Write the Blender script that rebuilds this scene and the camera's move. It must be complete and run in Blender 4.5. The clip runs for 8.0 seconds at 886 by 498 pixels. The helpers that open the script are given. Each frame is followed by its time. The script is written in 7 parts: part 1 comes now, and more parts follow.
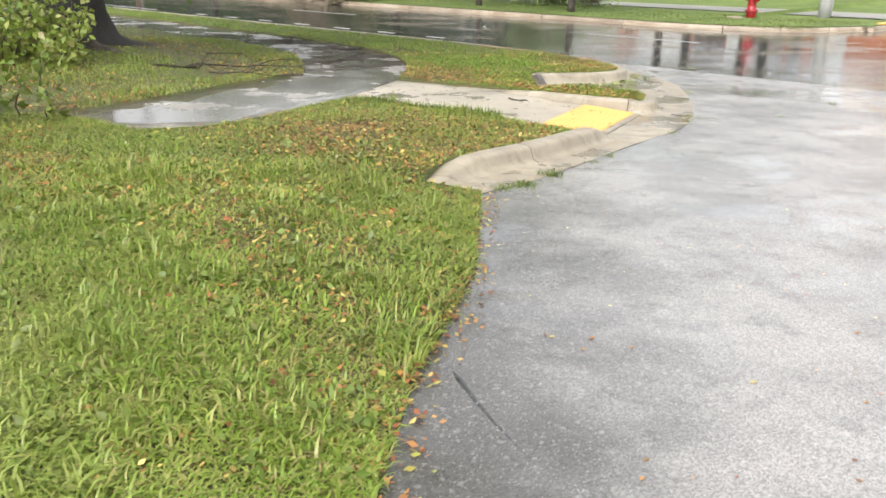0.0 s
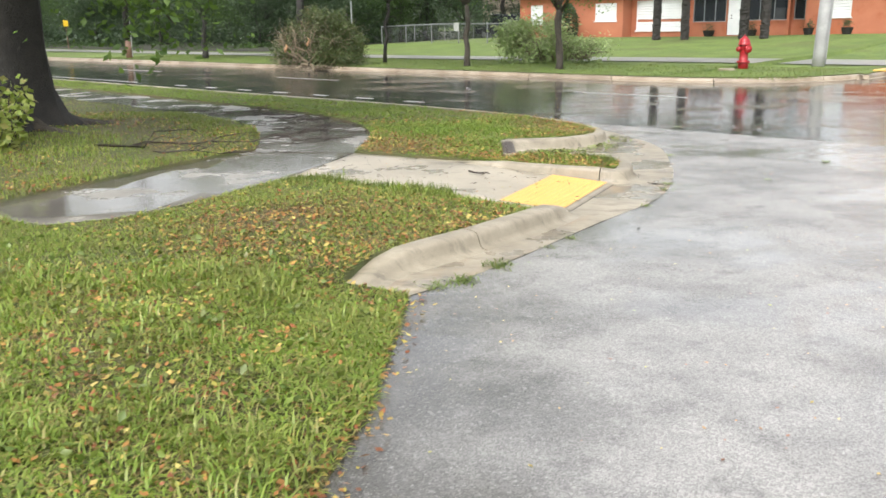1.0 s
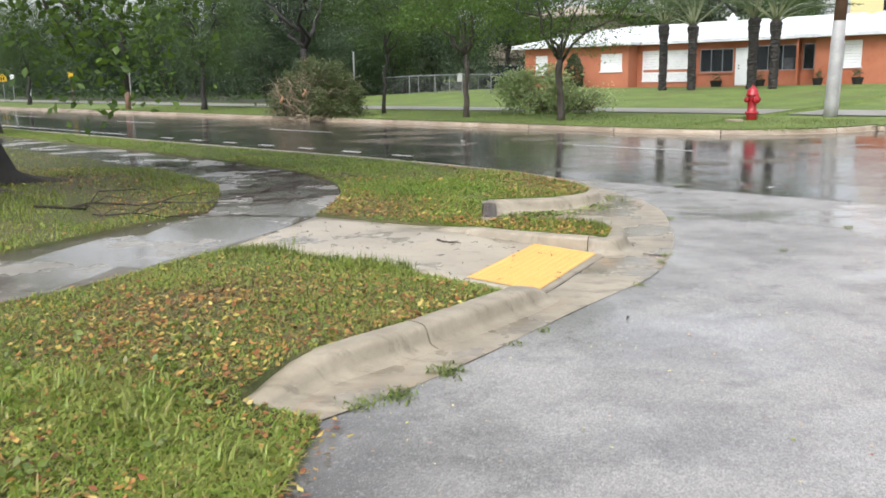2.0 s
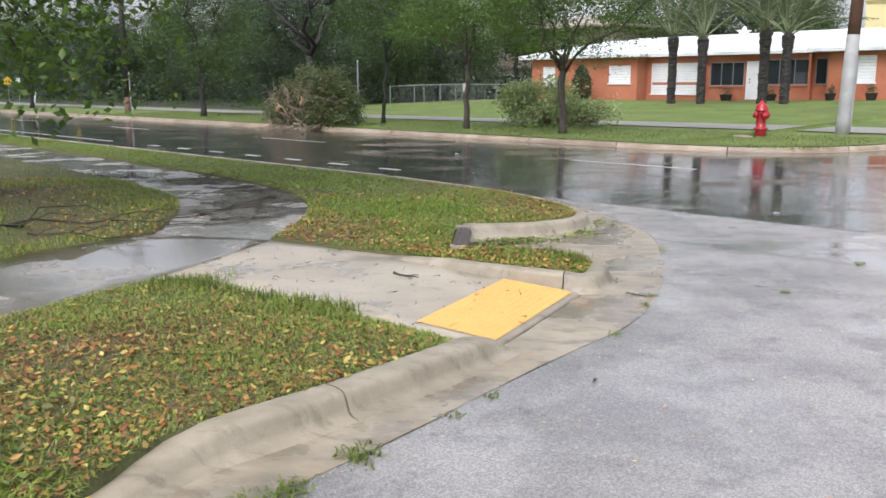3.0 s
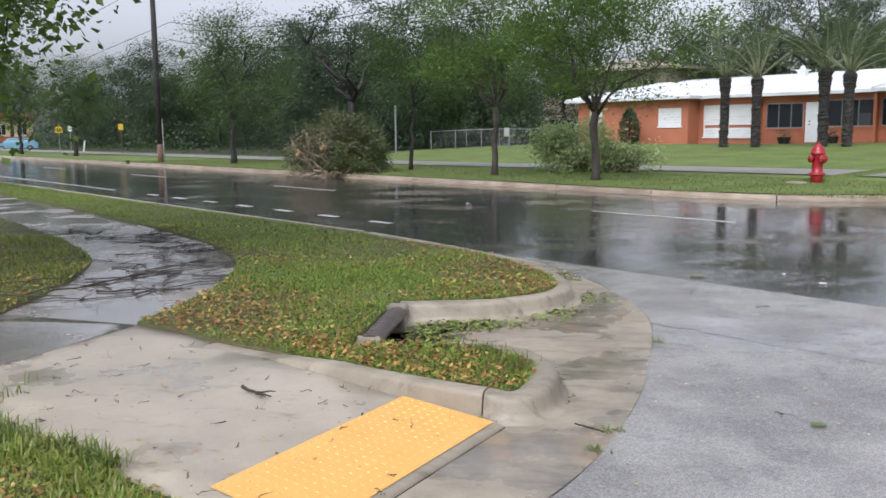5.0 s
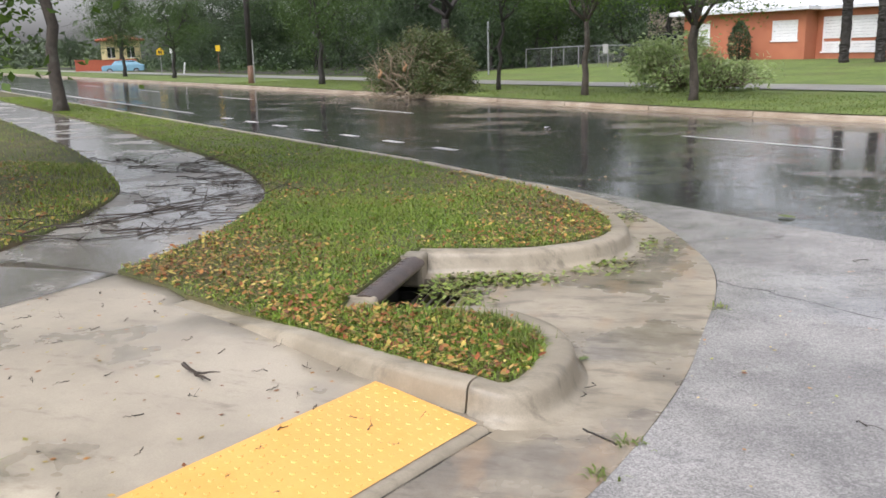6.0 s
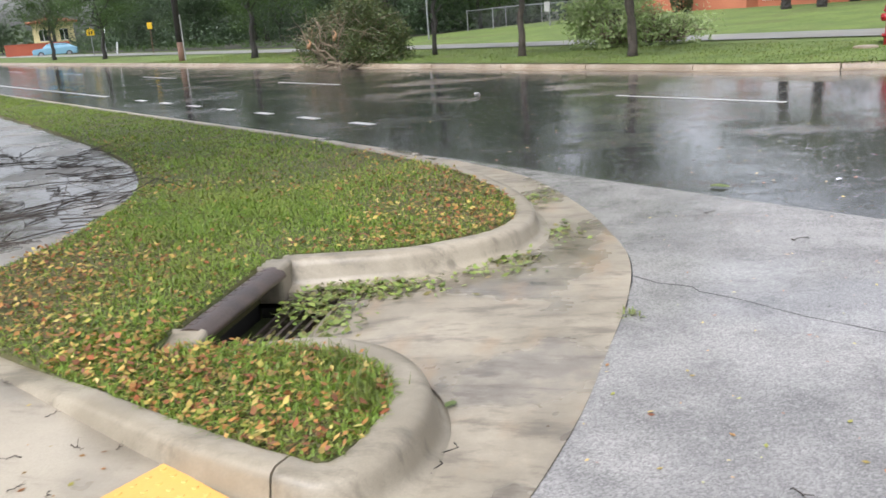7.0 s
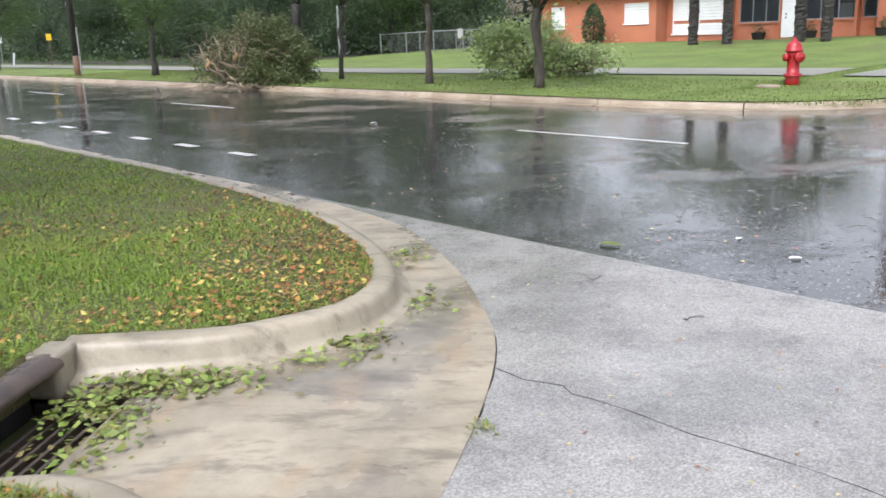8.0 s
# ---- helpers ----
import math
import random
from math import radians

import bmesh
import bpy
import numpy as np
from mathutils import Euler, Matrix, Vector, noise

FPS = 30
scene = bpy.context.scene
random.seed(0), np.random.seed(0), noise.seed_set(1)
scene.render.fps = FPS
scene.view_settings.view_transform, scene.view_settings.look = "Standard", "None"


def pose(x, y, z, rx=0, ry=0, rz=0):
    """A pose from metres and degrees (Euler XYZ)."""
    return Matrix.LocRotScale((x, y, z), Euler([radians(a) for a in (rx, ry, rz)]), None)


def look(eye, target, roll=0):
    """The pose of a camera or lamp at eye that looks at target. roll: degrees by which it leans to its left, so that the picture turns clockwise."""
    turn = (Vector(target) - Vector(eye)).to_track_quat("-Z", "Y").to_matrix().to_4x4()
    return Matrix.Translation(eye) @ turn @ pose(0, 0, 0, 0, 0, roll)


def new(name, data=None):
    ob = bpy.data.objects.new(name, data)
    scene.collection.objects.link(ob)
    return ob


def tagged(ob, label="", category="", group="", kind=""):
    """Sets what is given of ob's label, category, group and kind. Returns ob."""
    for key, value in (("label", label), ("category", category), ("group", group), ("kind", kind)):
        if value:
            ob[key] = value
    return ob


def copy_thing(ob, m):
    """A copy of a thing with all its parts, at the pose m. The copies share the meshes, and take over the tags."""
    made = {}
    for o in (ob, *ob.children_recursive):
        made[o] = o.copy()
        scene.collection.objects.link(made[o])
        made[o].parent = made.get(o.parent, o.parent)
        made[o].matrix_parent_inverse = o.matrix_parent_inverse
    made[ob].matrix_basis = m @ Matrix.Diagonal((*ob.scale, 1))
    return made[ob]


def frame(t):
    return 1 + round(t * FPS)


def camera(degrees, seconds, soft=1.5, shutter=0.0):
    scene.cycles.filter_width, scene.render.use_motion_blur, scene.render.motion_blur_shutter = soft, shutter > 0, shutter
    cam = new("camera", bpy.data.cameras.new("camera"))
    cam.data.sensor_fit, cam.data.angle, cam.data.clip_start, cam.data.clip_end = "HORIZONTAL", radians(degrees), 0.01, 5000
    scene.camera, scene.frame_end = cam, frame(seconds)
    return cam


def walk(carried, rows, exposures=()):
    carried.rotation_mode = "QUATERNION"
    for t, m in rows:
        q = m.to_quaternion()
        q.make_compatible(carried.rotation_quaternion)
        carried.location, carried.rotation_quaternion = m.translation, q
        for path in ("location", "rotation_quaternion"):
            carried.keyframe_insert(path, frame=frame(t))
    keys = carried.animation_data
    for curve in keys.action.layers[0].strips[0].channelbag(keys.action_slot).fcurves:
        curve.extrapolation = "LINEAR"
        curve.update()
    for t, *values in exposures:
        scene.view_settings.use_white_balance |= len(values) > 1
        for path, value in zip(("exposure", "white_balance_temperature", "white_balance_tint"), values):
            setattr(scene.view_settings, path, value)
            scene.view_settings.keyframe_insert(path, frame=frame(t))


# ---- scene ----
cam = camera(54.3, 8.0, soft=1.6, shutter=0.15)
PATH = [
    (0, (0.26, 0.298, 1.562), (0.189, 2.196, 0.936), 1.2),
    (0.5, (0.521, 0.758, 1.574), (0.398, 2.676, 1.021), 2.2),
    (1, (0.756, 1.297, 1.6), (0.661, 3.231, 1.098), -0.9),
    (1.5, (1.005, 1.911, 1.599), (0.919, 3.851, 1.12), 0.1),
    (2, (1.111, 2.528, 1.577), (0.993, 4.485, 1.185), -1.0),
    (2.2, (1.17, 2.745, 1.561), (1.077, 4.714, 1.219), -0.8),
    (3.3, (1.618, 3.77, 1.611), (1.468, 5.728, 1.232), 0.0),
    (3.5, (1.723, 4.017, 1.563), (1.648, 5.985, 1.215), 1.9),
    (4, (1.933, 4.659, 1.552), (1.873, 6.616, 1.141), 2.0),
    (4.5, (2.137, 5.22, 1.55), (2.127, 7.193, 1.222), 1.5),
    (4.7, (2.234, 5.407, 1.537), (2.094, 7.387, 1.295), 1.2),
    (5.8, (2.656, 6.58, 1.519), (2.254, 8.492, 1.093), -2.1),
    (6, (2.735, 6.828, 1.51), (2.232, 8.712, 1.065), -1.3),
    (6.5, (2.86, 7.37, 1.491), (2.318, 9.224, 0.973), -4.8),
    (7, (3.024, 7.923, 1.466), (2.609, 9.808, 0.943), -4.1),
    (7.5, (3.188, 8.382, 1.496), (2.837, 10.287, 1.002), -2.4),
    (8, (3.267, 8.896, 1.488), (3.041, 10.823, 1.005), -1.9),
]
walk(cam, [(t, look(eye, target, roll)) for t, eye, target, roll in PATH], [(0.0, 0.38, 6500, 10), (0.5, 0.36, 6500, 10), (1.0, 0.29, 6450, 9), (1.5, 0.17, 6350, 10), (2.0, 0.07, 6300, 11), (3.5, -0.09, 6100, 15), (4.0, -0.07, 6050, 15), (4.5, -0.20, 5950, 15), (4.7, -0.32, 5950, 15), (6.0, -0.08, 6300, 15), (7.0, 0.11, 6150, 13), (8.0, 0.23, 6100, 13)])

# ---- light ----
SUN_EL, SUN_AZ = 52.0, 200.0
world = bpy.data.worlds.new("overcast_sky")
scene.world = world
world.use_nodes = True
wn, wl = world.node_tree.nodes, world.node_tree.links
sky = wn.new("ShaderNodeTexSky")
sky.sky_type, sky.sun_disc = "NISHITA", False
sky.sun_elevation, sky.sun_rotation = radians(SUN_EL), radians(SUN_AZ)
sky.air_density, sky.dust_density, sky.ozone_density = 1.0, 4.0, 1.0
grey = wn.new("ShaderNodeHueSaturation")
grey.inputs["Saturation"].default_value = 0.20
wl.new(sky.outputs[0], grey.inputs["Color"])
# under full cloud the zenith is brighter than the horizon
dirn = wn.new("ShaderNodeTexCoord")
axes = wn.new("ShaderNodeSeparateXYZ")
wl.new(dirn.outputs["Generated"], axes.inputs[0])
cloud = wn.new("ShaderNodeMapRange")
cloud.inputs[1].default_value, cloud.inputs[2].default_value = 0.0, 0.9
cloud.inputs[3].default_value, cloud.inputs[4].default_value = 1.6, 2.4
wl.new(axes.outputs[2], cloud.inputs[0])
shade = wn.new("ShaderNodeVectorMath")
shade.operation = "SCALE"
wl.new(grey.outputs[0], shade.inputs[0])
wl.new(cloud.outputs[0], shade.inputs["Scale"])
wl.new(shade.outputs[0], wn["Background"].inputs["Color"])
wn["Background"].inputs["Strength"].default_value = 0.15
sun = new("sun", bpy.data.lights.new("sun", "SUN"))
sun.data.energy, sun.data.angle, sun.data.color = 0.9, radians(40), (1.0, 0.97, 0.93)
sun.rotation_euler = (radians(90 - SUN_EL), 0, radians(180 - SUN_AZ))

# ---- materials ----


def node(nt, kind, **sets):
    n = nt.nodes.new(kind)
    for key, value in sets.items():
        n.inputs[key.replace("_", " ")].default_value = value
    return n


def blend(nt, fac, a, b, mode="MIX"):
    m = nt.nodes.new("ShaderNodeMix")
    m.data_type, m.blend_type = "RGBA", mode
    for sock, v in ((m.inputs[0], fac), (m.inputs[6], a), (m.inputs[7], b)):
        if hasattr(v, "is_output"):
            nt.links.new(v, sock)
        elif isinstance(v, (int, float)):
            sock.default_value = v
        else:
            sock.default_value = (*v, 1.0)
    return m.outputs[2]


def ramp(nt, src, lo, hi, a=0.0, b=1.0):
    r = nt.nodes.new("ShaderNodeMapRange")
    r.interpolation_type = "SMOOTHSTEP"
    r.inputs[1].default_value, r.inputs[2].default_value = lo, hi
    r.inputs[3].default_value, r.inputs[4].default_value = a, b
    nt.links.new(src, r.inputs[0])
    return r.outputs[0]


def noisy(nt, scale, detail=4.0, rough=0.6, stretch=None):
    n = node(nt, "ShaderNodeTexNoise", Scale=scale, Detail=detail, Roughness=rough)
    co = nt.nodes.new("ShaderNodeNewGeometry")
    src = co.outputs["Position"]
    if stretch:
        mp = nt.nodes.new("ShaderNodeMapping")
        mp.inputs["Scale"].default_value = stretch
        nt.links.new(src, mp.inputs["Vector"])
        src = mp.outputs[0]
    nt.links.new(src, n.inputs["Vector"])
    return n.outputs["Fac"]


def base(name, rough=0.6, metal=0.0, spec=0.5):
    m = bpy.data.materials.new(name)
    m.use_nodes = True
    nt = m.node_tree
    b = nt.nodes["Principled BSDF"]
    b.inputs["Roughness"].default_value, b.inputs["Metallic"].default_value = rough, metal
    b.inputs["Specular IOR Level"].default_value = spec
    return m, nt, b


def bump(nt, b, src, strength, dist):
    n = node(nt, "ShaderNodeBump", Strength=strength, Distance=dist)
    nt.links.new(src, n.inputs["Height"])
    old = b.inputs["Normal"].links
    if old:
        nt.links.new(old[0].from_socket, n.inputs["Normal"])
    nt.links.new(n.outputs[0], b.inputs["Normal"])


def surface(name, c1, c2, scale=3.0, fine=60.0, rough=0.6, metal=0.0, fine_amt=0.35, bumps=0.3, dist=0.004, c3=None, spec=0.5, vary=0.0):
    """Two colours in large patches, fine grain over them, relief; vary: how much single pieces differ."""
    m, nt, b = base(name, rough, metal, spec)
    col = blend(nt, ramp(nt, noisy(nt, scale), 0.35, 0.65), c1, c2)
    if c3:
        col = blend(nt, ramp(nt, noisy(nt, scale * 0.37, 6.0, 0.7), 0.52, 0.68), col, c3)
    g = noisy(nt, fine, 3.0, 0.7)
    col = blend(nt, ramp(nt, g, 0.3, 0.7, 0.0, fine_amt), col, tuple(v * 0.45 for v in c1))
    if vary:
        info = nt.nodes.new("ShaderNodeObjectInfo")
        hsv = nt.nodes.new("ShaderNodeHueSaturation")
        nt.links.new(ramp(nt, info.outputs["Random"], 0.0, 1.0, 1.0 - vary, 1.0 + vary), hsv.inputs["Value"])
        nt.links.new(col, hsv.inputs["Color"])
        col = hsv.outputs[0]
    nt.links.new(col, b.inputs["Base Color"])
    if bumps:
        bump(nt, b, g, bumps, dist)
    return m


def wet_asphalt(name, c1, c2, film_lo, film_hi, rough_dry, rough_wet, stones, stone_amt, ripple, rain, reflected_dark=None):
    """Asphalt with a film of rain water: smooth where the film stands, stony where it has run off; the last colour: a
    dark tree reflection painted along the lawn's edge.
    """
    m, nt, b = base(name, 0.4, 0.0, 1.0)
    geo = nt.nodes.new("ShaderNodeNewGeometry")
    big = noisy(nt, 0.55, 6.0, 0.66, (0.8, 1.3, 1.0))
    v = node(nt, "ShaderNodeTexVoronoi", Scale=stones)
    nt.links.new(geo.outputs["Position"], v.inputs["Vector"])
    v2 = node(nt, "ShaderNodeTexVoronoi", Scale=stones * 0.42)
    nt.links.new(geo.outputs["Position"], v2.inputs["Vector"])
    col = blend(nt, ramp(nt, noisy(nt, 0.8, 6.0, 0.62), 0.36, 0.62), c1, c2)
    col = blend(nt, ramp(nt, noisy(nt, 3.1, 6.0, 0.7), 0.50, 0.68, 0.0, 0.45), col, tuple(k * 0.6 for k in c1))
    if reflected_dark:
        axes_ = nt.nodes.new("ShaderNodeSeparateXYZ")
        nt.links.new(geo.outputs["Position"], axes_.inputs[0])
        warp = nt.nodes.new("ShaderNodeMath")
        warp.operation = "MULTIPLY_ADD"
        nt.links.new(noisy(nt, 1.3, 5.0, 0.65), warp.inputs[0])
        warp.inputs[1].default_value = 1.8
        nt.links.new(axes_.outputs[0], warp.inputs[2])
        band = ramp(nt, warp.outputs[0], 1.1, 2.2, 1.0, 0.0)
        col = blend(nt, ramp(nt, warp.outputs[0], 1.1, 2.2, 0.75, 0.0), col, reflected_dark)
    hsv = nt.nodes.new("ShaderNodeHueSaturation")
    sep = nt.nodes.new("ShaderNodeSeparateColor")
    sep2 = nt.nodes.new("ShaderNodeSeparateColor")
    nt.links.new(v.outputs["Color"], sep.inputs[0])
    nt.links.new(v2.outputs["Color"], sep2.inputs[0])
    nt.links.new(ramp(nt, sep.outputs[0], 0.0, 1.0, 1.0 - stone_amt, 1.0 + stone_amt * 1.4), hsv.inputs["Value"])
    nt.links.new(col, hsv.inputs["Color"])
    pale = blend(nt, ramp(nt, sep.outputs[1], 0.93, 0.96, 0.0, 0.8 * stone_amt), hsv.outputs[0], (0.55, 0.54, 0.5))
    pale = blend(nt, ramp(nt, sep2.outputs[1], 0.955, 0.97, 0.0, 0.5 * stone_amt), pale, (0.6, 0.59, 0.55))
    nt.links.new(pale, b.inputs["Base Color"])
    gloss = ramp(nt, big, film_lo, film_hi, rough_dry, rough_wet)
    if reflected_dark:
        # smooth water film over the painted dark reflection
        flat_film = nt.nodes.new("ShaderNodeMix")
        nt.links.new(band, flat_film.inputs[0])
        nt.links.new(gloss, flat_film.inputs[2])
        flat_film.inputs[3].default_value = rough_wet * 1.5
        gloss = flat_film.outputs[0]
    nt.links.new(gloss, b.inputs["Roughness"])
    n1 = node(nt, "ShaderNodeBump", Distance=0.005)
    nt.links.new(v.outputs["Distance"], n1.inputs["Height"])
    nt.links.new(ramp(nt, big, film_lo, film_hi, 0.9 * stone_amt, 0.12 * stone_amt), n1.inputs["Strength"])
    nt.links.new(n1.outputs[0], b.inputs["Normal"])
    bump(nt, b, noisy(nt, 9.0, 3.0, 0.6, (1.0, 1.6, 1.0)), ripple, 0.01)
    bump(nt, b, noisy(nt, 30.0, 4.0, 0.7, (0.55, 0.75, 1.0)), ripple * 0.9, 0.008)
    for scale in (6.0, 13.0):
        drops = node(nt, "ShaderNodeTexVoronoi", Scale=scale)
        nt.links.new(geo.outputs["Position"], drops.inputs["Vector"])
        bump(nt, b, ramp(nt, drops.outputs["Distance"], 0.0, 0.24, 1.0, 0.0), 0.35 * rain, 0.012)
    return m


def wet_concrete(name, c1, c2, stain, film=0.62, scale=1.6, vary=0.05, cover=0.55, rust=None):
    m, nt, b = base(name, 0.5)
    big = noisy(nt, 0.9, 5.0, 0.62)
    col = blend(nt, ramp(nt, noisy(nt, scale, 6.0, 0.65), 0.35, 0.65), c1, c2)
    col = blend(nt, ramp(nt, noisy(nt, 2.7, 7.0, 0.72, (1.0, 2.6, 1.0)), cover, cover + 0.19, 0.0, 0.8), col, stain)
    col = blend(nt, ramp(nt, noisy(nt, 140.0, 2.0), 0.3, 0.75, 0.0, 0.3), col, tuple(v * 0.5 for v in c1))
    col = blend(nt, ramp(nt, big, film - 0.10, film + 0.10, 0.0, 0.6), col, tuple(v * 0.45 for v in stain))
    if rust:
        col = blend(nt, ramp(nt, noisy(nt, 1.6, 5.0, 0.6, (1.6, 0.8, 1.0)), 0.52, 0.68, 0.0, 0.32), col, rust)
    info = nt.nodes.new("ShaderNodeObjectInfo")
    hsv = nt.nodes.new("ShaderNodeHueSaturation")
    nt.links.new(ramp(nt, info.outputs["Random"], 0.0, 1.0, 1.0 - vary, 1.0 + vary), hsv.inputs["Value"])
    nt.links.new(col, hsv.inputs["Color"])
    nt.links.new(hsv.outputs[0], b.inputs["Base Color"])
    nt.links.new(ramp(nt, big, film - 0.06, film + 0.05, 0.42, 0.06), b.inputs["Roughness"])
    bump(nt, b, noisy(nt, 90.0, 4.0, 0.7), 0.12, 0.003)
    bump(nt, b, noisy(nt, 7.0, 4.0, 0.6), 0.12, 0.01)
    return m


def leafy(name, colours, through_amt=0.35, rough=0.45, patches=None):
    """Leaves or blades: each its own shade, some light passing through."""
    m, nt, b = base(name, rough)
    geo = nt.nodes.new("ShaderNodeNewGeometry")
    cr = nt.nodes.new("ShaderNodeValToRGB")
    els = cr.color_ramp.elements
    while len(els) < len(colours):
        els.new(0.5)
    for i, (e, c) in enumerate(zip(els, colours)):
        e.position, e.color = i / max(1, len(colours) - 1), (*c, 1.0)
    nt.links.new(geo.outputs["Random Per Island"], cr.inputs[0])
    col = blend(nt, ramp(nt, noisy(nt, 0.8), 0.3, 0.7, 0.0, 0.3), cr.outputs[0], tuple(v * 0.6 for v in colours[0]))
    if patches:
        col = blend(nt, ramp(nt, noisy(nt, 1.1, 5.0, 0.65), 0.5, 0.66, 0.0, 0.6), col, patches[0])
        col = blend(nt, ramp(nt, noisy(nt, 1.9, 4.0, 0.6, (1.0, 1.0, 0.2)), 0.54, 0.7, 0.0, 0.55), col, patches[1])
    nt.links.new(col, b.inputs["Base Color"])
    tr = nt.nodes.new("ShaderNodeBsdfTranslucent")
    nt.links.new(col, tr.inputs["Color"])
    mix = nt.nodes.new("ShaderNodeMixShader")
    mix.inputs[0].default_value = through_amt
    nt.links.new(b.outputs[0], mix.inputs[1])
    nt.links.new(tr.outputs[0], mix.inputs[2])
    nt.links.new(mix.outputs[0], nt.nodes["Material Output"].inputs["Surface"])
    return m


ASPHALT_MAIN = wet_asphalt("dark_wet_asphalt", (0.026, 0.026, 0.027), (0.038, 0.037, 0.037), 0.30, 0.52, 0.05, 0.015, 90.0, 0.35, 0.03, 0.5)
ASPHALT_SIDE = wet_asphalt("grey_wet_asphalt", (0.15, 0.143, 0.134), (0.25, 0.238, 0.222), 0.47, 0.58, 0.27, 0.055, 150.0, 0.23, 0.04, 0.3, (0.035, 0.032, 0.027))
CONCRETE = wet_concrete("damp_concrete", (0.385, 0.34, 0.265), (0.31, 0.27, 0.21), (0.16, 0.135, 0.10), 0.60, 1.2, 0.05, 0.55)
GUTTER = wet_concrete("washed_gutter_concrete", (0.375, 0.325, 0.245), (0.25, 0.215, 0.158), (0.12, 0.10, 0.075), 0.535, 1.7, 0.05, 0.47, (0.36, 0.23, 0.125))
KERB = wet_concrete("kerb_concrete", (0.325, 0.283, 0.212), (0.23, 0.197, 0.143), (0.115, 0.098, 0.07), 0.72, 2.6, 0.07, 0.50)
KERB_FAR = wet_concrete("rusty_kerb_concrete", (0.36, 0.30, 0.225), (0.22, 0.165, 0.11), (0.12, 0.085, 0.055), 0.8, 1.1, 0.12)
PATH_WET = wet_concrete("puddled_path_concrete", (0.30, 0.28, 0.245), (0.20, 0.185, 0.16), (0.095, 0.085, 0.07), 0.44, 1.4, 0.10)
PATH_FAR = wet_concrete("far_path_concrete", (0.27, 0.26, 0.235), (0.20, 0.19, 0.165), (0.11, 0.105, 0.085), 0.85, 0.6, 0.05)
SOIL = surface("lawn_soil_and_thatch", (0.075, 0.09, 0.022), (0.11, 0.09, 0.033), 2.2, 45.0, 0.8, fine_amt=0.6, bumps=0.8, dist=0.02, c3=(0.10, 0.06, 0.03))
LAWN = surface("far_lawn_grass", (0.10, 0.15, 0.026), (0.155, 0.215, 0.04), 0.7, 9.0, 0.8, fine_amt=0.55, bumps=0.8, dist=0.05, c3=(0.12, 0.125, 0.035))
WOOD_FLOOR = surface("dark_wood_floor", (0.035, 0.034, 0.018), (0.022, 0.022, 0.012), 0.8, 12.0, 0.9, bumps=0.4, dist=0.03)
EARTH = surface("wide_ground", (0.06, 0.09, 0.02), (0.09, 0.08, 0.04), 0.05, 4.0, 0.9, bumps=0.3, dist=0.05)
BLADES = leafy("grass_blades", [(0.13, 0.205, 0.022), (0.20, 0.29, 0.035), (0.27, 0.34, 0.055), (0.155, 0.24, 0.026), (0.34, 0.35, 0.10), (0.30, 0.23, 0.09)], 0.3, 0.45, ((0.27, 0.31, 0.07), (0.18, 0.18, 0.05)))
BLADES_MOWN = leafy("mown_grass_blades", [(0.11, 0.195, 0.016), (0.17, 0.275, 0.024), (0.23, 0.335, 0.04), (0.14, 0.24, 0.02), (0.28, 0.32, 0.06), (0.13, 0.22, 0.02)], 0.3, 0.45, ((0.22, 0.27, 0.045), (0.14, 0.17, 0.03)))
BLADES_FAR = leafy("verge_grass_blades", [(0.09, 0.145, 0.02), (0.135, 0.195, 0.03), (0.19, 0.25, 0.045), (0.11, 0.16, 0.025), (0.20, 0.18, 0.06)], 0.3, 0.45, ((0.16, 0.17, 0.04), (0.09, 0.10, 0.025)))
DEAD_GRASS = leafy("dead_thatch", [(0.24, 0.16, 0.065), (0.16, 0.10, 0.045), (0.31, 0.24, 0.10), (0.12, 0.075, 0.03), (0.27, 0.22, 0.07)], 0.15, 0.6)
LITTER = leafy("fallen_leaves", [(0.15, 0.06, 0.025), (0.31, 0.095, 0.03), (0.17, 0.065, 0.028), (0.42, 0.20, 0.05), (0.18, 0.12, 0.035), (0.52, 0.40, 0.09), (0.28, 0.30, 0.05), (0.30, 0.13, 0.04), (0.46, 0.22, 0.055), (0.62, 0.52, 0.16)], 0.15)
LITTER_GREEN = leafy("torn_green_leaves", [(0.11, 0.17, 0.03), (0.19, 0.27, 0.05), (0.32, 0.38, 0.10), (0.10, 0.135, 0.03), (0.20, 0.15, 0.055), (0.15, 0.21, 0.035)], 0.15, 0.35)
LEAF_STREET = leafy("street_tree_leaves", [(0.06, 0.115, 0.018), (0.095, 0.175, 0.026), (0.15, 0.24, 0.04), (0.075, 0.14, 0.02)], 0.42)
LEAF_WOOD = leafy("dark_wood_leaves", [(0.026, 0.05, 0.02), (0.038, 0.072, 0.026), (0.06, 0.10, 0.036), (0.03, 0.058, 0.021)], 0.2)
LEAF_MID = leafy("mid_green_leaves", [(0.035, 0.07, 0.014), (0.055, 0.105, 0.02), (0.08, 0.14, 0.026), (0.042, 0.085, 0.016)], 0.3)
LEAF_GREY = leafy("grey_green_leaves", [(0.06, 0.085, 0.045), (0.085, 0.115, 0.058), (0.045, 0.065, 0.033)], 0.25)
LEAF_PILE = leafy("pale_pile_leaves", [(0.28, 0.39, 0.12), (0.36, 0.46, 0.18), (0.40, 0.48, 0.24), (0.31, 0.34, 0.16)], 0.25)
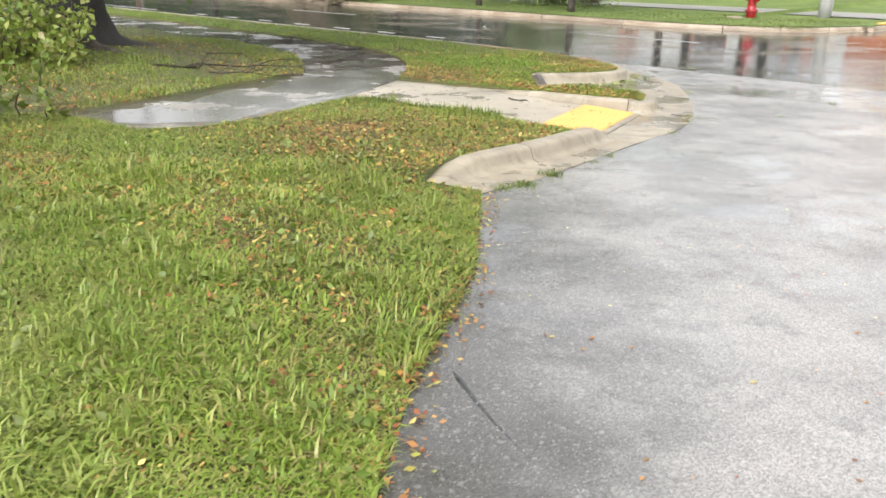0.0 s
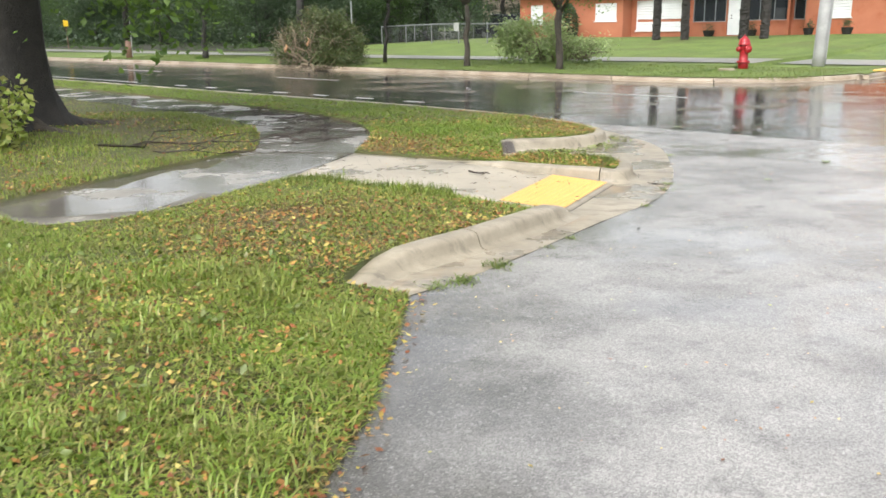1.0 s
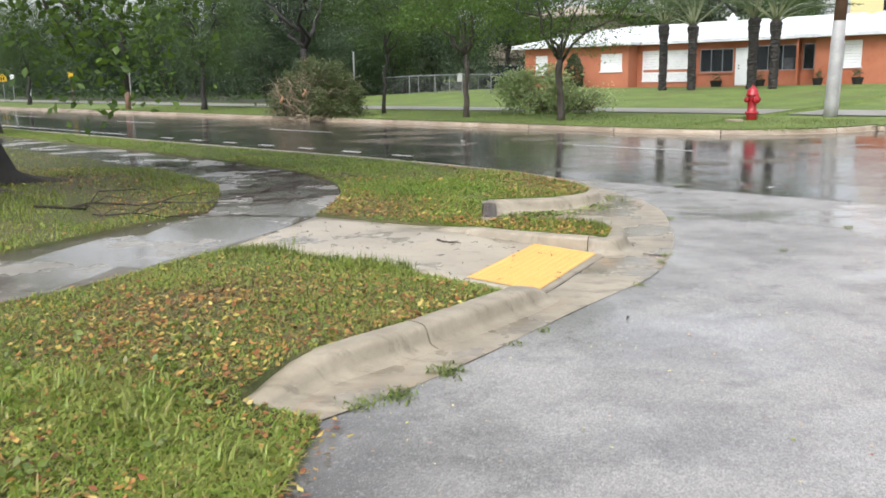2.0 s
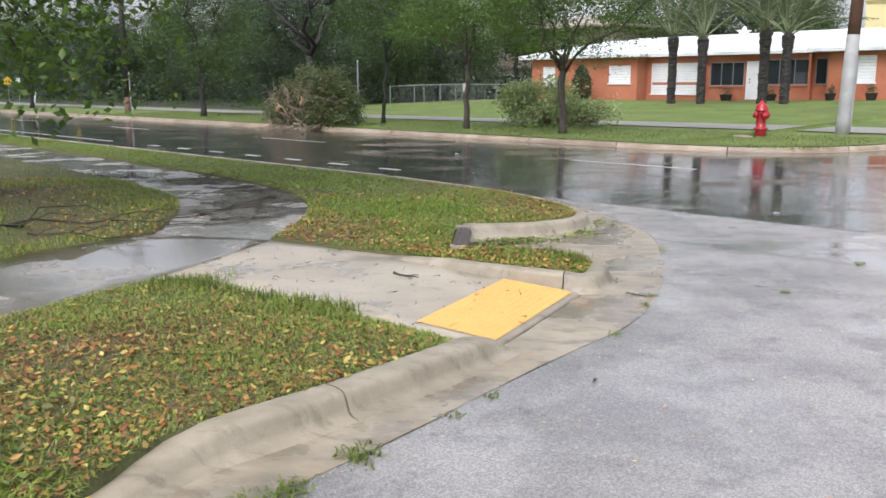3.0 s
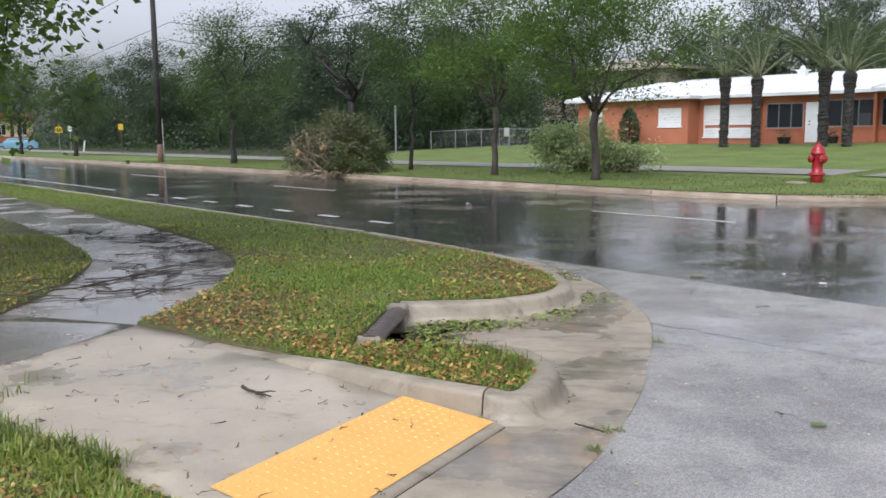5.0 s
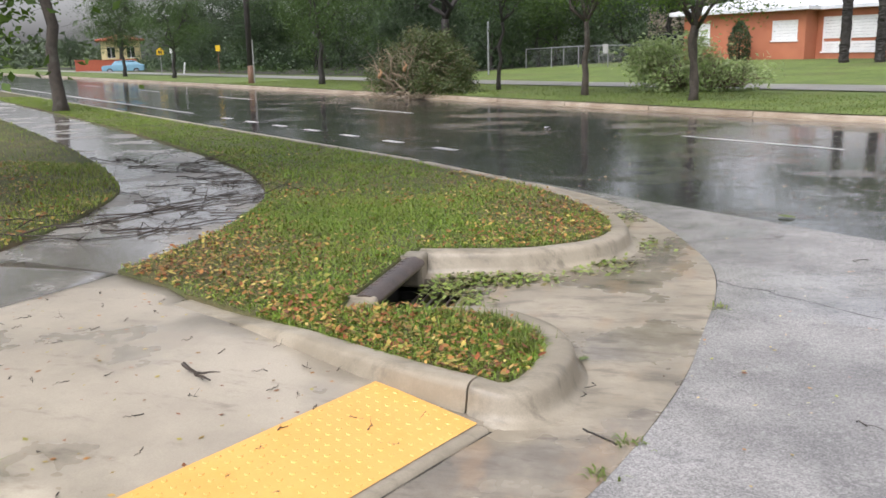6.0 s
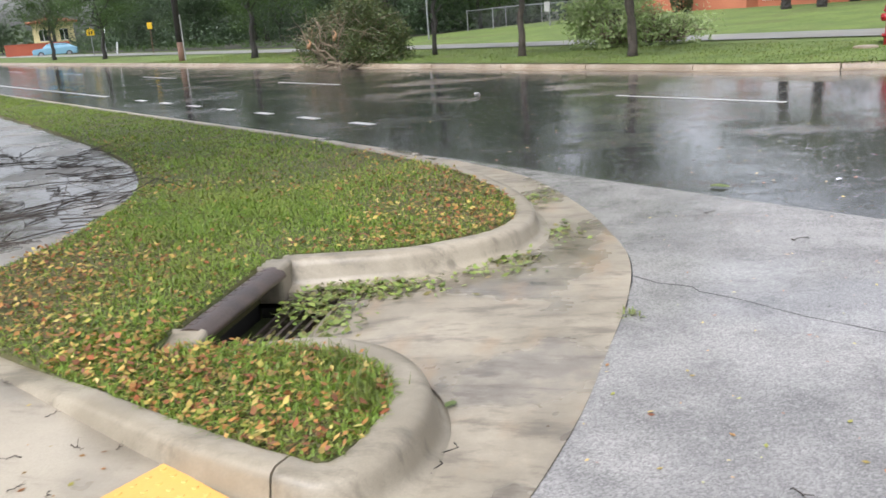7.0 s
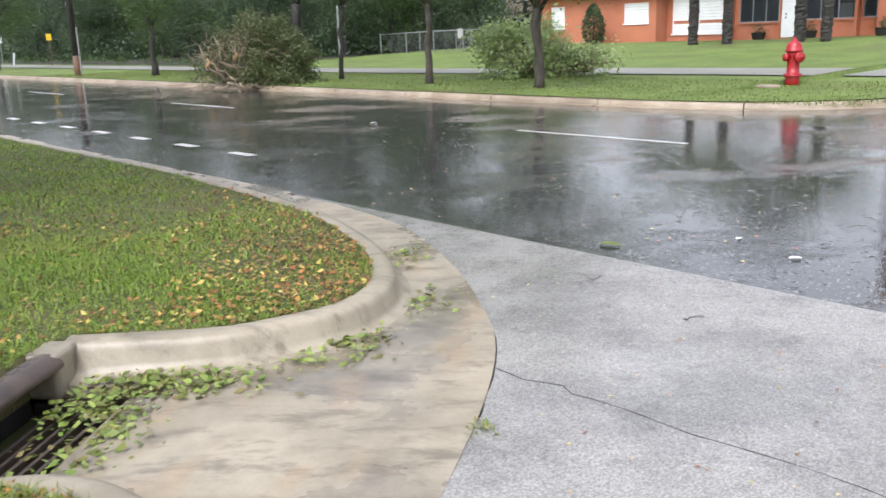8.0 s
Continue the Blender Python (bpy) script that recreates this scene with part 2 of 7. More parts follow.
LEAF_FALLEN = leafy("wilting_leaves", [(0.05, 0.08, 0.02), (0.075, 0.115, 0.03), (0.115, 0.15, 0.045), (0.13, 0.12, 0.05), (0.045, 0.07, 0.018)], 0.2)
LEAF_DEAD = leafy("dead_brown_leaves", [(0.13, 0.085, 0.045), (0.19, 0.13, 0.06), (0.10, 0.10, 0.04), (0.16, 0.15, 0.06)], 0.15)
FROND = leafy("palm_leaflets", [(0.08, 0.115, 0.055), (0.11, 0.155, 0.07), (0.15, 0.195, 0.095)], 0.3)
RACHIS = surface("palm_frond_rib", (0.27, 0.29, 0.17), (0.21, 0.24, 0.13), 4.0, 40.0, 0.5)
BARK = surface("wet_bark", (0.075, 0.06, 0.045), (0.045, 0.036, 0.028), 6.0, 30.0, 0.7, bumps=0.9, dist=0.03, c3=(0.10, 0.095, 0.075))
BARK_DARK = surface("dark_bark", (0.035, 0.03, 0.026), (0.022, 0.02, 0.017), 5.0, 25.0, 0.7, bumps=0.8, dist=0.03)
TWIG = surface("wet_twigs", (0.05, 0.035, 0.025), (0.03, 0.022, 0.016), 9.0, 60.0, 0.5)
BROKEN = surface("torn_pale_wood", (0.45, 0.27, 0.14), (0.32, 0.18, 0.09), 7.0, 40.0, 0.6)
BRANCH = surface("stripped_branch", (0.26, 0.21, 0.14), (0.17, 0.13, 0.085), 5.0, 40.0, 0.6)
YELLOW = surface("yellow_warning_mat", (0.74, 0.395, 0.10), (0.69, 0.365, 0.088), 2.5, 90.0, 0.42, fine_amt=0.10, bumps=0.1, c3=(0.63, 0.34, 0.07))
PAINT = surface("road_paint", (0.62, 0.62, 0.58), (0.45, 0.45, 0.42), 3.0, 55.0, 0.35, fine_amt=0.45, bumps=0.1)
IRON = surface("wet_cast_iron", (0.095, 0.068, 0.055), (0.055, 0.042, 0.036), 6.0, 60.0, 0.38, 0.2, bumps=0.35, c3=(0.09, 0.06, 0.05))
# near-black of cracks, joints and tubs; in the drain it paints the shade
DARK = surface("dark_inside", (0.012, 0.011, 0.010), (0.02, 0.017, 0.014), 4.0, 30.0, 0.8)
RED = surface("red_hydrant_paint", (0.35, 0.014, 0.02), (0.29, 0.012, 0.017), 6.0, 80.0, 0.32, fine_amt=0.12, bumps=0.1)
STEEL = surface("galvanised_steel", (0.36, 0.37, 0.38), (0.28, 0.29, 0.30), 8.0, 70.0, 0.42, 0.7, bumps=0.1)
POLE_GREY = surface("grey_pole_sheath", (0.36, 0.36, 0.345), (0.27, 0.27, 0.26), 2.0, 40.0, 0.6, c3=(0.42, 0.40, 0.37), bumps=0.3)
POLE_WOOD = surface("brown_pole_wood", (0.17, 0.095, 0.06), (0.12, 0.065, 0.042), 3.0, 40.0, 0.7, bumps=0.5)
ORANGE = surface("orange_stucco", (0.44, 0.16, 0.085), (0.40, 0.14, 0.075), 0.8, 45.0, 0.75, fine_amt=0.14, bumps=0.35, dist=0.006, c3=(0.36, 0.105, 0.045))
WHITE = surface("white_painted_panel", (0.74, 0.75, 0.75), (0.68, 0.69, 0.69), 2.0, 50.0, 0.45, fine_amt=0.06, bumps=0.05)
ROOF = surface("white_tile_roof", (0.72, 0.74, 0.76), (0.60, 0.62, 0.64), 0.9, 12.0, 0.5, fine_amt=0.12, bumps=0.3, dist=0.02, c3=(0.52, 0.53, 0.53))
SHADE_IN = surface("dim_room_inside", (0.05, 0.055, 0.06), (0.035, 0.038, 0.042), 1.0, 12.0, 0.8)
CREAM = surface("cream_stucco", (0.66, 0.57, 0.30), (0.62, 0.53, 0.28), 0.3, 20.0, 0.75, fine_amt=0.08)
TERRA = surface("terracotta_roof", (0.46, 0.12, 0.06), (0.38, 0.10, 0.05), 0.6, 14.0, 0.65, fine_amt=0.25)
BEIGE = surface("beige_stucco", (0.36, 0.31, 0.24), (0.31, 0.27, 0.21), 0.5, 20.0, 0.8, fine_amt=0.1)
BRICK_RED = surface("red_wall_paint", (0.40, 0.10, 0.05), (0.34, 0.085, 0.045), 0.4, 14.0, 0.75)
RUBBER = surface("tyre_rubber", (0.02, 0.02, 0.02), (0.028, 0.028, 0.028), 6.0, 50.0, 0.7)
CAR_WHITE = surface("white_car_paint", (0.72, 0.73, 0.74), (0.69, 0.70, 0.71), 2.0, 90.0, 0.2, fine_amt=0.02, bumps=0.0)
CAR_DARK = surface("black_car_paint", (0.025, 0.026, 0.03), (0.02, 0.021, 0.024), 2.0, 90.0, 0.18, fine_amt=0.02, bumps=0.0)
CAR_BLUE = surface("pale_blue_car_paint", (0.18, 0.34, 0.44), (0.16, 0.31, 0.41), 2.0, 90.0, 0.25, fine_amt=0.02, bumps=0.0)
SIGN_YELLOW = surface("yellow_sign_face", (0.72, 0.48, 0.02), (0.68, 0.45, 0.02), 5.0, 60.0, 0.4, fine_amt=0.05)
GLASS = base("window_glass", 0.04)[0]
GLASS.node_tree.nodes["Principled BSDF"].inputs["Base Color"].default_value = (0.03, 0.035, 0.04, 1)
GLASS.node_tree.nodes["Principled BSDF"].inputs["Alpha"].default_value = 0.55
MESH = surface("chain_link_wire", (0.30, 0.31, 0.32), (0.24, 0.25, 0.26), 9.0, 90.0, 0.45, 0.6)

# ---- geometry tools ----
U = Vector((0.7507, -0.6606, 0.0))
N = Vector((0.6606, 0.7507, 0.0))
STREET = math.degrees(math.atan2(U.y, U.x))


def sq(s, q, z=0.0):
    """World place of s metres along the main road and q metres across it."""
    return U * s + N * q + Vector((0, 0, z))


def mesh_ob(name, verts, faces, mat, smooth=False):
    me = bpy.data.meshes.new(name)
    me.from_pydata([tuple(v) for v in verts], [], [tuple(f) for f in faces])
    me.materials.append(mat)
    if smooth:
        me.polygons.foreach_set("use_smooth", [True] * len(me.polygons))
    me.update()
    return new(name, me)


def fast_mesh(name, verts, faces, mat, smooth=False):
    verts, faces = np.asarray(verts, np.float32), np.asarray(faces, np.int32)
    k = faces.shape[1]
    me = bpy.data.meshes.new(name)
    me.vertices.add(len(verts))
    me.vertices.foreach_set("co", verts.ravel())
    me.loops.add(faces.size)
    me.loops.foreach_set("vertex_index", faces.ravel())
    me.polygons.add(len(faces))
    me.polygons.foreach_set("loop_start", np.arange(0, faces.size, k, dtype=np.int32))
    if smooth:
        me.polygons.foreach_set("use_smooth", np.ones(len(faces), bool))
    me.materials.append(mat)
    me.update(calc_edges=True)
    me.validate()
    return new(name, me)


def under(child, parent, label=""):
    child.parent = parent
    if label:
        child["label"] = label
    return child


def part(name, bm, mat, parent, label=""):
    me = bpy.data.meshes.new(name)
    bm.to_mesh(me)
    bm.free()
    me.materials.append(mat)
    ob = new(name, me)
    return under(ob, parent, label)


def smooth_part(ob):
    ob.data.polygons.foreach_set("use_smooth", [True] * len(ob.data.polygons))
    return ob


def thing(name, m, label, category, group="", kind=""):
    ob = new(name)
    ob.matrix_basis = m
    ob.empty_display_size = 0.1
    return tagged(ob, label, category, group, kind)


def box(bm, x0, x1, y0, y1, z0, z1, bevel=0.0):
    r = bmesh.ops.create_cube(bm, size=1.0, matrix=Matrix.Translation(((x0 + x1) / 2, (y0 + y1) / 2, (z0 + z1) / 2)) @ Matrix.Diagonal((x1 - x0, y1 - y0, z1 - z0, 1)))
    if bevel:
        edges = {e for v in r["verts"] for e in v.link_edges}
        bmesh.ops.bevel(bm, geom=list(edges), offset=bevel, segments=2, affect="EDGES", profile=0.5)
    return bm


def lathe(bm, profile, sides=20, m=Matrix.Identity(4)):
    """Turn (radius, height) pairs about z."""
    rings = []
    for r, z in profile:
        rings.append([bm.verts.new(m @ Vector((r * math.cos(2 * math.pi * i / sides), r * math.sin(2 * math.pi * i / sides), z))) for i in range(sides)])
    for a, b in zip(rings, rings[1:]):
        for i in range(sides):
            bm.faces.new((a[i], a[(i + 1) % sides], b[(i + 1) % sides], b[i]))
    bm.faces.new(list(reversed(rings[0])))
    bm.faces.new(rings[-1])
    return bm


class Tubes:
    """Many tapered tubes in one mesh."""

    def __init__(self):
        self.v, self.f = [], []

    def add(self, pts, radii, sides=6):
        pts = [Vector(p) for p in pts]
        first = len(self.v)
        for i, (p, r) in enumerate(zip(pts, radii)):
            d = (pts[min(i + 1, len(pts) - 1)] - pts[max(i - 1, 0)]).normalized()
            a = d.cross(Vector((0.31, 0.17, 0.93)) if abs(d.z) < 0.8 else Vector((1, 0.1, 0))).normalized()
            b = d.cross(a)
            for k in range(sides):
                w = 2 * math.pi * k / sides
                self.v.append(p + (a * math.cos(w) + b * math.sin(w)) * r)
        for i in range(len(pts) - 1):
            for k in range(sides):
                n = (k + 1) % sides
                self.f.append((first + i * sides + k, first + i * sides + n, first + (i + 1) * sides + n, first + (i + 1) * sides + k))
        self.f.append(tuple(first + k for k in reversed(range(sides))))
        self.f.append(tuple(first + (len(pts) - 1) * sides + k for k in range(sides)))

    def make(self, name, mat, parent=None, label=""):
        ob = mesh_ob(name, self.v, self.f, mat, True)
        return under(ob, parent, label) if parent else ob


def spline(pts, step=0.15):
    """A smooth line through the points, at even steps."""
    p = [np.array(a, float) for a in pts]
    p = [2 * p[0] - p[1]] + p + [2 * p[-1] - p[-2]]
    out = []
    for i in range(1, len(p) - 2):
        n = max(2, int(np.linalg.norm(p[i + 1] - p[i]) / step))
        for k in range(n):
            t = k / n
            out.append(0.5 * (2 * p[i] + (p[i + 1] - p[i - 1]) * t + (2 * p[i - 1] - 5 * p[i] + 4 * p[i + 1] - p[i + 2]) * t * t + (3 * p[i] - p[i - 1] - 3 * p[i + 1] + p[i + 2]) * t ** 3))
    out.append(p[-2])
    return np.array(out)


def limb(a, b, rng, sag=0.12, n=5, wob=0.07):
    a, b = np.array(a, float), np.array(b, float)
    ln = np.linalg.norm(b - a)
    mid = rng.normal(0, wob * ln, (n + 1, 3))
    mid[0] = mid[-1] = 0
    out = []
    for k in range(n + 1):
        t = k / n
        p = a + (b - a) * t + mid[k]
        p[2] += sag * ln * 4 * t * (1 - t)
        out.append(p)
    return out


def inside(x, y, poly):
    poly = np.asarray(poly, float)
    hit = np.zeros(np.shape(x), bool)
    for (x0, y0), (x1, y1) in zip(poly, np.roll(poly, -1, 0)):
        if y0 == y1:
            continue
        c = ((y0 > y) != (y1 > y)) & (x < (x1 - x0) * (y - y0) / (y1 - y0) + x0)
        hit ^= c
    return hit


def patch(name, outline, height, mat, step, skirt=0.0):
    """A sheet inside an outline, on an uneven net, with its edge turned down by skirt."""
    from mathutils import geometry
    poly = np.asarray(outline, float)
    rng = np.random.default_rng(5)
    gx, gy = np.meshgrid(np.arange(poly[:, 0].min(), poly[:, 0].max(), step), np.arange(poly[:, 1].min(), poly[:, 1].max(), step))
    gx, gy = gx.ravel() + rng.uniform(-0.3, 0.3, gx.size) * step, gy.ravel() + rng.uniform(-0.3, 0.3, gy.size) * step
    k = inside(gx, gy, poly)
    pts = [Vector(p) for p in poly] + [Vector(p) for p in zip(gx[k], gy[k])]
    v, _, f, _, _, _ = geometry.delaunay_2d_cdt(pts, [], [list(range(len(poly)))], 1, 1e-5)
    xy = np.array([(a.x, a.y) for a in v])
    z = height(xy[:, 0], xy[:, 1])
    verts = [(a, b, c) for (a, b), c in zip(xy, z)]
    faces = [tuple(a) for a in f]
    if skirt:
        count = {}
        for a in faces:
            for e in zip(a, a[1:] + a[:1]):
                count[tuple(sorted(e))] = e if tuple(sorted(e)) not in count else None
        low = {}
        for e in [e for e in count.values() if e]:
            for i in e:
                if i not in low:
                    low[i] = len(verts)
                    verts.append((verts[i][0], verts[i][1], verts[i][2] - skirt))
            faces.append((e[1], e[0], low[e[0]], low[e[1]]))
    return mesh_ob(name, verts, faces, mat, True)


def offset(line, d):
    """The line moved to its right by d (scalar or one value a point)."""
    t = np.gradient(np.asarray(line)[:, :2], axis=0)
    t /= np.linalg.norm(t, axis=1)[:, None] + 1e-9
    nrm = np.stack([t[:, 1], -t[:, 0]], 1)
    return np.asarray(line)[:, :2] + nrm * np.reshape(d, (-1, 1) if np.ndim(d) else (1, 1))


def sweep(name, line, profile, mat, parent, length=3.0, gap=0.006, joints=None):
    """Kerb stones: a profile [(to the right, z)] swept along a line, in lengths with a joint between. profile(i, t) gives the section at point i."""
    line = np.asarray(line)
    run = np.concatenate([[0], np.cumsum(np.linalg.norm(np.diff(line[:, :2], axis=0), axis=1))])
    cuts = np.linspace(0, run[-1], max(1, round(run[-1] / length)) + 1)
    if joints:
        cuts = np.array([0.0] + [run[j] for j in joints] + [run[-1]])
    prof = [profile(i, run[i] / run[-1]) for i in range(len(line))]
    lines = [offset(line, np.array([p[k][0] for p in prof])) for k in range(len(prof[0]))]
    zs = np.array([[p[k][1] for p in prof] for k in range(len(prof[0]))])
    for a, b in zip(cuts, cuts[1:]):
        st = np.concatenate([[a + gap], run[(run > a + 0.03) & (run < b - 0.03)], [b - gap]])
        verts, faces, m = [], [], len(lines)
        for r in st:
            for k in range(m):
                verts.append((np.interp(r, run, lines[k][:, 0]), np.interp(r, run, lines[k][:, 1]), np.interp(r, run, zs[k])))
        for i in range(len(st) - 1):
            for k in range(m - 1):
                faces.append((i * m + k, (i + 1) * m + k, (i + 1) * m + k + 1, i * m + k + 1))
        faces.append(tuple(range(m)))
        faces.append(tuple(reversed(range((len(st) - 1) * m, len(st) * m))))
        ks = under(mesh_ob("kerb_stone", verts, faces, mat, True), parent)
        ks.data.set_sharp_from_angle(angle=radians(48))


def step01(a, b, x):
    t = np.clip((x - a) / (b - a), 0, 1)
    return t * t * (3 - 2 * t)


def wave(x, y, amp=0.02):
    return amp * (np.sin(1.7 * x + 0.6 * y) * np.cos(1.1 * y - 0.4 * x) + 0.5 * np.sin(3.9 * x - 2.3 * y))

# ---- ground, streets, kerbs ----
EDGE = [(-0.35, -8.0), (-0.15, -2.0), (-0.04, 1.5), (0.0, 2.8), (0.05, 3.44), (0.17, 4.0), (0.26, 4.6), (0.27, 5.46), (0.30, 6.25)]
PAN = spline([(0.30, 6.30), (0.65, 6.70), (1.04, 7.25), (1.40, 7.82), (1.92, 8.60), (2.30, 9.14), (2.58, 9.80), (2.82, 10.7), (2.94, 11.5), (3.02, 12.1), (3.05, 12.65), (3.02, 13.1), (2.92, 13.55), (2.73, 14.25), (2.35, 15.2), (2.04, 15.74), (1.44, 16.46), (0.85, 17.03)])
CURB_A = spline([(-0.14, 6.42), (0.02, 6.86), (0.29, 7.18), (0.62, 7.56), (1.00, 8.07), (1.24, 8.40), (1.36, 8.62)])
NOSE = spline([(1.12, 11.15), (1.42, 11.19), (1.72, 11.17), (1.97, 11.06), (2.12, 10.89), (2.20, 10.65), (2.18, 10.42), (2.13, 10.28), (2.06, 10.22), (1.97, 10.23), (1.80, 10.29), (1.39, 10.48), (0.82, 10.77), (0.40, 11.0), (0.02, 11.20)], 0.05)
TURN_AT = int(np.argmin(np.hypot(NOSE[:, 0] - 2.10, NOSE[:, 1] - 10.20)))
CURB_D, CURB_C = NOSE[:TURN_AT + 1], NOSE[TURN_AT:][::-1]
CURB_F = spline([(1.03, 12.58), (1.40, 12.64), (1.75, 12.72), (1.98, 12.88), (2.20, 13.08), (2.31, 13.40), (2.26, 13.84), (2.04, 14.42), (1.55, 15.26), (0.97, 15.98), (0.29, 16.72), (-0.71, 17.74)])
FAR_S = -140.0
ROADSIDE = [tuple(sq(s, 12.82)[:2]) for s in np.linspace(-14.0, FAR_S, 40)]
WALK_R = spline([(-0.81, 11.68), (-0.77, 12.24), (-0.83, 13.38), (-1.25, 14.8), (-2.24, 16.35), (-3.42, 17.64), (-5.09, 19.3), (-8.58, 22.6), (-12.99, 26.6), (-19.6, 32.4), (-40.0, 50.3)], 0.3)
WALK_L = spline([(-2.10, 11.95), (-2.33, 13.1), (-2.86, 14.6), (-3.7, 15.75), (-5.64, 17.82), (-8.1, 20.16), (-13.17, 24.75), (-20.6, 31.2), (-41.0, 49.1)], 0.3)
SPUR_UP = spline([(-3.75, 8.35), (-3.45, 9.1), (-3.05, 9.95), (-2.70, 10.75), (-2.38, 11.45), (-2.10, 11.95)])
SPUR_LOW = spline([(-2.75, 7.75), (-2.28, 8.05), (-1.93, 8.5), (-1.62, 9.1), (-1.27, 9.84)])
RAMP_L = spline([(-1.27, 9.84), (-0.8, 9.72), (-0.22, 9.34), (0.39, 9.10), (0.90, 8.94), (1.36, 8.62)])
RAMP_G = np.array([(x - 0.03 * float(step01(0.1, 0.8, np.array(x))), y - 0.13 * float(step01(0.1, 0.8, np.array(x)))) for x, y in RAMP_L])
PAD = [Vector((1.43, 8.70, 0.0)), Vector((2.01, 10.03, 0.0)), Vector((1.49, 10.29, 0.0)), Vector((0.90, 8.98, 0.0))]


def walk_z(x, y):
    d = np.clip((1.43 - x) * 0.917 + (y - 8.70) * 0.40, 0, 1.5)
    return 0.022 + 0.06 * d


def street_edge(y):
    return np.interp(y, [p[1] for p in EDGE], [p[0] for p in EDGE])


def lawn_near(x, y):
    low = 0.012 + 0.10 * np.clip((street_edge(y) - x) / 1.1, 0, 1)
    w = step01(5.9, 7.0, y)
    z = low * (1 - w) + 0.125 * w + wave(x, y, 0.010) * np.clip((street_edge(y) - x), 0, 1)
    rim = np.interp(x, RAMP_G[:, 0], RAMP_G[:, 1]) - y
    k = step01(0.0, 0.6, x) * (1 - step01(0.0, 0.42, rim)) * step01(7.6, 8.0, y)
    return z * (1 - k) + (walk_z(x, y) + 0.012) * k


def lawn_tree(x, y):
    d = np.hypot(x + 6.1, y - 13.7)
    return 0.125 + 0.16 * np.exp(-d * d / 3.0) + wave(x, y, 0.012)


def lawn_island(x, y):
    return 0.135 + 0.03 * np.exp(-((x - 0.6) ** 2 + (y - 14.0) ** 2) / 3.0) + wave(x, y, 0.006)


def lawn_far(s, q):
    rise = 0.58 * step01(31.0, 48.0, q) * step01(-56.0, -38.0, s) + 0.14 * step01(36.0, 48.0, q) * step01(-26.0, -15.0, s)
    return 0.14 + rise + 0.5 * step01(60, 140, q)


def gutter_z(x, y):
    return 0.0075 - 0.085 * np.exp(-(((x - 1.35) / 0.42) ** 2 + ((y - 11.75) / 0.5) ** 2)) + 0.002 * np.sin(5 * x + 3 * y)


r = 2600.0
tagged(fast_mesh("ground", [(-r, -r, -0.16), (r, -r, -0.16), (r, r, -0.16), (-r, r, -0.16)], [(0, 1, 2, 3)], EARTH), "wide grassy ground reaching the horizon", "ground", kind="structure")

main_road = mesh_ob("road_main", [sq(-420, 13.4), sq(300, 13.4), sq(300, 22.5), sq(6, 22.5), sq(6, 160), sq(-13.6, 160), sq(-13.6, 22.5), sq(-420, 22.5)], [(0, 1, 2, 3, 6, 7), (3, 4, 5, 6)], ASPHALT_MAIN)
tagged(main_road, "dark rain-wet asphalt main road with standing water", "road", kind="structure")

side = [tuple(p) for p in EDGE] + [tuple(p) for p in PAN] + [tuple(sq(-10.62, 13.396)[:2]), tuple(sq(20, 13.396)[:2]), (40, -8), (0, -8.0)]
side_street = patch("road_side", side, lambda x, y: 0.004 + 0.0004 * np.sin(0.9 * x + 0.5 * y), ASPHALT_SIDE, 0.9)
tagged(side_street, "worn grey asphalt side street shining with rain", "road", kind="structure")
crack = Tubes()
seam_pts = limb((3.04, 12.60, 0.0), (3.66, 12.10, 0.0), np.random.default_rng(3), 0.0, 7, 0.02) + limb((3.70, 12.06, 0.0), (4.62, 11.33, 0.0), np.random.default_rng(4), 0.0, 8, 0.014)
crack.add([(p[0], p[1], 0.002) for p in seam_pts], [0.0042 - 0.0001 * k + 0.0012 * (k % 2) for k in range(len(seam_pts))])
tagged(crack.make("road_crack", DARK), "dark open seam across grey asphalt", "crack", kind="structure")
streak = Tubes()
streak.add([(0.19, 3.46, -0.002), (0.22, 3.38, -0.004), (0.29, 3.20, -0.005), (0.36, 3.04, -0.003), (0.47, 2.82, 0.001)], [0.006, 0.017, 0.014, 0.010, 0.003], 12)
tagged(streak.make("tar_streak", ASPHALT_MAIN), "tapering dark tar streak on the grey asphalt", "tar streak", kind="structure")
seam = Tubes()
edge = [(p[0] + 0.004, p[1] - 0.002, 0.001) for p in PAN]
seam.add(edge, [0.0012 + 0.0065 * (i > len(edge) * 0.40) * max(0.0, math.sin(i * 0.33)) * abs(math.sin(i * 1.3)) + 0.0004 * (i % 3) for i in range(len(edge))], 5)
tagged(seam.make("gutter_joint", DARK), "dark joint between gutter and asphalt", "joint", kind="structure")

foot_a = offset(CURB_A, 0.18)
foot_d = offset(CURB_D, -0.20)[::-1]
foot_f = offset(CURB_F, 0.18)
pan = [(-0.10, 6.36)] + [tuple(p) for p in PAN] + [tuple(p) for p in foot_f[::-1][3:]] + [(1.12, 12.42), (1.16, 12.35), (1.47, 12.33), (1.47, 11.30), (1.16, 11.28), (1.14, 11.20)] + [tuple(p) for p in foot_d[::-1]][2:-3] + [(2.08, 10.02)] + [(1.45, 8.69)] + [tuple(p) for p in foot_a[::-1]]
gutter = patch("gutter", pan, gutter_z, GUTTER, 0.13)
tagged(gutter, "pale washed concrete gutter apron with water stains", "gutter", kind="structure")
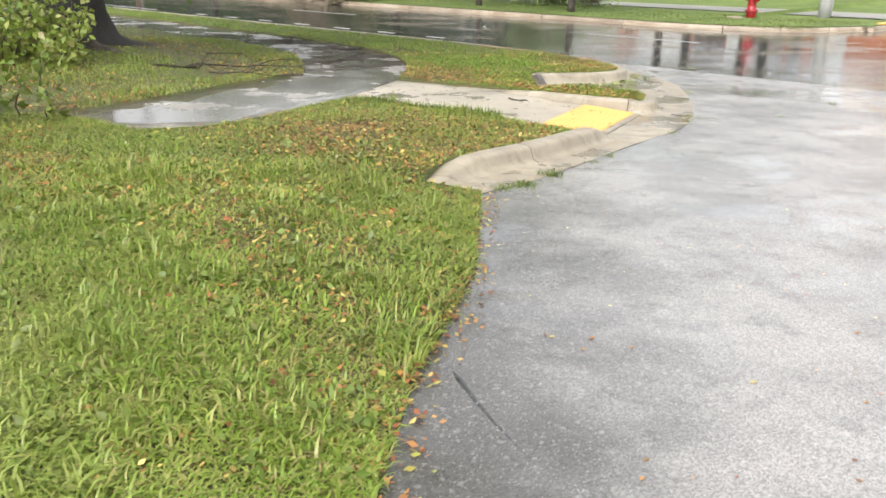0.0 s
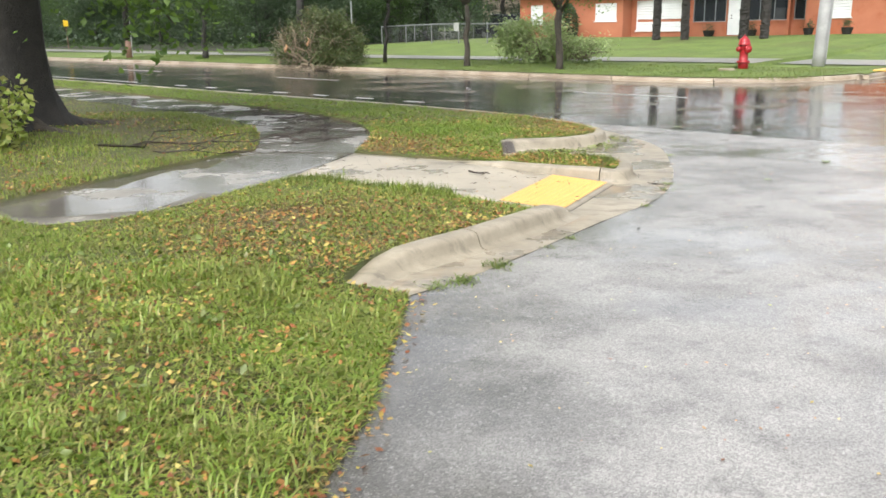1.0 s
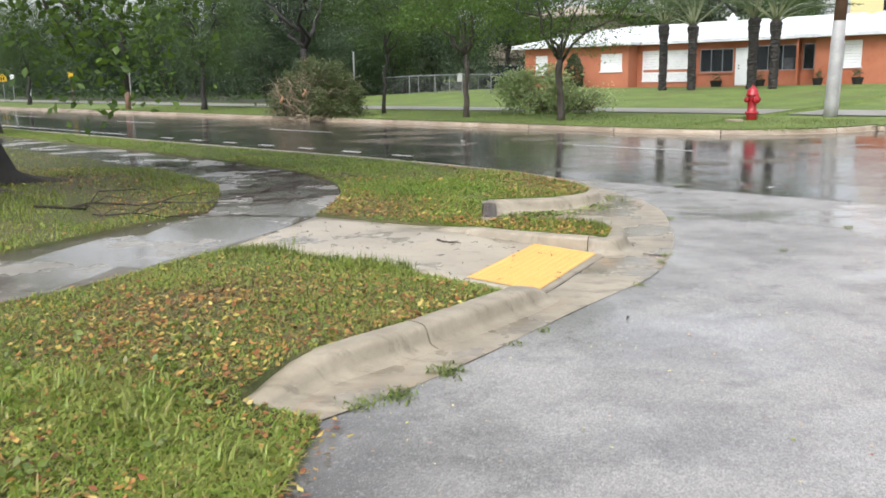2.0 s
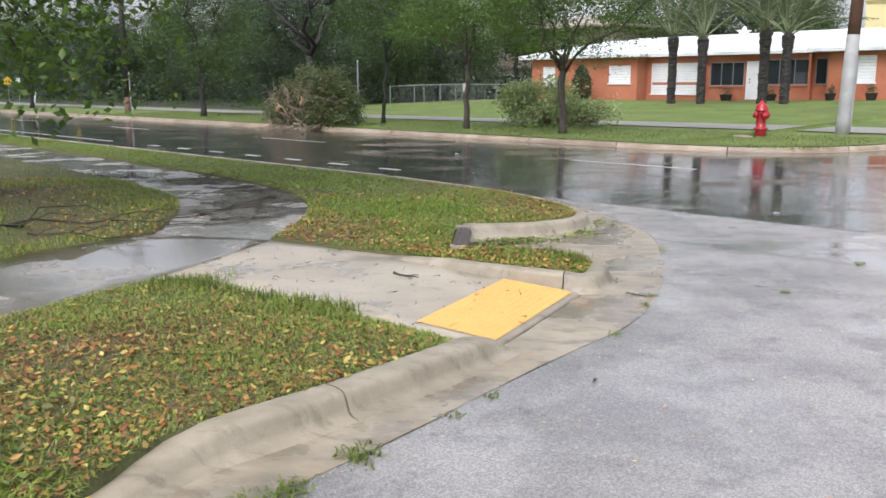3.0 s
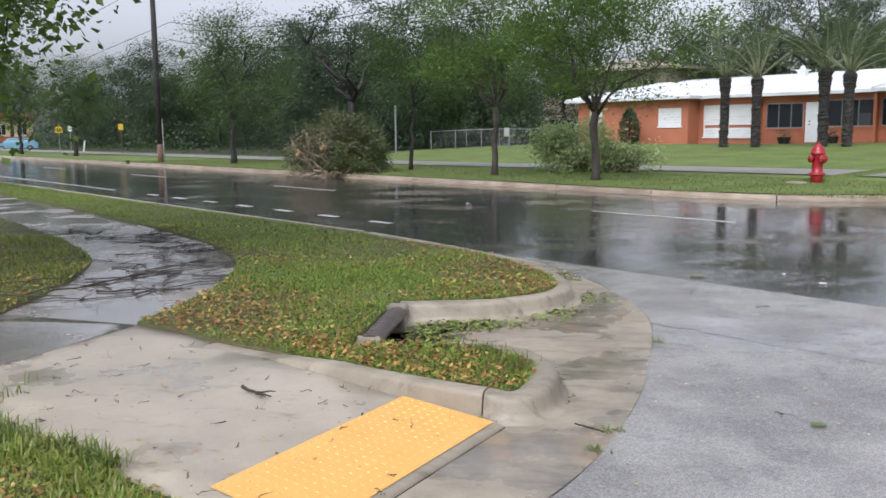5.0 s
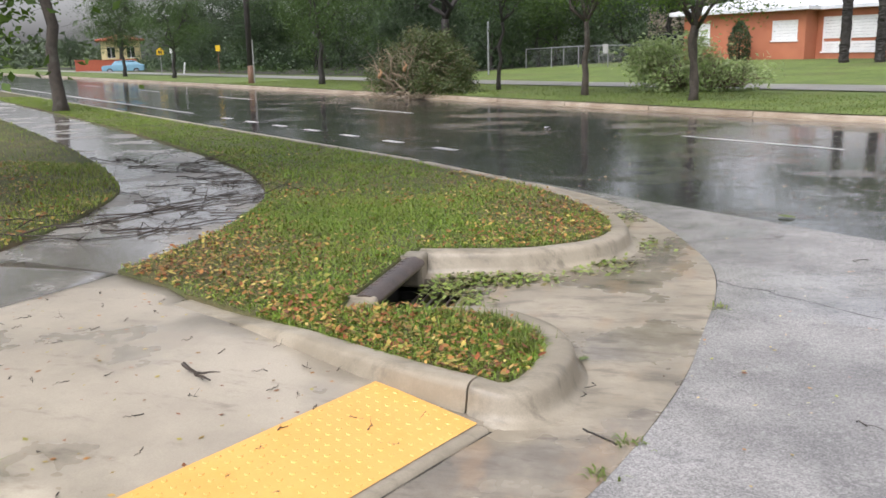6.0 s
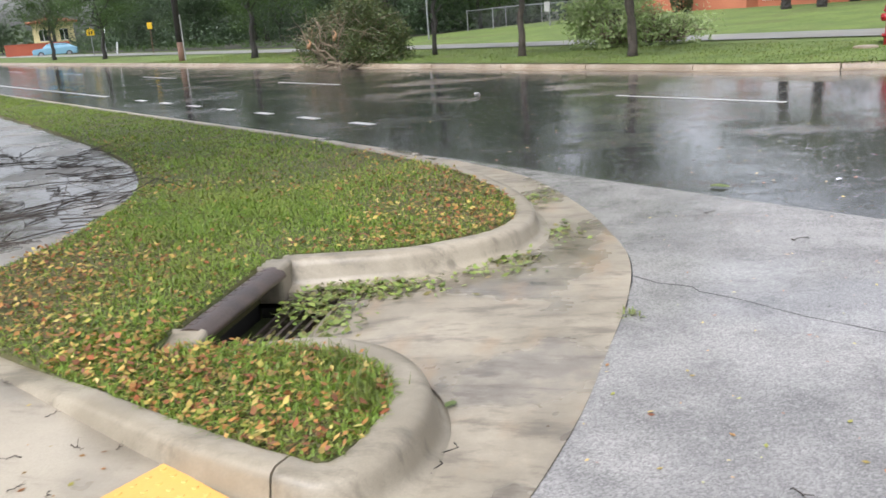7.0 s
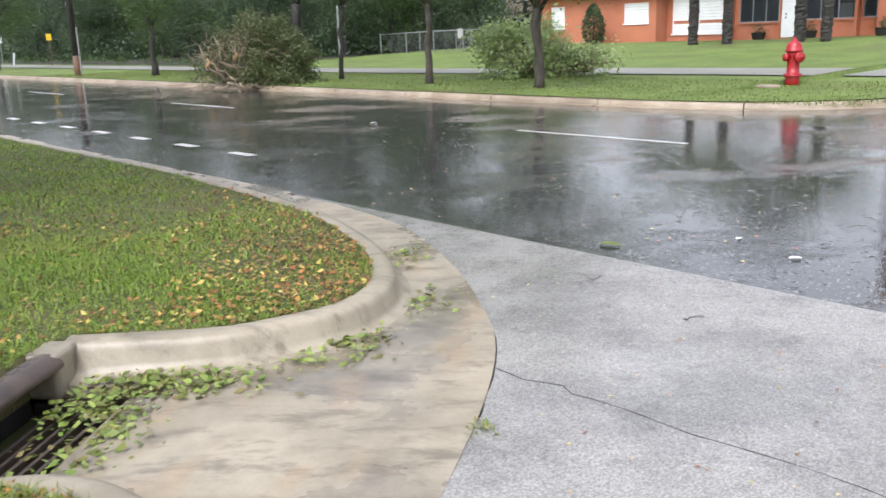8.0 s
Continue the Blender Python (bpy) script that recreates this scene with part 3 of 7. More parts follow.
strip = [sq(s, q, 0.008) for s in np.linspace(-10.7, FAR_S, 30) for q in (12.98, 13.42)]
tagged(mesh_ob("gutter_road", strip, [(2 * i, 2 * i + 1, 2 * i + 3, 2 * i + 2) for i in range(29)], GUTTER), "narrow concrete gutter along the main road", "gutter", kind="structure")

kerb_near = tagged(new("kerb_corner"), "rounded concrete kerb round the grassy street corner", "kerb", kind="structure")


def kerb_section(h, g=0.0, w=0.13):
    d = h - g
    return [(-0.015, -0.12), (-0.015, max(h - 0.015, -0.1)), (-0.008, h - 0.004), (0.006, h), (w * 0.5, h + 0.003), (w * 0.74, h - 0.002), (w * 0.88, h - 0.010), (w * 0.97, h - 0.026), (w + 0.002, h - 0.045 * min(1, d / 0.12)), (w + 0.018, g + 0.32 * d), (w + 0.028, g + 0.16 * d), (w + 0.048, g + 0.05 * d + 0.003), (w + 0.08, g + 0.002), (w + 0.10, g - 0.006), (w + 0.10, g - 0.12)]


def section_a(i, t):
    h = 0.035 + 0.105 * float(step01(0.0, 0.30, t)) - 0.095 * float(step01(0.93, 1.0, t))
    return kerb_section(h, 0.012, 0.16)


def section_nose(i, t):
    run = i / TURN_AT if i < TURN_AT else 1.0
    back = (i - TURN_AT) / (len(NOSE) - 1 - TURN_AT) if i > TURN_AT else 0.0
    x, y = NOSE[i]
    z = float(walk_z(np.array(x), np.array(y)))
    h = 0.085 + 0.070 * float(step01(0.0, 0.45, run))
    h -= 0.022 * float(step01(0.86, 1.0, run)) * float(1 - step01(0.0, 0.08, back))
    if back > 0.48:
        h = z + 0.004 + (0.155 - z) * float(1 - step01(0.48, 0.86, back))
    g = 0.008 - 0.05 * (1 - run)
    sec = kerb_section(h, g, 0.14)
    # beside the ramp the kerb is slim, with an upright face going down into the slab
    d = max(h - z, 0.006)
    slim = [(-0.015, -0.12), (-0.015, h - 0.015), (-0.008, h - 0.004), (0.006, h), (0.045, h + 0.002), (0.075, h), (0.090, h - 0.06 * d), (0.100, h - 0.16 * d), (0.106, h - 0.32 * d), (0.112, z + 0.4 * d), (0.117, z + 0.2 * d), (0.121, z + 0.06 * d), (0.124, z - 0.01), (0.125, z - 0.03), (0.125, -0.12)]
    w = float(step01(0.0, 0.07, back))
    return [(-(p[0] * (1 - w) + q[0] * w), p[1] * (1 - w) + q[1] * w) for p, q in zip(sec, slim)][::-1]


def section_f(i, t):
    x, y = CURB_F[i]
    return kerb_section(0.152, float(gutter_z(np.array(x + 0.2), np.array(y - 0.2))), 0.13)


sweep("kerb_a", CURB_A, section_a, KERB, kerb_near, 1.3)
sweep("kerb_nose", NOSE, section_nose, KERB, kerb_near, gap=0.004, joints=[TURN_AT + 3])
sweep("kerb_f", CURB_F, section_f, KERB, kerb_near, 2.4)
lip = spline([(1.35, 8.64), (1.43, 8.69), (1.72, 9.34), (2.02, 10.02)])
sweep("kerb_lip", lip, lambda i, t: [(-0.015, -0.1), (-0.015, 0.024), (0.015, 0.026), (0.04, 0.021), (0.052, 0.006), (0.052, -0.1)], KERB, kerb_near, 1.6, 0.003)
sweep("kerb_road", [tuple(CURB_F[-1])] + ROADSIDE[1:], lambda i, t: kerb_section(0.15, 0.008), KERB, kerb_near, 4.0)

for nm, pts, rad, label in (
        ("gutter_crack", limb((2.43, 10.11, 0.006), (2.57, 9.99, 0.006), np.random.default_rng(11), 0.0, 6, 0.05), 0.006, "dark forked crack in the gutter concrete"),
        ("gutter_crack", limb((2.36, 10.33, 0.006), (2.42, 10.62, 0.006), np.random.default_rng(12), 0.0, 6, 0.06), 0.003, "hairline crack along the foot of the kerb"),
        ("gutter_crack", limb((1.42, 11.20, 0.004), (1.75, 11.26, 0.006), np.random.default_rng(13), 0.0, 6, 0.06), 0.005, "short dark crack beside the storm drain"),
        ("ramp_joint", [(x + 0.052, y - 0.022, 0.0065) for x, y in lip], 0.004, "dark joint between the ramp's lip and the gutter")):
    line_ = Tubes()
    pts = [(p[0], p[1], 0.0075) for p in pts]
    line_.add(pts, [rad * (0.5 + 0.5 * abs(math.sin(1.7 * k + 0.6))) for k in range(len(pts))], 5)
    tagged(line_.make(nm, DARK), label, "crack" if nm != "ramp_joint" else "joint", kind="structure")

kerb_far = tagged(new("kerb_far"), "low rust-stained concrete kerb along the far verge", "kerb", kind="structure")
far_line = [tuple(sq(s, 22.88)[:2]) for s in np.linspace(FAR_S, -13.2, 50)] + [tuple(p) for p in spline([tuple(sq(*a)[:2]) for a in ((-13.0, 22.88), (-11.4, 23.2), (-10.1, 24.1), (-9.2, 25.4), (-8.75, 27.0), (-8.6, 29.5), (-8.6, 60.0))], 0.5)]
sweep("kerb_opposite", far_line, lambda i, t: [(-0.15, -0.1), (-0.15, 0.115), (-0.13, 0.12), (-0.03, 0.12), (0.0, 0.10), (0.02, 0.015), (0.16, 0.006), (0.16, -0.1)], KERB_FAR, kerb_far, 3.0, 0.012)

ramp_outline = [tuple(p) for p in RAMP_G] + [(1.43, 8.70), (2.01, 10.03)] + [tuple(p) for p in offset(CURB_C, 0.02)[::-1]] + [(-0.25, 11.40), (-0.81, 11.68)]
spur_outline = [(-1.27, 9.84), (-0.81, 11.68), (-2.10, 11.95)] + [tuple(p) for p in SPUR_UP[::-1][1:]] + [tuple(p) for p in SPUR_LOW[:-1]]
spur = patch("pavement_spur", spur_outline, lambda x, y: walk_z(x, y) + 0.001 * np.sin(3 * x), PATH_WET, 0.35, 0.08)
tagged(spur, "dark wet concrete path end fading into the grass", "pavement", kind="structure")
pavement = patch("pavement_ramp", ramp_outline, lambda x, y: walk_z(x, y) + 0.002 * np.sin(3 * x), CONCRETE, 0.35, 0.08)
tagged(pavement, "damp concrete pavement ramp scattered with twigs and leaves", "pavement", kind="structure")

sidewalk = tagged(new("pavement_path"), "curving concrete footpath covered by a rain puddle", "pavement", kind="structure")
runs = [np.concatenate([[0], np.cumsum(np.linalg.norm(np.diff(w, axis=0), axis=1))]) for w in (WALK_L, WALK_R)]
for a, b in zip(np.linspace(0, 1, 37), np.linspace(0, 1, 37)[1:]):
    verts = []
    for t in np.linspace(a + 0.0001, b - 0.0001, 4):
        for w, run in zip((WALK_L, WALK_R), runs):
            verts.append((np.interp(t * run[-1], run, w[:, 0]), np.interp(t * run[-1], run, w[:, 1]), 0.112))
    n = len(verts)
    verts += [(x, y, 0.0) for x, y, z in verts]
    faces = [(2 * i, 2 * i + 1, 2 * i + 3, 2 * i + 2) for i in range(3)]
    faces += [(0, n, n + 1, 1), (6, 7, n + 7, n + 6)] + [(2 * i, 2 * i + 2, n + 2 * i + 2, n + 2 * i) for i in range(3)] + [(2 * i + 3, 2 * i + 1, n + 2 * i + 1, n + 2 * i + 3) for i in range(3)]
    under(mesh_ob("slab", verts, faces, PATH_WET), sidewalk)

# ---- lawns ----
near_poly = [(-40, -8)] + [(x - 0.0, y) for x, y in EDGE] + [(-0.10, 6.36)] + [tuple(p) for p in CURB_A if p[1] < 8.44] + [tuple(p) for p in RAMP_G[::-1][1:]] + [tuple(p) for p in SPUR_LOW[::-1][1:]] + [(-3.75, 8.35), (-40, 4)]
tree_poly = [(-40, 4)] + [tuple(p) for p in SPUR_UP] + [tuple(p) for p in WALK_L[1:]] + [(-60, 52), (-60, 4)]
isl_poly = [(1.03, 12.56)] + [tuple(p) for p in CURB_F[1:]] + ROADSIDE[1:] + [tuple(sq(FAR_S, 9.0)[:2])] + [tuple(p) for p in WALK_R[::-1]] + [(-0.25, 11.40)] + [tuple(p) for p in CURB_C] + [tuple(p) for p in CURB_D[::-1][1:]] + [(1.0, 11.06), (0.975, 11.10), (0.975, 12.45)]
tagged(patch("lawn_near", near_poly, lawn_near, SOIL, 0.3, 0.2), "long wet grass verge strewn with dead leaves", "lawn", kind="structure")
tagged(patch("lawn_tree", tree_poly, lawn_tree, SOIL, 0.9, 0.2), "leaf-strewn lawn under the roadside tree", "lawn", kind="structure")
tagged(patch("lawn_island", isl_poly, lawn_island, SOIL, 0.6, 0.2), "grass strip between footpath and road, thick with leaves", "lawn", kind="structure")
S = np.concatenate([np.linspace(-400, -80, 12), np.linspace(-74, -12.9, 40)])
Q = np.concatenate([np.linspace(22.98, 60, 38), np.linspace(66, 300, 12)])
rows = []
for s in S:
    for q in Q:
        rows.append(sq(s, q, float(lawn_far(np.array(s), np.array(q)))))
nq = len(Q)
tagged(mesh_ob("lawn_far", rows, [(i * nq + j, (i + 1) * nq + j, (i + 1) * nq + j + 1, i * nq + j + 1) for i in range(len(S) - 1) for j in range(nq - 1)], LAWN, True), "bright mown front lawn across the road", "lawn", kind="structure")
corner = [tuple(sq(-12.9, 22.98)[:2])] + [tuple(p) for p in offset(np.array(far_line), -0.12)[51:-1]] + [tuple(sq(-8.7, 60)[:2]), tuple(sq(-12.9, 60)[:2])]
tagged(patch("lawn_corner", corner, lambda x, y: lawn_far(U.x * x + U.y * y, N.x * x + N.y * y), LAWN, 0.7), "grassy verge at the far street corner", "lawn", kind="structure")


def path_q(s):
    """How far across the road the far footpath's near edge lies."""
    return float(np.interp(s, (-140, -46, -29, -19, -12, -8), (28.4, 28.5, 29.0, 30.4, 30.8, 30.9)))


sw = [sq(s, q, float(lawn_far(np.array(s), np.array(q))) + 0.035) for s in np.linspace(-140, -8.8, 60) for q in (path_q(s), path_q(s) + 2.9)]
tagged(mesh_ob("pavement_far", sw, [(2 * i, 2 * i + 2, 2 * i + 3, 2 * i + 1) for i in range(59)], PATH_FAR), "wet concrete footpath across the far lawn", "pavement", kind="structure")

# dark sheet just above the far lawn, under and before the woods
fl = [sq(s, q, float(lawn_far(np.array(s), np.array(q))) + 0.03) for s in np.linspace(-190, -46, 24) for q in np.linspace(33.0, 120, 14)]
tagged(mesh_ob("ground_woods", fl, [(i * 14 + j, (i + 1) * 14 + j, (i + 1) * 14 + j + 1, i * 14 + j + 1) for i in range(23) for j in range(13)], WOOD_FLOOR, True), "dark ground sheet under and before the woods", "ground", kind="structure")

# road paint
paint = []
for s0, s1 in ((-12.6, -9.6), (-24.6, -21.4), (-35.6, -32.3), (-46.9, -43.6), (-58.6, -55.4), (-70.5, -67.4), (-0.6, 2.4)):
    paint.append(("lane_dash", s0, s1, 18.66, 18.77))
for k in range(7):
    paint.append(("edge_dash", -14.17 - 1.63 * k, -13.60 - 1.63 * k, 14.57, 14.72))
paint.append(("edge_line", -60.0, -26.4, 14.62, 14.74))
for i, (nm, s0, s1, q0, q1) in enumerate(paint):
    bm = bmesh.new()
    n = max(2, int((s1 - s0) / 0.3))
    rnd = random.Random(i)
    top = [[bm.verts.new(sq(s0 + (s1 - s0) * k / n, q + rnd.uniform(-0.006, 0.006), 0.004)) for q in (q0, q1)] for k in range(n + 1)]
    for a, b in zip(top, top[1:]):
        bm.faces.new((a[0], b[0], b[1], a[1]))
    me = bpy.data.meshes.new(nm)
    bm.to_mesh(me)
    bm.free()
    me.materials.append(PAINT)
    tagged(new(nm, me), "worn white line painted on wet asphalt", "road marking", "road markings", "structure")

# ---- corner fittings ----


def warning_mat():
    a, b, c, d = PAD
    ex, ey = (b - a).normalized(), (d - a).normalized()
    lx, ly = (b - a).length, (d - a).length
    m = thing("tactile_mat", Matrix.Translation((a.x, a.y, 0.0)), "yellow tactile warning mat with raised domes, damp", "tactile mat")

    def at(u, v, up):
        x, y = ex * u + ey * v, None
        p = a + x
        return Vector((x.x, x.y, float(walk_z(np.array(p.x), np.array(p.y))) + up))
    bm = bmesh.new()
    n = 8
    grid = [[bm.verts.new(at(lx * i / n, ly * j / 3, 0.006)) for j in range(4)] for i in range(n + 1)]
    for i in range(n):
        for j in range(3):
            bm.faces.new((grid[i][j], grid[i + 1][j], grid[i + 1][j + 1], grid[i][j + 1]))
    part("mat_sheet", bm, YELLOW, m)
    verts, faces = [], []
    nu, nv = int(lx / 0.058), int(ly / 0.058)
    for i in range(nu):
        for j in range(nv):
            p = at((i + 0.5) * lx / nu, (j + 0.5) * ly / nv, 0.006)
            f = len(verts)
            for r, h in ((0.0145, -0.003), (0.0095, 0.0032)):
                verts += [p + Vector((r * math.cos(k * 1.0472), r * math.sin(k * 1.0472), h)) for k in range(6)]
            faces += [(f + k, f + (k + 1) % 6, f + 6 + (k + 1) % 6, f + 6 + k) for k in range(6)] + [tuple(f + 6 + k for k in range(6))]
    under(tagged(mesh_ob("dome_field", verts, faces, YELLOW), kind="stuff"), m, "rows of small raised domes")


warning_mat()
m = thing("tactile_mat", Matrix.Translation(sq(-8.5, 29.0, 0.165)) @ Matrix.Rotation(radians(STREET), 4, "Z"), "yellow warning mat at the far street corner", "tactile mat")
bm = bmesh.new()
box(bm, -0.45, 0.4, -0.8, 0.8, -0.03, 0.01, 0.004)
part("mat_sheet", bm, YELLOW, m)


def storm_inlet():
    m = thing("storm_drain", Matrix.Translation((1.05, 11.72, 0.0)), "storm drain inlet with dark cast-iron hood and grate, clogged by leaves", "storm drain")
    bm = bmesh.new()
    prof = [(-0.07, 0.04), (-0.07, 0.118), (-0.058, 0.138), (-0.035, 0.150), (0.0, 0.156), (0.032, 0.153), (0.062, 0.141), (0.082, 0.124), (0.090, 0.106), (0.084, 0.092), (0.055, 0.088), (-0.04, 0.04)]
    y0, y1 = -0.38, 0.60
    lo = [bm.verts.new((x, y0, z)) for x, z in prof]
    hi = [bm.verts.new((x, y1, z)) for x, z in prof]
    for i in range(len(prof)):
        k = (i + 1) % len(prof)
        bm.faces.new((lo[i], lo[k], hi[k], hi[i]))
    bm.faces.new(list(reversed(lo)))
    bm.faces.new(hi)
    smooth_part(part("hood", bm, IRON, m, "dark wet cast-iron hood")).data.set_sharp_from_angle(angle=radians(50))
    bm = bmesh.new()
    for k in range(11):
        y = -0.33 + k * 0.085
        box(bm, -0.03, 0.005, y, y + (0.05, 0.03, 0.06)[k % 3], 0.150, 0.1575, 0.003)
    tagged(part("raised_pattern", bm, IRON, m), kind="stuff")
    # throat and pit carry the shade inside the drain as near-black colour
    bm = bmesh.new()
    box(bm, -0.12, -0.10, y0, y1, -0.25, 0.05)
    part("throat", bm, DARK, m, "throat wall under the hood, its shade painted near-black")
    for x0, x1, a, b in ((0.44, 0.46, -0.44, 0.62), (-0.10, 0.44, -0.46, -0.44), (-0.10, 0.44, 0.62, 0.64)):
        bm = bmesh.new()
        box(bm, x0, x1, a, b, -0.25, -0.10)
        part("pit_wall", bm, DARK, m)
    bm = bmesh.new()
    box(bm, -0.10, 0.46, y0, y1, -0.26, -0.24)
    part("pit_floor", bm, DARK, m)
    bm = bmesh.new()
    box(bm, 0.07, 0.42, -0.46, -0.42, -0.085, -0.045, 0.004)
    part("grate_end", bm, IRON, m)
    bm = bmesh.new()
    box(bm, 0.07, 0.42, 0.58, 0.62, -0.085, -0.045, 0.004)
    part("grate_end", bm, IRON, m)
    for k in range(6):
        bm = bmesh.new()
        box(bm, 0.09 + k * 0.058, 0.108 + k * 0.058, -0.42, 0.58, -0.095, -0.060, 0.003)
        part("grate_bar", bm, IRON, m)
    for y in (-0.56, 0.58):
        bm = bmesh.new()
        r = bmesh.ops.create_cube(bm, size=1.0, matrix=Matrix.Translation((-0.015, y + 0.10, 0.045)) @ Matrix.Diagonal((0.20 if y < 0 else 0.17, 0.22, 0.215, 1)))
        for v in bm.verts:
            if y < 0 and v.co.y < y + 0.05 and v.co.z > 0.1:
                v.co.z -= 0.06
        bmesh.ops.bevel(bm, geom=list(bm.edges), offset=0.025, segments=3, affect="EDGES", profile=0.5)
        part("end_block", bm, KERB, m, "pale concrete end block")


storm_inlet()


def hydrant():
    p = sq(0, 0) + Vector((8.82, 29.13, 0.14))
    m = thing("fire_hydrant", Matrix.Translation(p) @ Matrix.Rotation(radians(20), 4, "Z"), "glossy red fire hydrant standing on the grass verge", "hydrant")
    bm = bmesh.new()
    lathe(bm, [(0.155, -0.05), (0.155, 0.16), (0.15, 0.18), (0.20, 0.185), (0.20, 0.225), (0.14, 0.235), (0.132, 0.40), (0.132, 0.62), (0.145, 0.66), (0.15, 0.72)], 24)
    smooth_part(part("barrel", bm, RED, m))
    bm = bmesh.new()
    lathe(bm, [(0.19, 0.72), (0.195, 0.735), (0.19, 0.76), (0.172, 0.775), (0.165, 0.83), (0.142, 0.89), (0.10, 0.935), (0.06, 0.955), (0.055, 0.975), (0.04, 0.98), (0.036, 1.0)], 24)
    smooth_part(part("bonnet", bm, RED, m))
    bm = bmesh.new()
    lathe(bm, [(0.03, 0.99), (0.03, 1.035), (0.015, 1.04)], 5)
    part("operating_nut", bm, RED, m)
    for ang, r in ((0, 0.062), (180, 0.062), (-90, 0.085)):
        mm = Matrix.Rotation(radians(ang), 4, "Z") @ Matrix.Translation((0, 0, 0.60)) @ Matrix.Rotation(radians(90), 4, "Y")
        bm = bmesh.new()
        lathe(bm, [(r, 0.08), (r, 0.17), (r * 1.35, 0.175), (r * 1.35, 0.235), (r * 0.95, 0.245), (r * 0.35, 0.24), (r * 0.35, 0.27)], 14, mm)
        smooth_part(part("outlet_cap", bm, RED, m))
    for k in range(8):
        bm = bmesh.new()
        w = k * math.pi / 4
        lathe(bm, [(0.016, 0.175), (0.016, 0.245), (0.008, 0.248)], 6, Matrix.Translation((0.178 * math.cos(w), 0.178 * math.sin(w), 0)))
        part("flange_bolt", bm, RED, m)


hydrant()


m = thing("valve_cover", Matrix.Translation((8.14, 28.5, 0.145)), "small round grey valve cover in the verge grass", "valve cover")
bm = bmesh.new()
lathe(bm, [(0.27, -0.03), (0.27, 0.02), (0.25, 0.04), (0.2, 0.05)], 20)
part("lid", bm, KERB_FAR, m)


def utility_pole(x, y, z, radius, sheath, height, label, lower, upper):
    m = thing("utility_pole", Matrix.Translation((x, y, z)), label, "utility pole")
    if sheath:
        bm = bmesh.new()
        lathe(bm, [(radius * 1.06, -0.2), (radius * 1.04, 0.4), (radius, sheath), (radius * 0.9, sheath + 0.01)], 18)
        smooth_part(part("sheath", bm, lower, m, "pale grey sheath round the foot"))
    bm = bmesh.new()
    lathe(bm, [(radius * 0.95, sheath - 0.1), (radius * 0.9, height * 0.5), (radius * 0.7, height)], 16)
    smooth_part(part("shaft", bm, upper, m))
    if sheath:
        bm = bmesh.new()
        box(bm, radius * 0.98, radius * 1.25, -0.04, 0.04, 0.05, 2.2, 0.01)
        part("cable_guard", bm, POLE_GREY, m)
    bm = bmesh.new()
    box(bm, -1.2, 1.2, -0.06, 0.06, height - 0.7, height - 0.55, 0.01)
    part("crossarm", bm, upper, m)
    return m


pole = utility_pole(11.43, 29.99, 0.16, 0.185, 2.85, 10.0, "stout utility pole, brown above a pale grey sheath", POLE_GREY, POLE_WOOD)
pole.matrix_basis = pole.matrix_basis @ Matrix.Rotation(radians(2.0), 4, "Y")
utility_pole(-18.25, 48.06, 0.14, 0.16, 0.9, 10.5, "slender dark wooden utility pole with a tan foot", POLE_WOOD, BARK_DARK)
for k, (h, q0) in enumerate(((5.6, 26.2), (6.5, 26.3), (9.9, 26.2))):
    w = Tubes()
    pts = []
    for a, b in ((-190.0, -45.9), (-45.9, -12.6)):
        pts += [sq(a + (b - a) * t, q0 - 1.2 + (0.0 if k < 2 else 0.4), h + (0.8 if k < 2 else 0) - 1.4 * 4 * t * (1 - t) * (2.0 if a < -100 else 1.0)) for t in np.linspace(0, 1, 14)]
    w.add(pts, [0.018] * len(pts), 4)
    tagged(w.make("overhead_wire", RUBBER), "thin black overhead wire slung between poles", "wire")


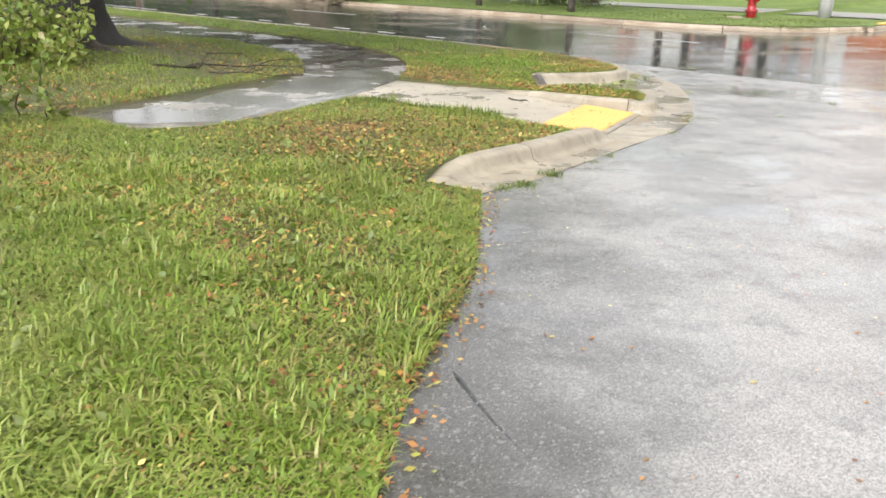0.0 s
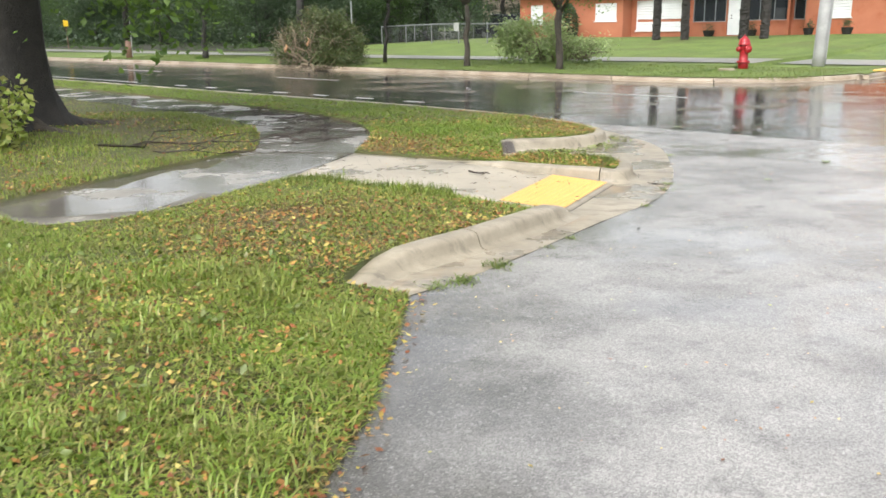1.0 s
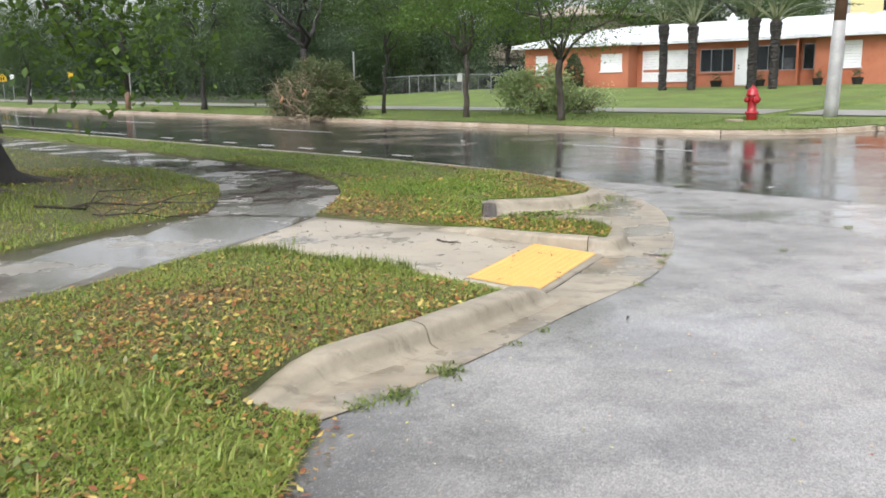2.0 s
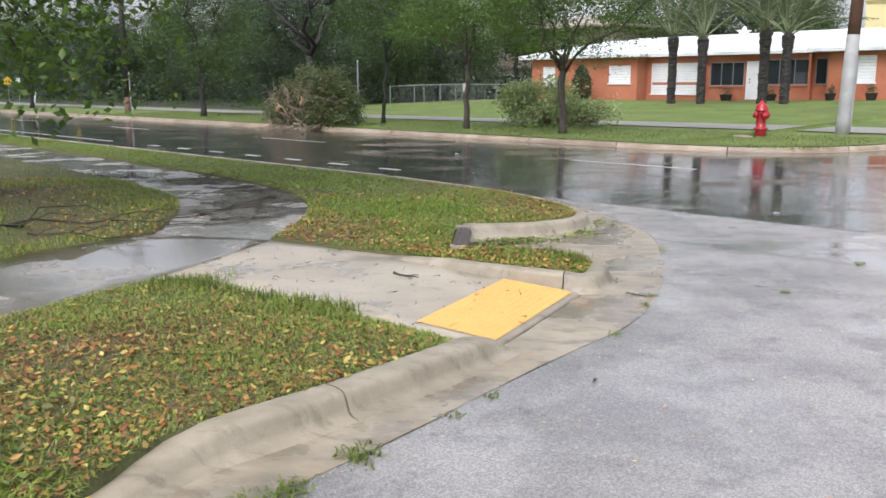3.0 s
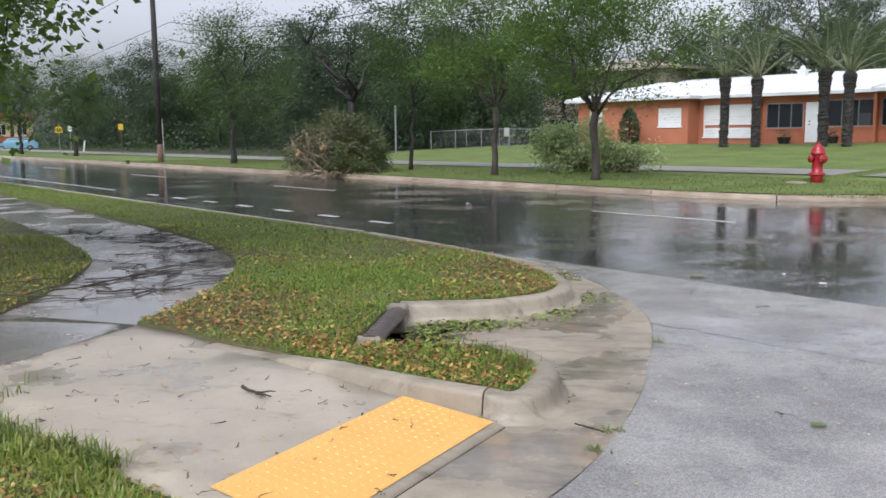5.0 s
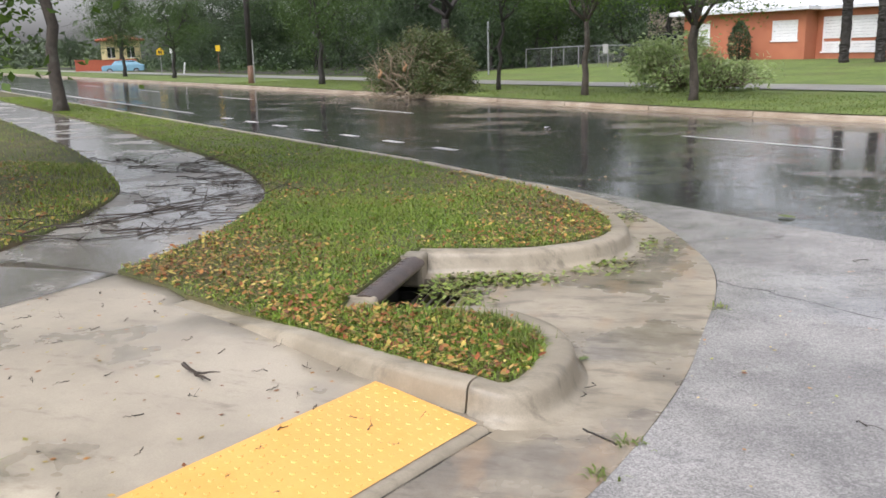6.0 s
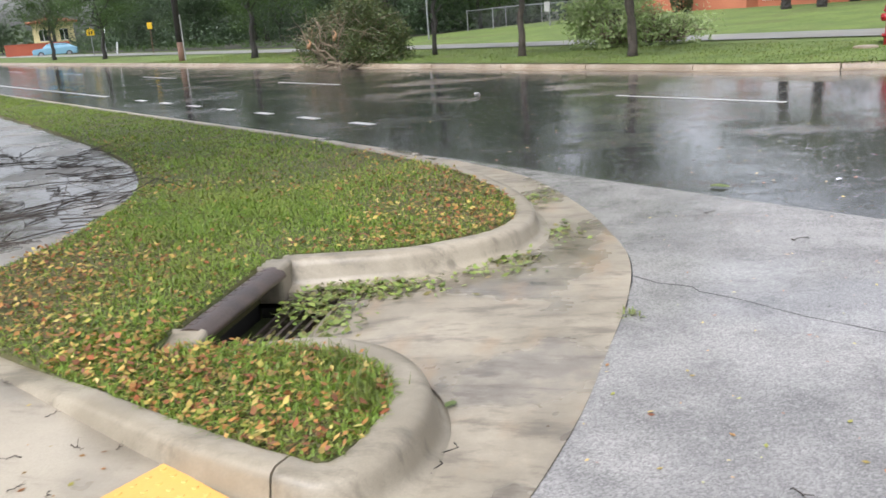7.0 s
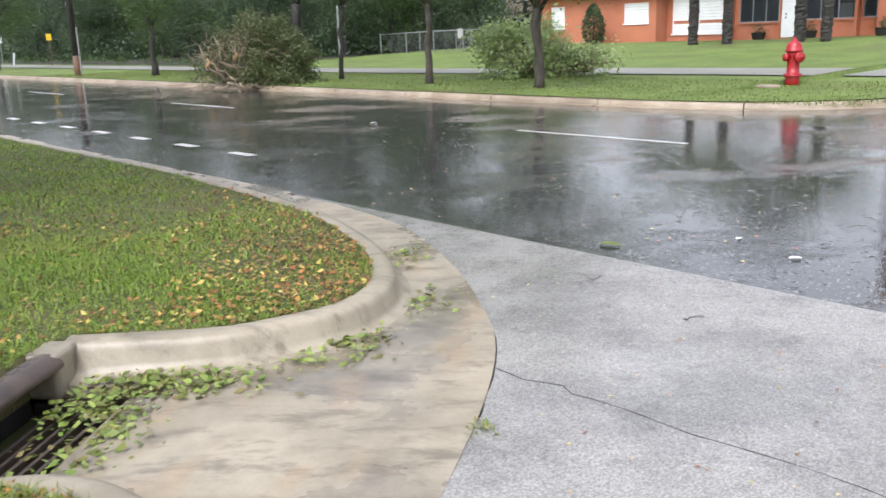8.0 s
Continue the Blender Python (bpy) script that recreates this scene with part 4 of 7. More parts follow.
def chain_fence():
    m = thing("chain_link_fence", Matrix.Translation((-5.92, 59.69, 0)) @ Matrix.Rotation(radians(STREET), 4, "Z"), "galvanised chain-link fence round the lawn's edge", "fence")
    s0, q0 = U.x * -5.92 + U.y * 59.69, N.x * -5.92 + N.y * 59.69

    def z(x, y=0.0):
        return float(lawn_far(np.array(s0 + x), np.array(q0 + y))) - 0.02
    xs = [0, 2.3, 4.6, 6.9, 9.2, 11.5]
    for x in xs:
        bm = bmesh.new()
        lathe(bm, [(0.032, -0.1), (0.032, 1.16), (0.038, 1.17), (0.02, 1.21)], 8, Matrix.Translation((x, 0, z(x))))
        part("post", bm, STEEL, m)
    for back in (3.0, 6.0, 9.0, 12.0):
        bm = bmesh.new()
        lathe(bm, [(0.032, -0.1), (0.032, 1.16), (0.02, 1.21)], 8, Matrix.Translation((0, back, z(0, back))))
        part("post", bm, STEEL, m)
    t = Tubes()
    t.add([(x, 0, z(x) + 1.16) for x in xs], [0.024] * len(xs), 6)
    t.make("top_rail", STEEL, m)
    t = Tubes()
    t.add([(0, b, z(0, b) + 1.16) for b in (0, 3, 6, 9, 12)], [0.024] * 5, 6)
    t.make("top_rail", STEEL, m)
    v, f = [], []
    for k in range(-11, 116):
        for sgn in (1, -1):
            a = k * 0.1 if sgn > 0 else k * 0.1
            x0, x1 = a, a + sgn * 1.1
            z0, z1 = 0.04, 1.14
            lo_x, hi_x = min(x0, x1), max(x0, x1)
            if lo_x < 0 or hi_x > 11.5:
                continue
            n = len(v)
            for xx, zz in ((x0, z0), (x1, z1)):
                v += [(xx - 0.003, 0.0, z(xx) + zz), (xx + 0.003, 0.0, z(xx) + zz), (xx, 0.005, z(xx) + zz)]
            f += [(n, n + 1, n + 4, n + 3), (n + 1, n + 2, n + 5, n + 4), (n + 2, n, n + 3, n + 5)]
    under(mesh_ob("wire_mesh", v, f, MESH), m)
    bm = bmesh.new()
    box(bm, 6.55, 6.95, -0.05, -0.04, z(6.8) + 0.75, z(6.8) + 1.25)
    part("notice_plate", bm, POLE_GREY, m, "small pale notice plate")


chain_fence()
m = thing("thin_post", Matrix.Translation((-7.0, 53.7, 0.14)), "thin pale steel post standing in the verge", "post")
bm = bmesh.new()
lathe(bm, [(0.05, -0.1), (0.05, 2.85), (0.03, 2.9)], 10)
part("shaft", bm, STEEL, m)


def road_sign(x, y, kind, mat, label):
    z = 0.13
    m = thing("road_sign", Matrix.Translation((x, y, z)) @ Matrix.Rotation(radians(28), 4, "Z"), label, "road sign", "road signs")
    bm = bmesh.new()
    box(bm, -0.03, 0.03, 0.02, 0.06, -0.1, 2.3)
    part("sign_post", bm, STEEL if kind != "tan" else POLE_WOOD, m)
    bm = bmesh.new()
    if kind == "school":
        pts = [(-0.30, 1.65), (0.30, 1.65), (0.30, 2.05), (0.0, 2.3), (-0.30, 2.05)]
    else:
        pts = [(-0.17, 1.8), (0.17, 1.8), (0.17, 2.25), (-0.17, 2.25)]
    fr = [bm.verts.new((a, 0.0, b)) for a, b in pts]
    bk = [bm.verts.new((a, 0.02, b)) for a, b in pts]
    bm.faces.new(fr)
    bm.faces.new(list(reversed(bk)))
    for i in range(len(fr)):
        k = (i + 1) % len(fr)
        bm.faces.new((fr[i], bk[i], bk[k], fr[k]))
    plate = part("sign_plate", bm, mat, m)
    if kind == "school":
        for x0 in (-0.14, 0.04):
            bm = bmesh.new()
            box(bm, x0, x0 + 0.1, -0.006, -0.002, 1.75, 2.0)
            under(part("dark_symbol", bm, RUBBER, m), plate)


road_sign(-40.1, 74.4, "school", SIGN_YELLOW, "yellow five-sided warning sign on a steel post")
road_sign(-41.9, 79.1, "plain", WHITE, "small white sign on a tan post")
road_sign(-31.1, 68.1, "tan", SIGN_YELLOW, "small yellow sign on a wooden post")
m = thing("marker_post", Matrix.Translation((-37.6, 73.8, 0.13)) @ Matrix.Rotation(radians(9), 4, "Y"), "short white leaning marker post", "post")
bm = bmesh.new()
box(bm, -0.05, 0.05, -0.05, 0.05, -0.1, 1.0, 0.01)
part("stake", bm, WHITE, m)

# ---- buildings ----


def wall_run(bm, a0, a1, z0, z1, y0, y1, holes, along="x"):
    """A wall with openings through it, as blocks round the holes (a, b, low, high)."""
    def blk(p, q, lo, hi):
        if q - p > 1e-4 and hi - lo > 1e-4:
            if along == "x":
                box(bm, p, q, y0, y1, lo, hi)
            else:
                box(bm, y0, y1, p, q, lo, hi)
    at = a0
    for h0, h1, lo, hi in sorted(holes):
        blk(at, h0, z0, z1)
        blk(h0, h1, z0, lo)
        blk(h0, h1, hi, z1)
        at = h1
    blk(at, a1, z0, z1)
    bmesh.ops.remove_doubles(bm, verts=bm.verts[:], dist=0.001)


def hip_roof(bm, x0, x1, y0, y1, z, rise, thick=0.16):
    d = (y1 - y0) / 2
    lo = [bm.verts.new(p) for p in ((x0, y0, z), (x1, y0, z), (x1, y1, z), (x0, y1, z))]
    up = [bm.verts.new(p) for p in ((x0, y0, z + thick), (x1, y0, z + thick), (x1, y1, z + thick), (x0, y1, z + thick))]
    if x1 - x0 > y1 - y0:
        r = [bm.verts.new((x0 + d, y0 + d, z + rise)), bm.verts.new((x1 - d, y0 + d, z + rise))]
        bm.faces.new((up[0], up[1], r[1], r[0]))
        bm.faces.new((up[1], up[2], r[1]))
        bm.faces.new((up[2], up[3], r[0], r[1]))
        bm.faces.new((up[3], up[0], r[0]))
    else:
        d = (x1 - x0) / 2
        r = [bm.verts.new((x0 + d, y0 + d, z + rise)), bm.verts.new((x0 + d, y1 - d, z + rise))]
        bm.faces.new((up[0], up[1], r[0]))
        bm.faces.new((up[1], up[2], r[1], r[0]))
        bm.faces.new((up[2], up[3], r[1]))
        bm.faces.new((up[3], up[0], r[0], r[1]))
    bm.faces.new(list(reversed(lo)))
    for i in range(4):
        k = (i + 1) % 4
        bm.faces.new((lo[i], lo[k], up[k], up[i]))


def orange_house():
    h = thing("bungalow", Matrix.Translation(sq(-27.0, 49.3, 0.75)) @ Matrix.Rotation(radians(STREET), 4, "Z"), "single-storey orange stucco bungalow with a white tiled roof", "house")
    X = lambda s: s + 27.0
    Z = lambda z: z - 0.75
    top, low = Z(3.22), -0.55

    def window(s0, s1, z0, z1, y, kind, label, panes=2):
        x0, x1, a, b = X(s0), X(s1), Z(z0), Z(z1)
        bm = bmesh.new()
        f = 0.05
        box(bm, x0, x1, y + 0.02, y + 0.10, a, a + f)
        box(bm, x0, x1, y + 0.02, y + 0.10, b - f, b)
        box(bm, x0, x0 + f, y + 0.02, y + 0.10, a + f, b - f)
        box(bm, x1 - f, x1, y + 0.02, y + 0.10, a + f, b - f)
        for k in range(1, panes):
            xm = x0 + (x1 - x0) * k / panes
            box(bm, xm - 0.02, xm + 0.02, y + 0.03, y + 0.09, a + f, b - f)
        bmesh.ops.remove_doubles(bm, verts=bm.verts[:], dist=0.001)
        w = part("window", bm, WHITE if kind == "shutter" else STEEL, h, label)
        if kind == "shutter":
            n = max(4, int((b - a) / 0.16))
            for k in range(n):
                bm = bmesh.new()
                za, zb = a + f + (b - a - 2 * f) * k / n, a + f + (b - a - 2 * f) * (k + 1) / n
                if kind == "shutter" and (b - a) > 1.5 and abs((za + zb) / 2 - (a + (b - a) * 0.36)) < 0.07:
                    part("shutter_rail", box(bm, x0 + f, x1 - f, y + 0.06, y + 0.08, za, zb), ORANGE, h).parent = w
                    continue
                box(bm, x0 + f, x1 - f, y + 0.03, y + 0.055, za + 0.004, zb - 0.004)
                under(part("shutter_slat", bm, WHITE, h), w)
        else:
            for k in range(panes):
                bm = bmesh.new()
                box(bm, x0 + f + (x1 - x0 - 2 * f) * k / panes, x0 + f + (x1 - x0 - 2 * f) * (k + 1) / panes, y + 0.055, y + 0.065, a + f, b - f)
                p = under(part("pane", bm, GLASS, h), w)
                p.visible_shadow = False
        bm = bmesh.new()
        box(bm, x0 - 0.06, x1 + 0.06, y - 0.06, y + 0.02, a - 0.07, a - 0.002)
        under(part("window_sill", bm, ORANGE if kind != "shutter" else WHITE, h), w)

    L, M, R = -1.0, 0.0, -0.7
    wins_l = [(-37.3, -36.3, 1.55, 2.75), (-32.2, -30.65, 1.70, 2.74)]
    wins_m = [(-29.85, -26.75, 1.09, 2.85), (-26.05, -24.0, 1.53, 2.84), (-23.93, -22.98, 0.78, 2.88), (-22.85, -20.4, 1.58, 2.93), (-20.12, -19.5, 1.60, 2.95)]
    wins_r = [(-17.95, -16.9, 1.70, 3.0)]
    for nm, s0, s1, y, wins in (("wall_left_wing", -38.2, -30.2, L, wins_l), ("wall_middle", -30.2, -19.2, M, wins_m), ("wall_right_wing", -19.2, -14.35, R, wins_r)):
        bm = bmesh.new()
        wall_run(bm, X(s0), X(s1), low, top, y, y + 0.2, [(X(a), X(b), Z(c), Z(d)) for a, b, c, d in wins])
        part("front_wall", bm, ORANGE, h)
    bm = bmesh.new()
    wall_run(bm, R + 0.2, 9.0, low, top, X(-14.55), X(-14.35), [(0.0, 1.5, Z(1.75), Z(3.0)), (3.2, 4.2, Z(2.2), Z(3.0))], "y")
    part("end_wall", bm, ORANGE, h)
    bm = bmesh.new()
    box(bm, X(-38.2), X(-38.0), L + 0.2, 9.0, low, top)
    part("end_wall", bm, ORANGE, h)
    for s, a, b in ((-30.4, L + 0.2, M), (-19.2, R + 0.2, M + 0.2)):
        bm = bmesh.new()
        box(bm, X(s), X(s) + 0.2, a, b, low, top)
        part("return_wall", bm, ORANGE, h)
    bm = bmesh.new()
    box(bm, X(-38.0), X(-14.55), 8.8, 9.0, low, top)
    part("back_wall", bm, ORANGE, h)
    bm = bmesh.new()
    box(bm, X(-38.0), X(-14.55), 2.6, 2.7, low, top)
    part("inner_wall", bm, SHADE_IN, h, "dim inner wall behind the windows")
    for s in (-26.35, -20.28):
        bm = bmesh.new()
        box(bm, X(s) - 0.07, X(s) + 0.07, M - 0.35, M - 0.003, low, top, 0.01)
        part("pilaster", bm, ORANGE, h)
    window(*wins_l[0], L, "shutter", "white shuttered window", 1)
    window(*wins_l[1], L, "shutter", "white shuttered window", 1)
    window(*wins_m[0], M, "shutter", "wide window closed by white storm shutters", 2)
    window(*wins_m[1], M, "glass", "dark porch window", 3)
    window(*wins_m[3], M, "glass", "dark porch window", 3)
    window(*wins_m[4], M, "glass", "narrow dark window", 1)
    window(*wins_r[0], R, "shutter", "white shuttered window", 1)
    bm = bmesh.new()
    box(bm, X(-14.42), X(-14.40), 0.05, 1.45, Z(1.8), Z(2.95))
    part("shutter_panel", bm, WHITE, h, "white storm shutter on the end wall")
    bm = bmesh.new()
    box(bm, X(-14.46), X(-14.44), 3.2, 4.2, Z(2.2), Z(3.0))
    part("pane", bm, GLASS, h)
    bm = bmesh.new()
    box(bm, X(-23.90), X(-23.01), M + 0.03, M + 0.08, Z(0.80), Z(2.85), 0.006)
    d = part("front_door", bm, WHITE, h, "plain white front door")
    for z0, z1 in ((1.0, 1.7), (1.95, 2.65)):
        bm = bmesh.new()
        box(bm, X(-23.78), X(-23.13), M + 0.015, M + 0.032, Z(z0), Z(z1), 0.006)
        under(part("door_panel", bm, WHITE, h), d)
    for z0 in (1.72, 1.88):
        bm = bmesh.new()
        lathe(bm, [(0.035, 0.0), (0.035, 0.05), (0.02, 0.06)], 10, Matrix.Translation((X(-23.68), M + 0.03, Z(z0))) @ Matrix.Rotation(radians(90), 4, "X"))
        under(part("door_knob", bm, IRON, h), d)
    bm = bmesh.new()
    box(bm, X(-21.35), X(-20.75), 0.4, 0.9, Z(1.6), Z(2.25), 0.05)
    part("pale_blind", bm, WHITE, h, "pale torn blind hanging behind the glass")
    for s0, s1, y0, y1, rise in ((-38.9, -13.7, -0.45, 9.5, 1.32), (-38.9, -29.7, -1.55, 6.6, 1.12), (-20.1, -13.65, -1.25, 7.6, 1.22)):
        bm = bmesh.new()
        hip_roof(bm, X(s0), X(s1), y0, y1, top + (0.003 if s0 > -30 else 0.0) + (0.006 if y1 < 7 else 0), rise)
        r = part("roof", bm, ROOF, h, "white tiled hip roof")
        t = Tubes()
        d2 = min(y1 - y0, s1 - s0) / 2
        if s1 - s0 > y1 - y0:
            a, b = (X(s0) + d2, y0 + d2), (X(s1) - d2, y0 + d2)
        else:
            a, b = (X(s0) + d2, y0 + d2), (X(s0) + d2, y1 - d2)
        t.add([(a[0], a[1], top + rise), (b[0], b[1], top + rise)], [0.07, 0.07])
        for cx, cy, e in ((X(s0), y0, a), (X(s1), y0, b if s1 - s0 > y1 - y0 else a)):
            t.add([(cx, cy, top + 0.16), (e[0], e[1], top + rise)], [0.06, 0.06])
        under(t.make("ridge_cap", ROOF, h), r)
    bm = bmesh.new()
    box(bm, X(-26.2), X(-25.75), 3.4, 3.85, top + 0.9, top + 1.45, 0.02)
    box(bm, X(-26.28), X(-25.67), 3.32, 3.93, top + 1.45, top + 1.53, 0.01)
    lathe(bm, [(0.16, 0.0), (0.12, 0.16), (0.03, 0.22)], 10, Matrix.Translation((X(-25.97), 3.62, top + 1.53)))
    part("roof_vent", bm, WHITE, h, "white cupola vent on the ridge")


orange_house()
m = thing("lantern_post", Matrix.Translation(sq(-27.6, 47.6, 0.7)), "thin black lantern post before the bungalow", "lamp post")
bm = bmesh.new()
lathe(bm, [(0.05, -0.2), (0.04, 1.35), (0.09, 1.4), (0.09, 1.6), (0.02, 1.68)], 8)
part("shaft", bm, RUBBER, m)


def planter(s, q, w):
    z = float(lawn_far(np.array(s), np.array(q)))
    m = thing("flower_tub", Matrix.Translation(sq(s, q, z)), "dark low tub with a small shrub by the door", "planter", "tubs before the bungalow")
    bm = bmesh.new()
    lathe(bm, [(w * 0.7, -0.05), (w, 0.3), (w * 1.05, 0.34), (w * 0.9, 0.34), (w * 0.85, 0.28)], 12)
    part("tub", bm, DARK, m)
    rng = np.random.default_rng(int(w * 100))
    v, f = leaf_cards(rng.normal(0, w * 0.5, (160, 3)) + (0, 0, 0.5), 0.09, rng)
    under(fast_mesh("shrub", v, f, LEAF_WOOD), m)


def block_building(name, s, q, w, d, h, wall, roof, storeys, cols, label, zrot=0.0, rise=2.0, xs=None, sill=0.36):
    b = thing(name, Matrix.Translation(sq(s, q, 0.3)) @ Matrix.Rotation(radians(STREET + zrot), 4, "Z"), label, "building")
    holes = []
    for st in range(storeys):
        z0 = h * st / storeys + h / storeys * sill
        for c in range(cols):
            x = w * (c + 0.5) / cols
            x0, x1 = xs[c] if xs else (x - 0.55, x + 0.55)
            holes.append((x0, x1, z0, z0 + h / storeys * (0.5 if xs else 0.42)))
    for st in range(storeys):
        bm = bmesh.new()
        za, zb = h * st / storeys, h * (st + 1) / storeys
        wall_run(bm, 0, w, za, zb, 0, 0.25, [x for x in holes if za <= x[2] < zb])
        part("front_wall", bm, wall, b)
        bm = bmesh.new()
        box(bm, -0.12, w + 0.12, -0.12, -0.002, zb - 0.12, zb + 0.06)
        part("string_course", bm, wall, b)
    bm = bmesh.new()
    box(bm, 0, 0.25, 0.25, d, 0, h)
    box(bm, w - 0.25, w, 0.25, d, 0, h)
    box(bm, 0.25, w - 0.25, d - 0.25, d, 0, h)
    part("side_walls", bm, wall, b)
    bm = bmesh.new()
    box(bm, 0.25, w - 0.25, 1.5, 1.6, 0, h)
    part("inner_wall", bm, SHADE_IN, b)
    for x0, x1, z0, z1 in holes:
        bm = bmesh.new()
        box(bm, x0, x1, 0.10, 0.16, z0, z0 + 0.07)
        box(bm, x0, x1, 0.10, 0.16, z1 - 0.07, z1)
        box(bm, (x0 + x1) / 2 - 0.04, (x0 + x1) / 2 + 0.04, 0.10, 0.16, z0 + 0.07, z1 - 0.07)
        wn_ = part("window", bm, WHITE, b)
        bm = bmesh.new()
        box(bm, x0, x1, 0.17, 0.18, z0, z1)
        under(part("pane", bm, GLASS, b), wn_).visible_shadow = False
    if roof:
        bm = bmesh.new()
        hip_roof(bm, -0.7, w + 0.7, -0.7, d + 0.7, h + 0.08, rise)
        part("roof", bm, roof, b)
    return b


def apartments():
    """Three storeys, a cornice, and a set-back attic storey under the terracotta roof."""
    bays = [(x + o, x + o + wd) for x in (3.1, 12.3, 21.5) for o, wd in ((0.0, 0.9), (2.1, 1.8), (5.9, 0.9))]
    b = block_building("apartment_building", -36.0, 99.0, 34.0, 14.0, 9.6, CREAM, None, 3, 9, "cream apartment building with a set-back attic and terracotta roof", 8.0, 0.0, bays, 0.08)
    bm = bmesh.new()
    box(bm, -0.2, 34.2, -0.25, 14.2, 9.67, 9.9, 0.03)
    part("cornice", bm, CREAM, b, "cream cornice slab round the third storey")
    gaps = [(x, x + 1.5, 10.0, 11.2) for x in (3.4, 11.0, 18.6, 26.2)]
    bm = bmesh.new()
    wall_run(bm, 1.6, 33.0, 9.9, 12.0, 2.2, 2.45, gaps)
    part("attic_wall", bm, CREAM, b)
    bm = bmesh.new()
    box(bm, 1.6, 1.85, 2.45, 13.0, 9.9, 12.0)
    box(bm, 32.75, 33.0, 2.45, 13.0, 9.9, 12.0)
    box(bm, 1.85, 32.75, 3.6, 3.7, 9.9, 12.0)
    part("attic_side_walls", bm, CREAM, b)
    for x0, x1, z0, z1 in gaps:
        bm = bmesh.new()
        box(bm, x0, x1, 2.28, 2.34, z0, z0 + 0.08)
        box(bm, x0, x1, 2.28, 2.34, z1 - 0.08, z1)
        box(bm, (x0 + x1) / 2 - 0.04, (x0 + x1) / 2 + 0.04, 2.28, 2.34, z0 + 0.08, z1 - 0.08)
        wn_ = part("window", bm, WHITE, b)
        bm = bmesh.new()
        box(bm, x0, x1, 2.36, 2.37, z0, z1)
        under(part("pane", bm, GLASS, b), wn_).visible_shadow = False
        bm = bmesh.new()
        box(bm, x0 + 2.0, x0 + 3.7, 0.9, 1.7, 9.9, 10.7, 0.04)
        part("roof_unit", bm, SHADE_IN, b, "dark machine on the terrace")
    bm = bmesh.new()
    hip_roof(bm, 0.8, 33.8, 1.4, 13.8, 12.08, 2.4)
    part("roof", bm, TERRA, b, "terracotta hip roof")


apartments()
block_building("neighbour_house", -52.0, 60.0, 12.0, 9.0, 5.6, BEIGE, BEIGE, 2, 4, "beige two-storey house half hidden by trees", 0.0, 1.2)
block_building("roadside_shop", U.x * -79.1 + U.y * 120.5, N.x * -79.1 + N.y * 120.5, 5.5, 8.0, 3.8, CREAM, TERRA, 1, 2, "low cream shop far down the road", 77.0, 1.0)
m = thing("garden_wall", Matrix.Translation((-64.1, 100.4, 0.1)) @ Matrix.Rotation(radians(STREET + 79), 4, "Z"), "long low red garden wall far down the road", "wall")
bm = bmesh.new()
box(bm, -3.5, 3.5, 0, 0.2, -0.1, 1.3, 0.02)
part("wall_body", bm, BRICK_RED, m)
bm = bmesh.new()
box(bm, -3.55, 3.55, -0.04, 0.24, 1.3, 1.38, 0.02)
part("coping", bm, BRICK_RED, m)


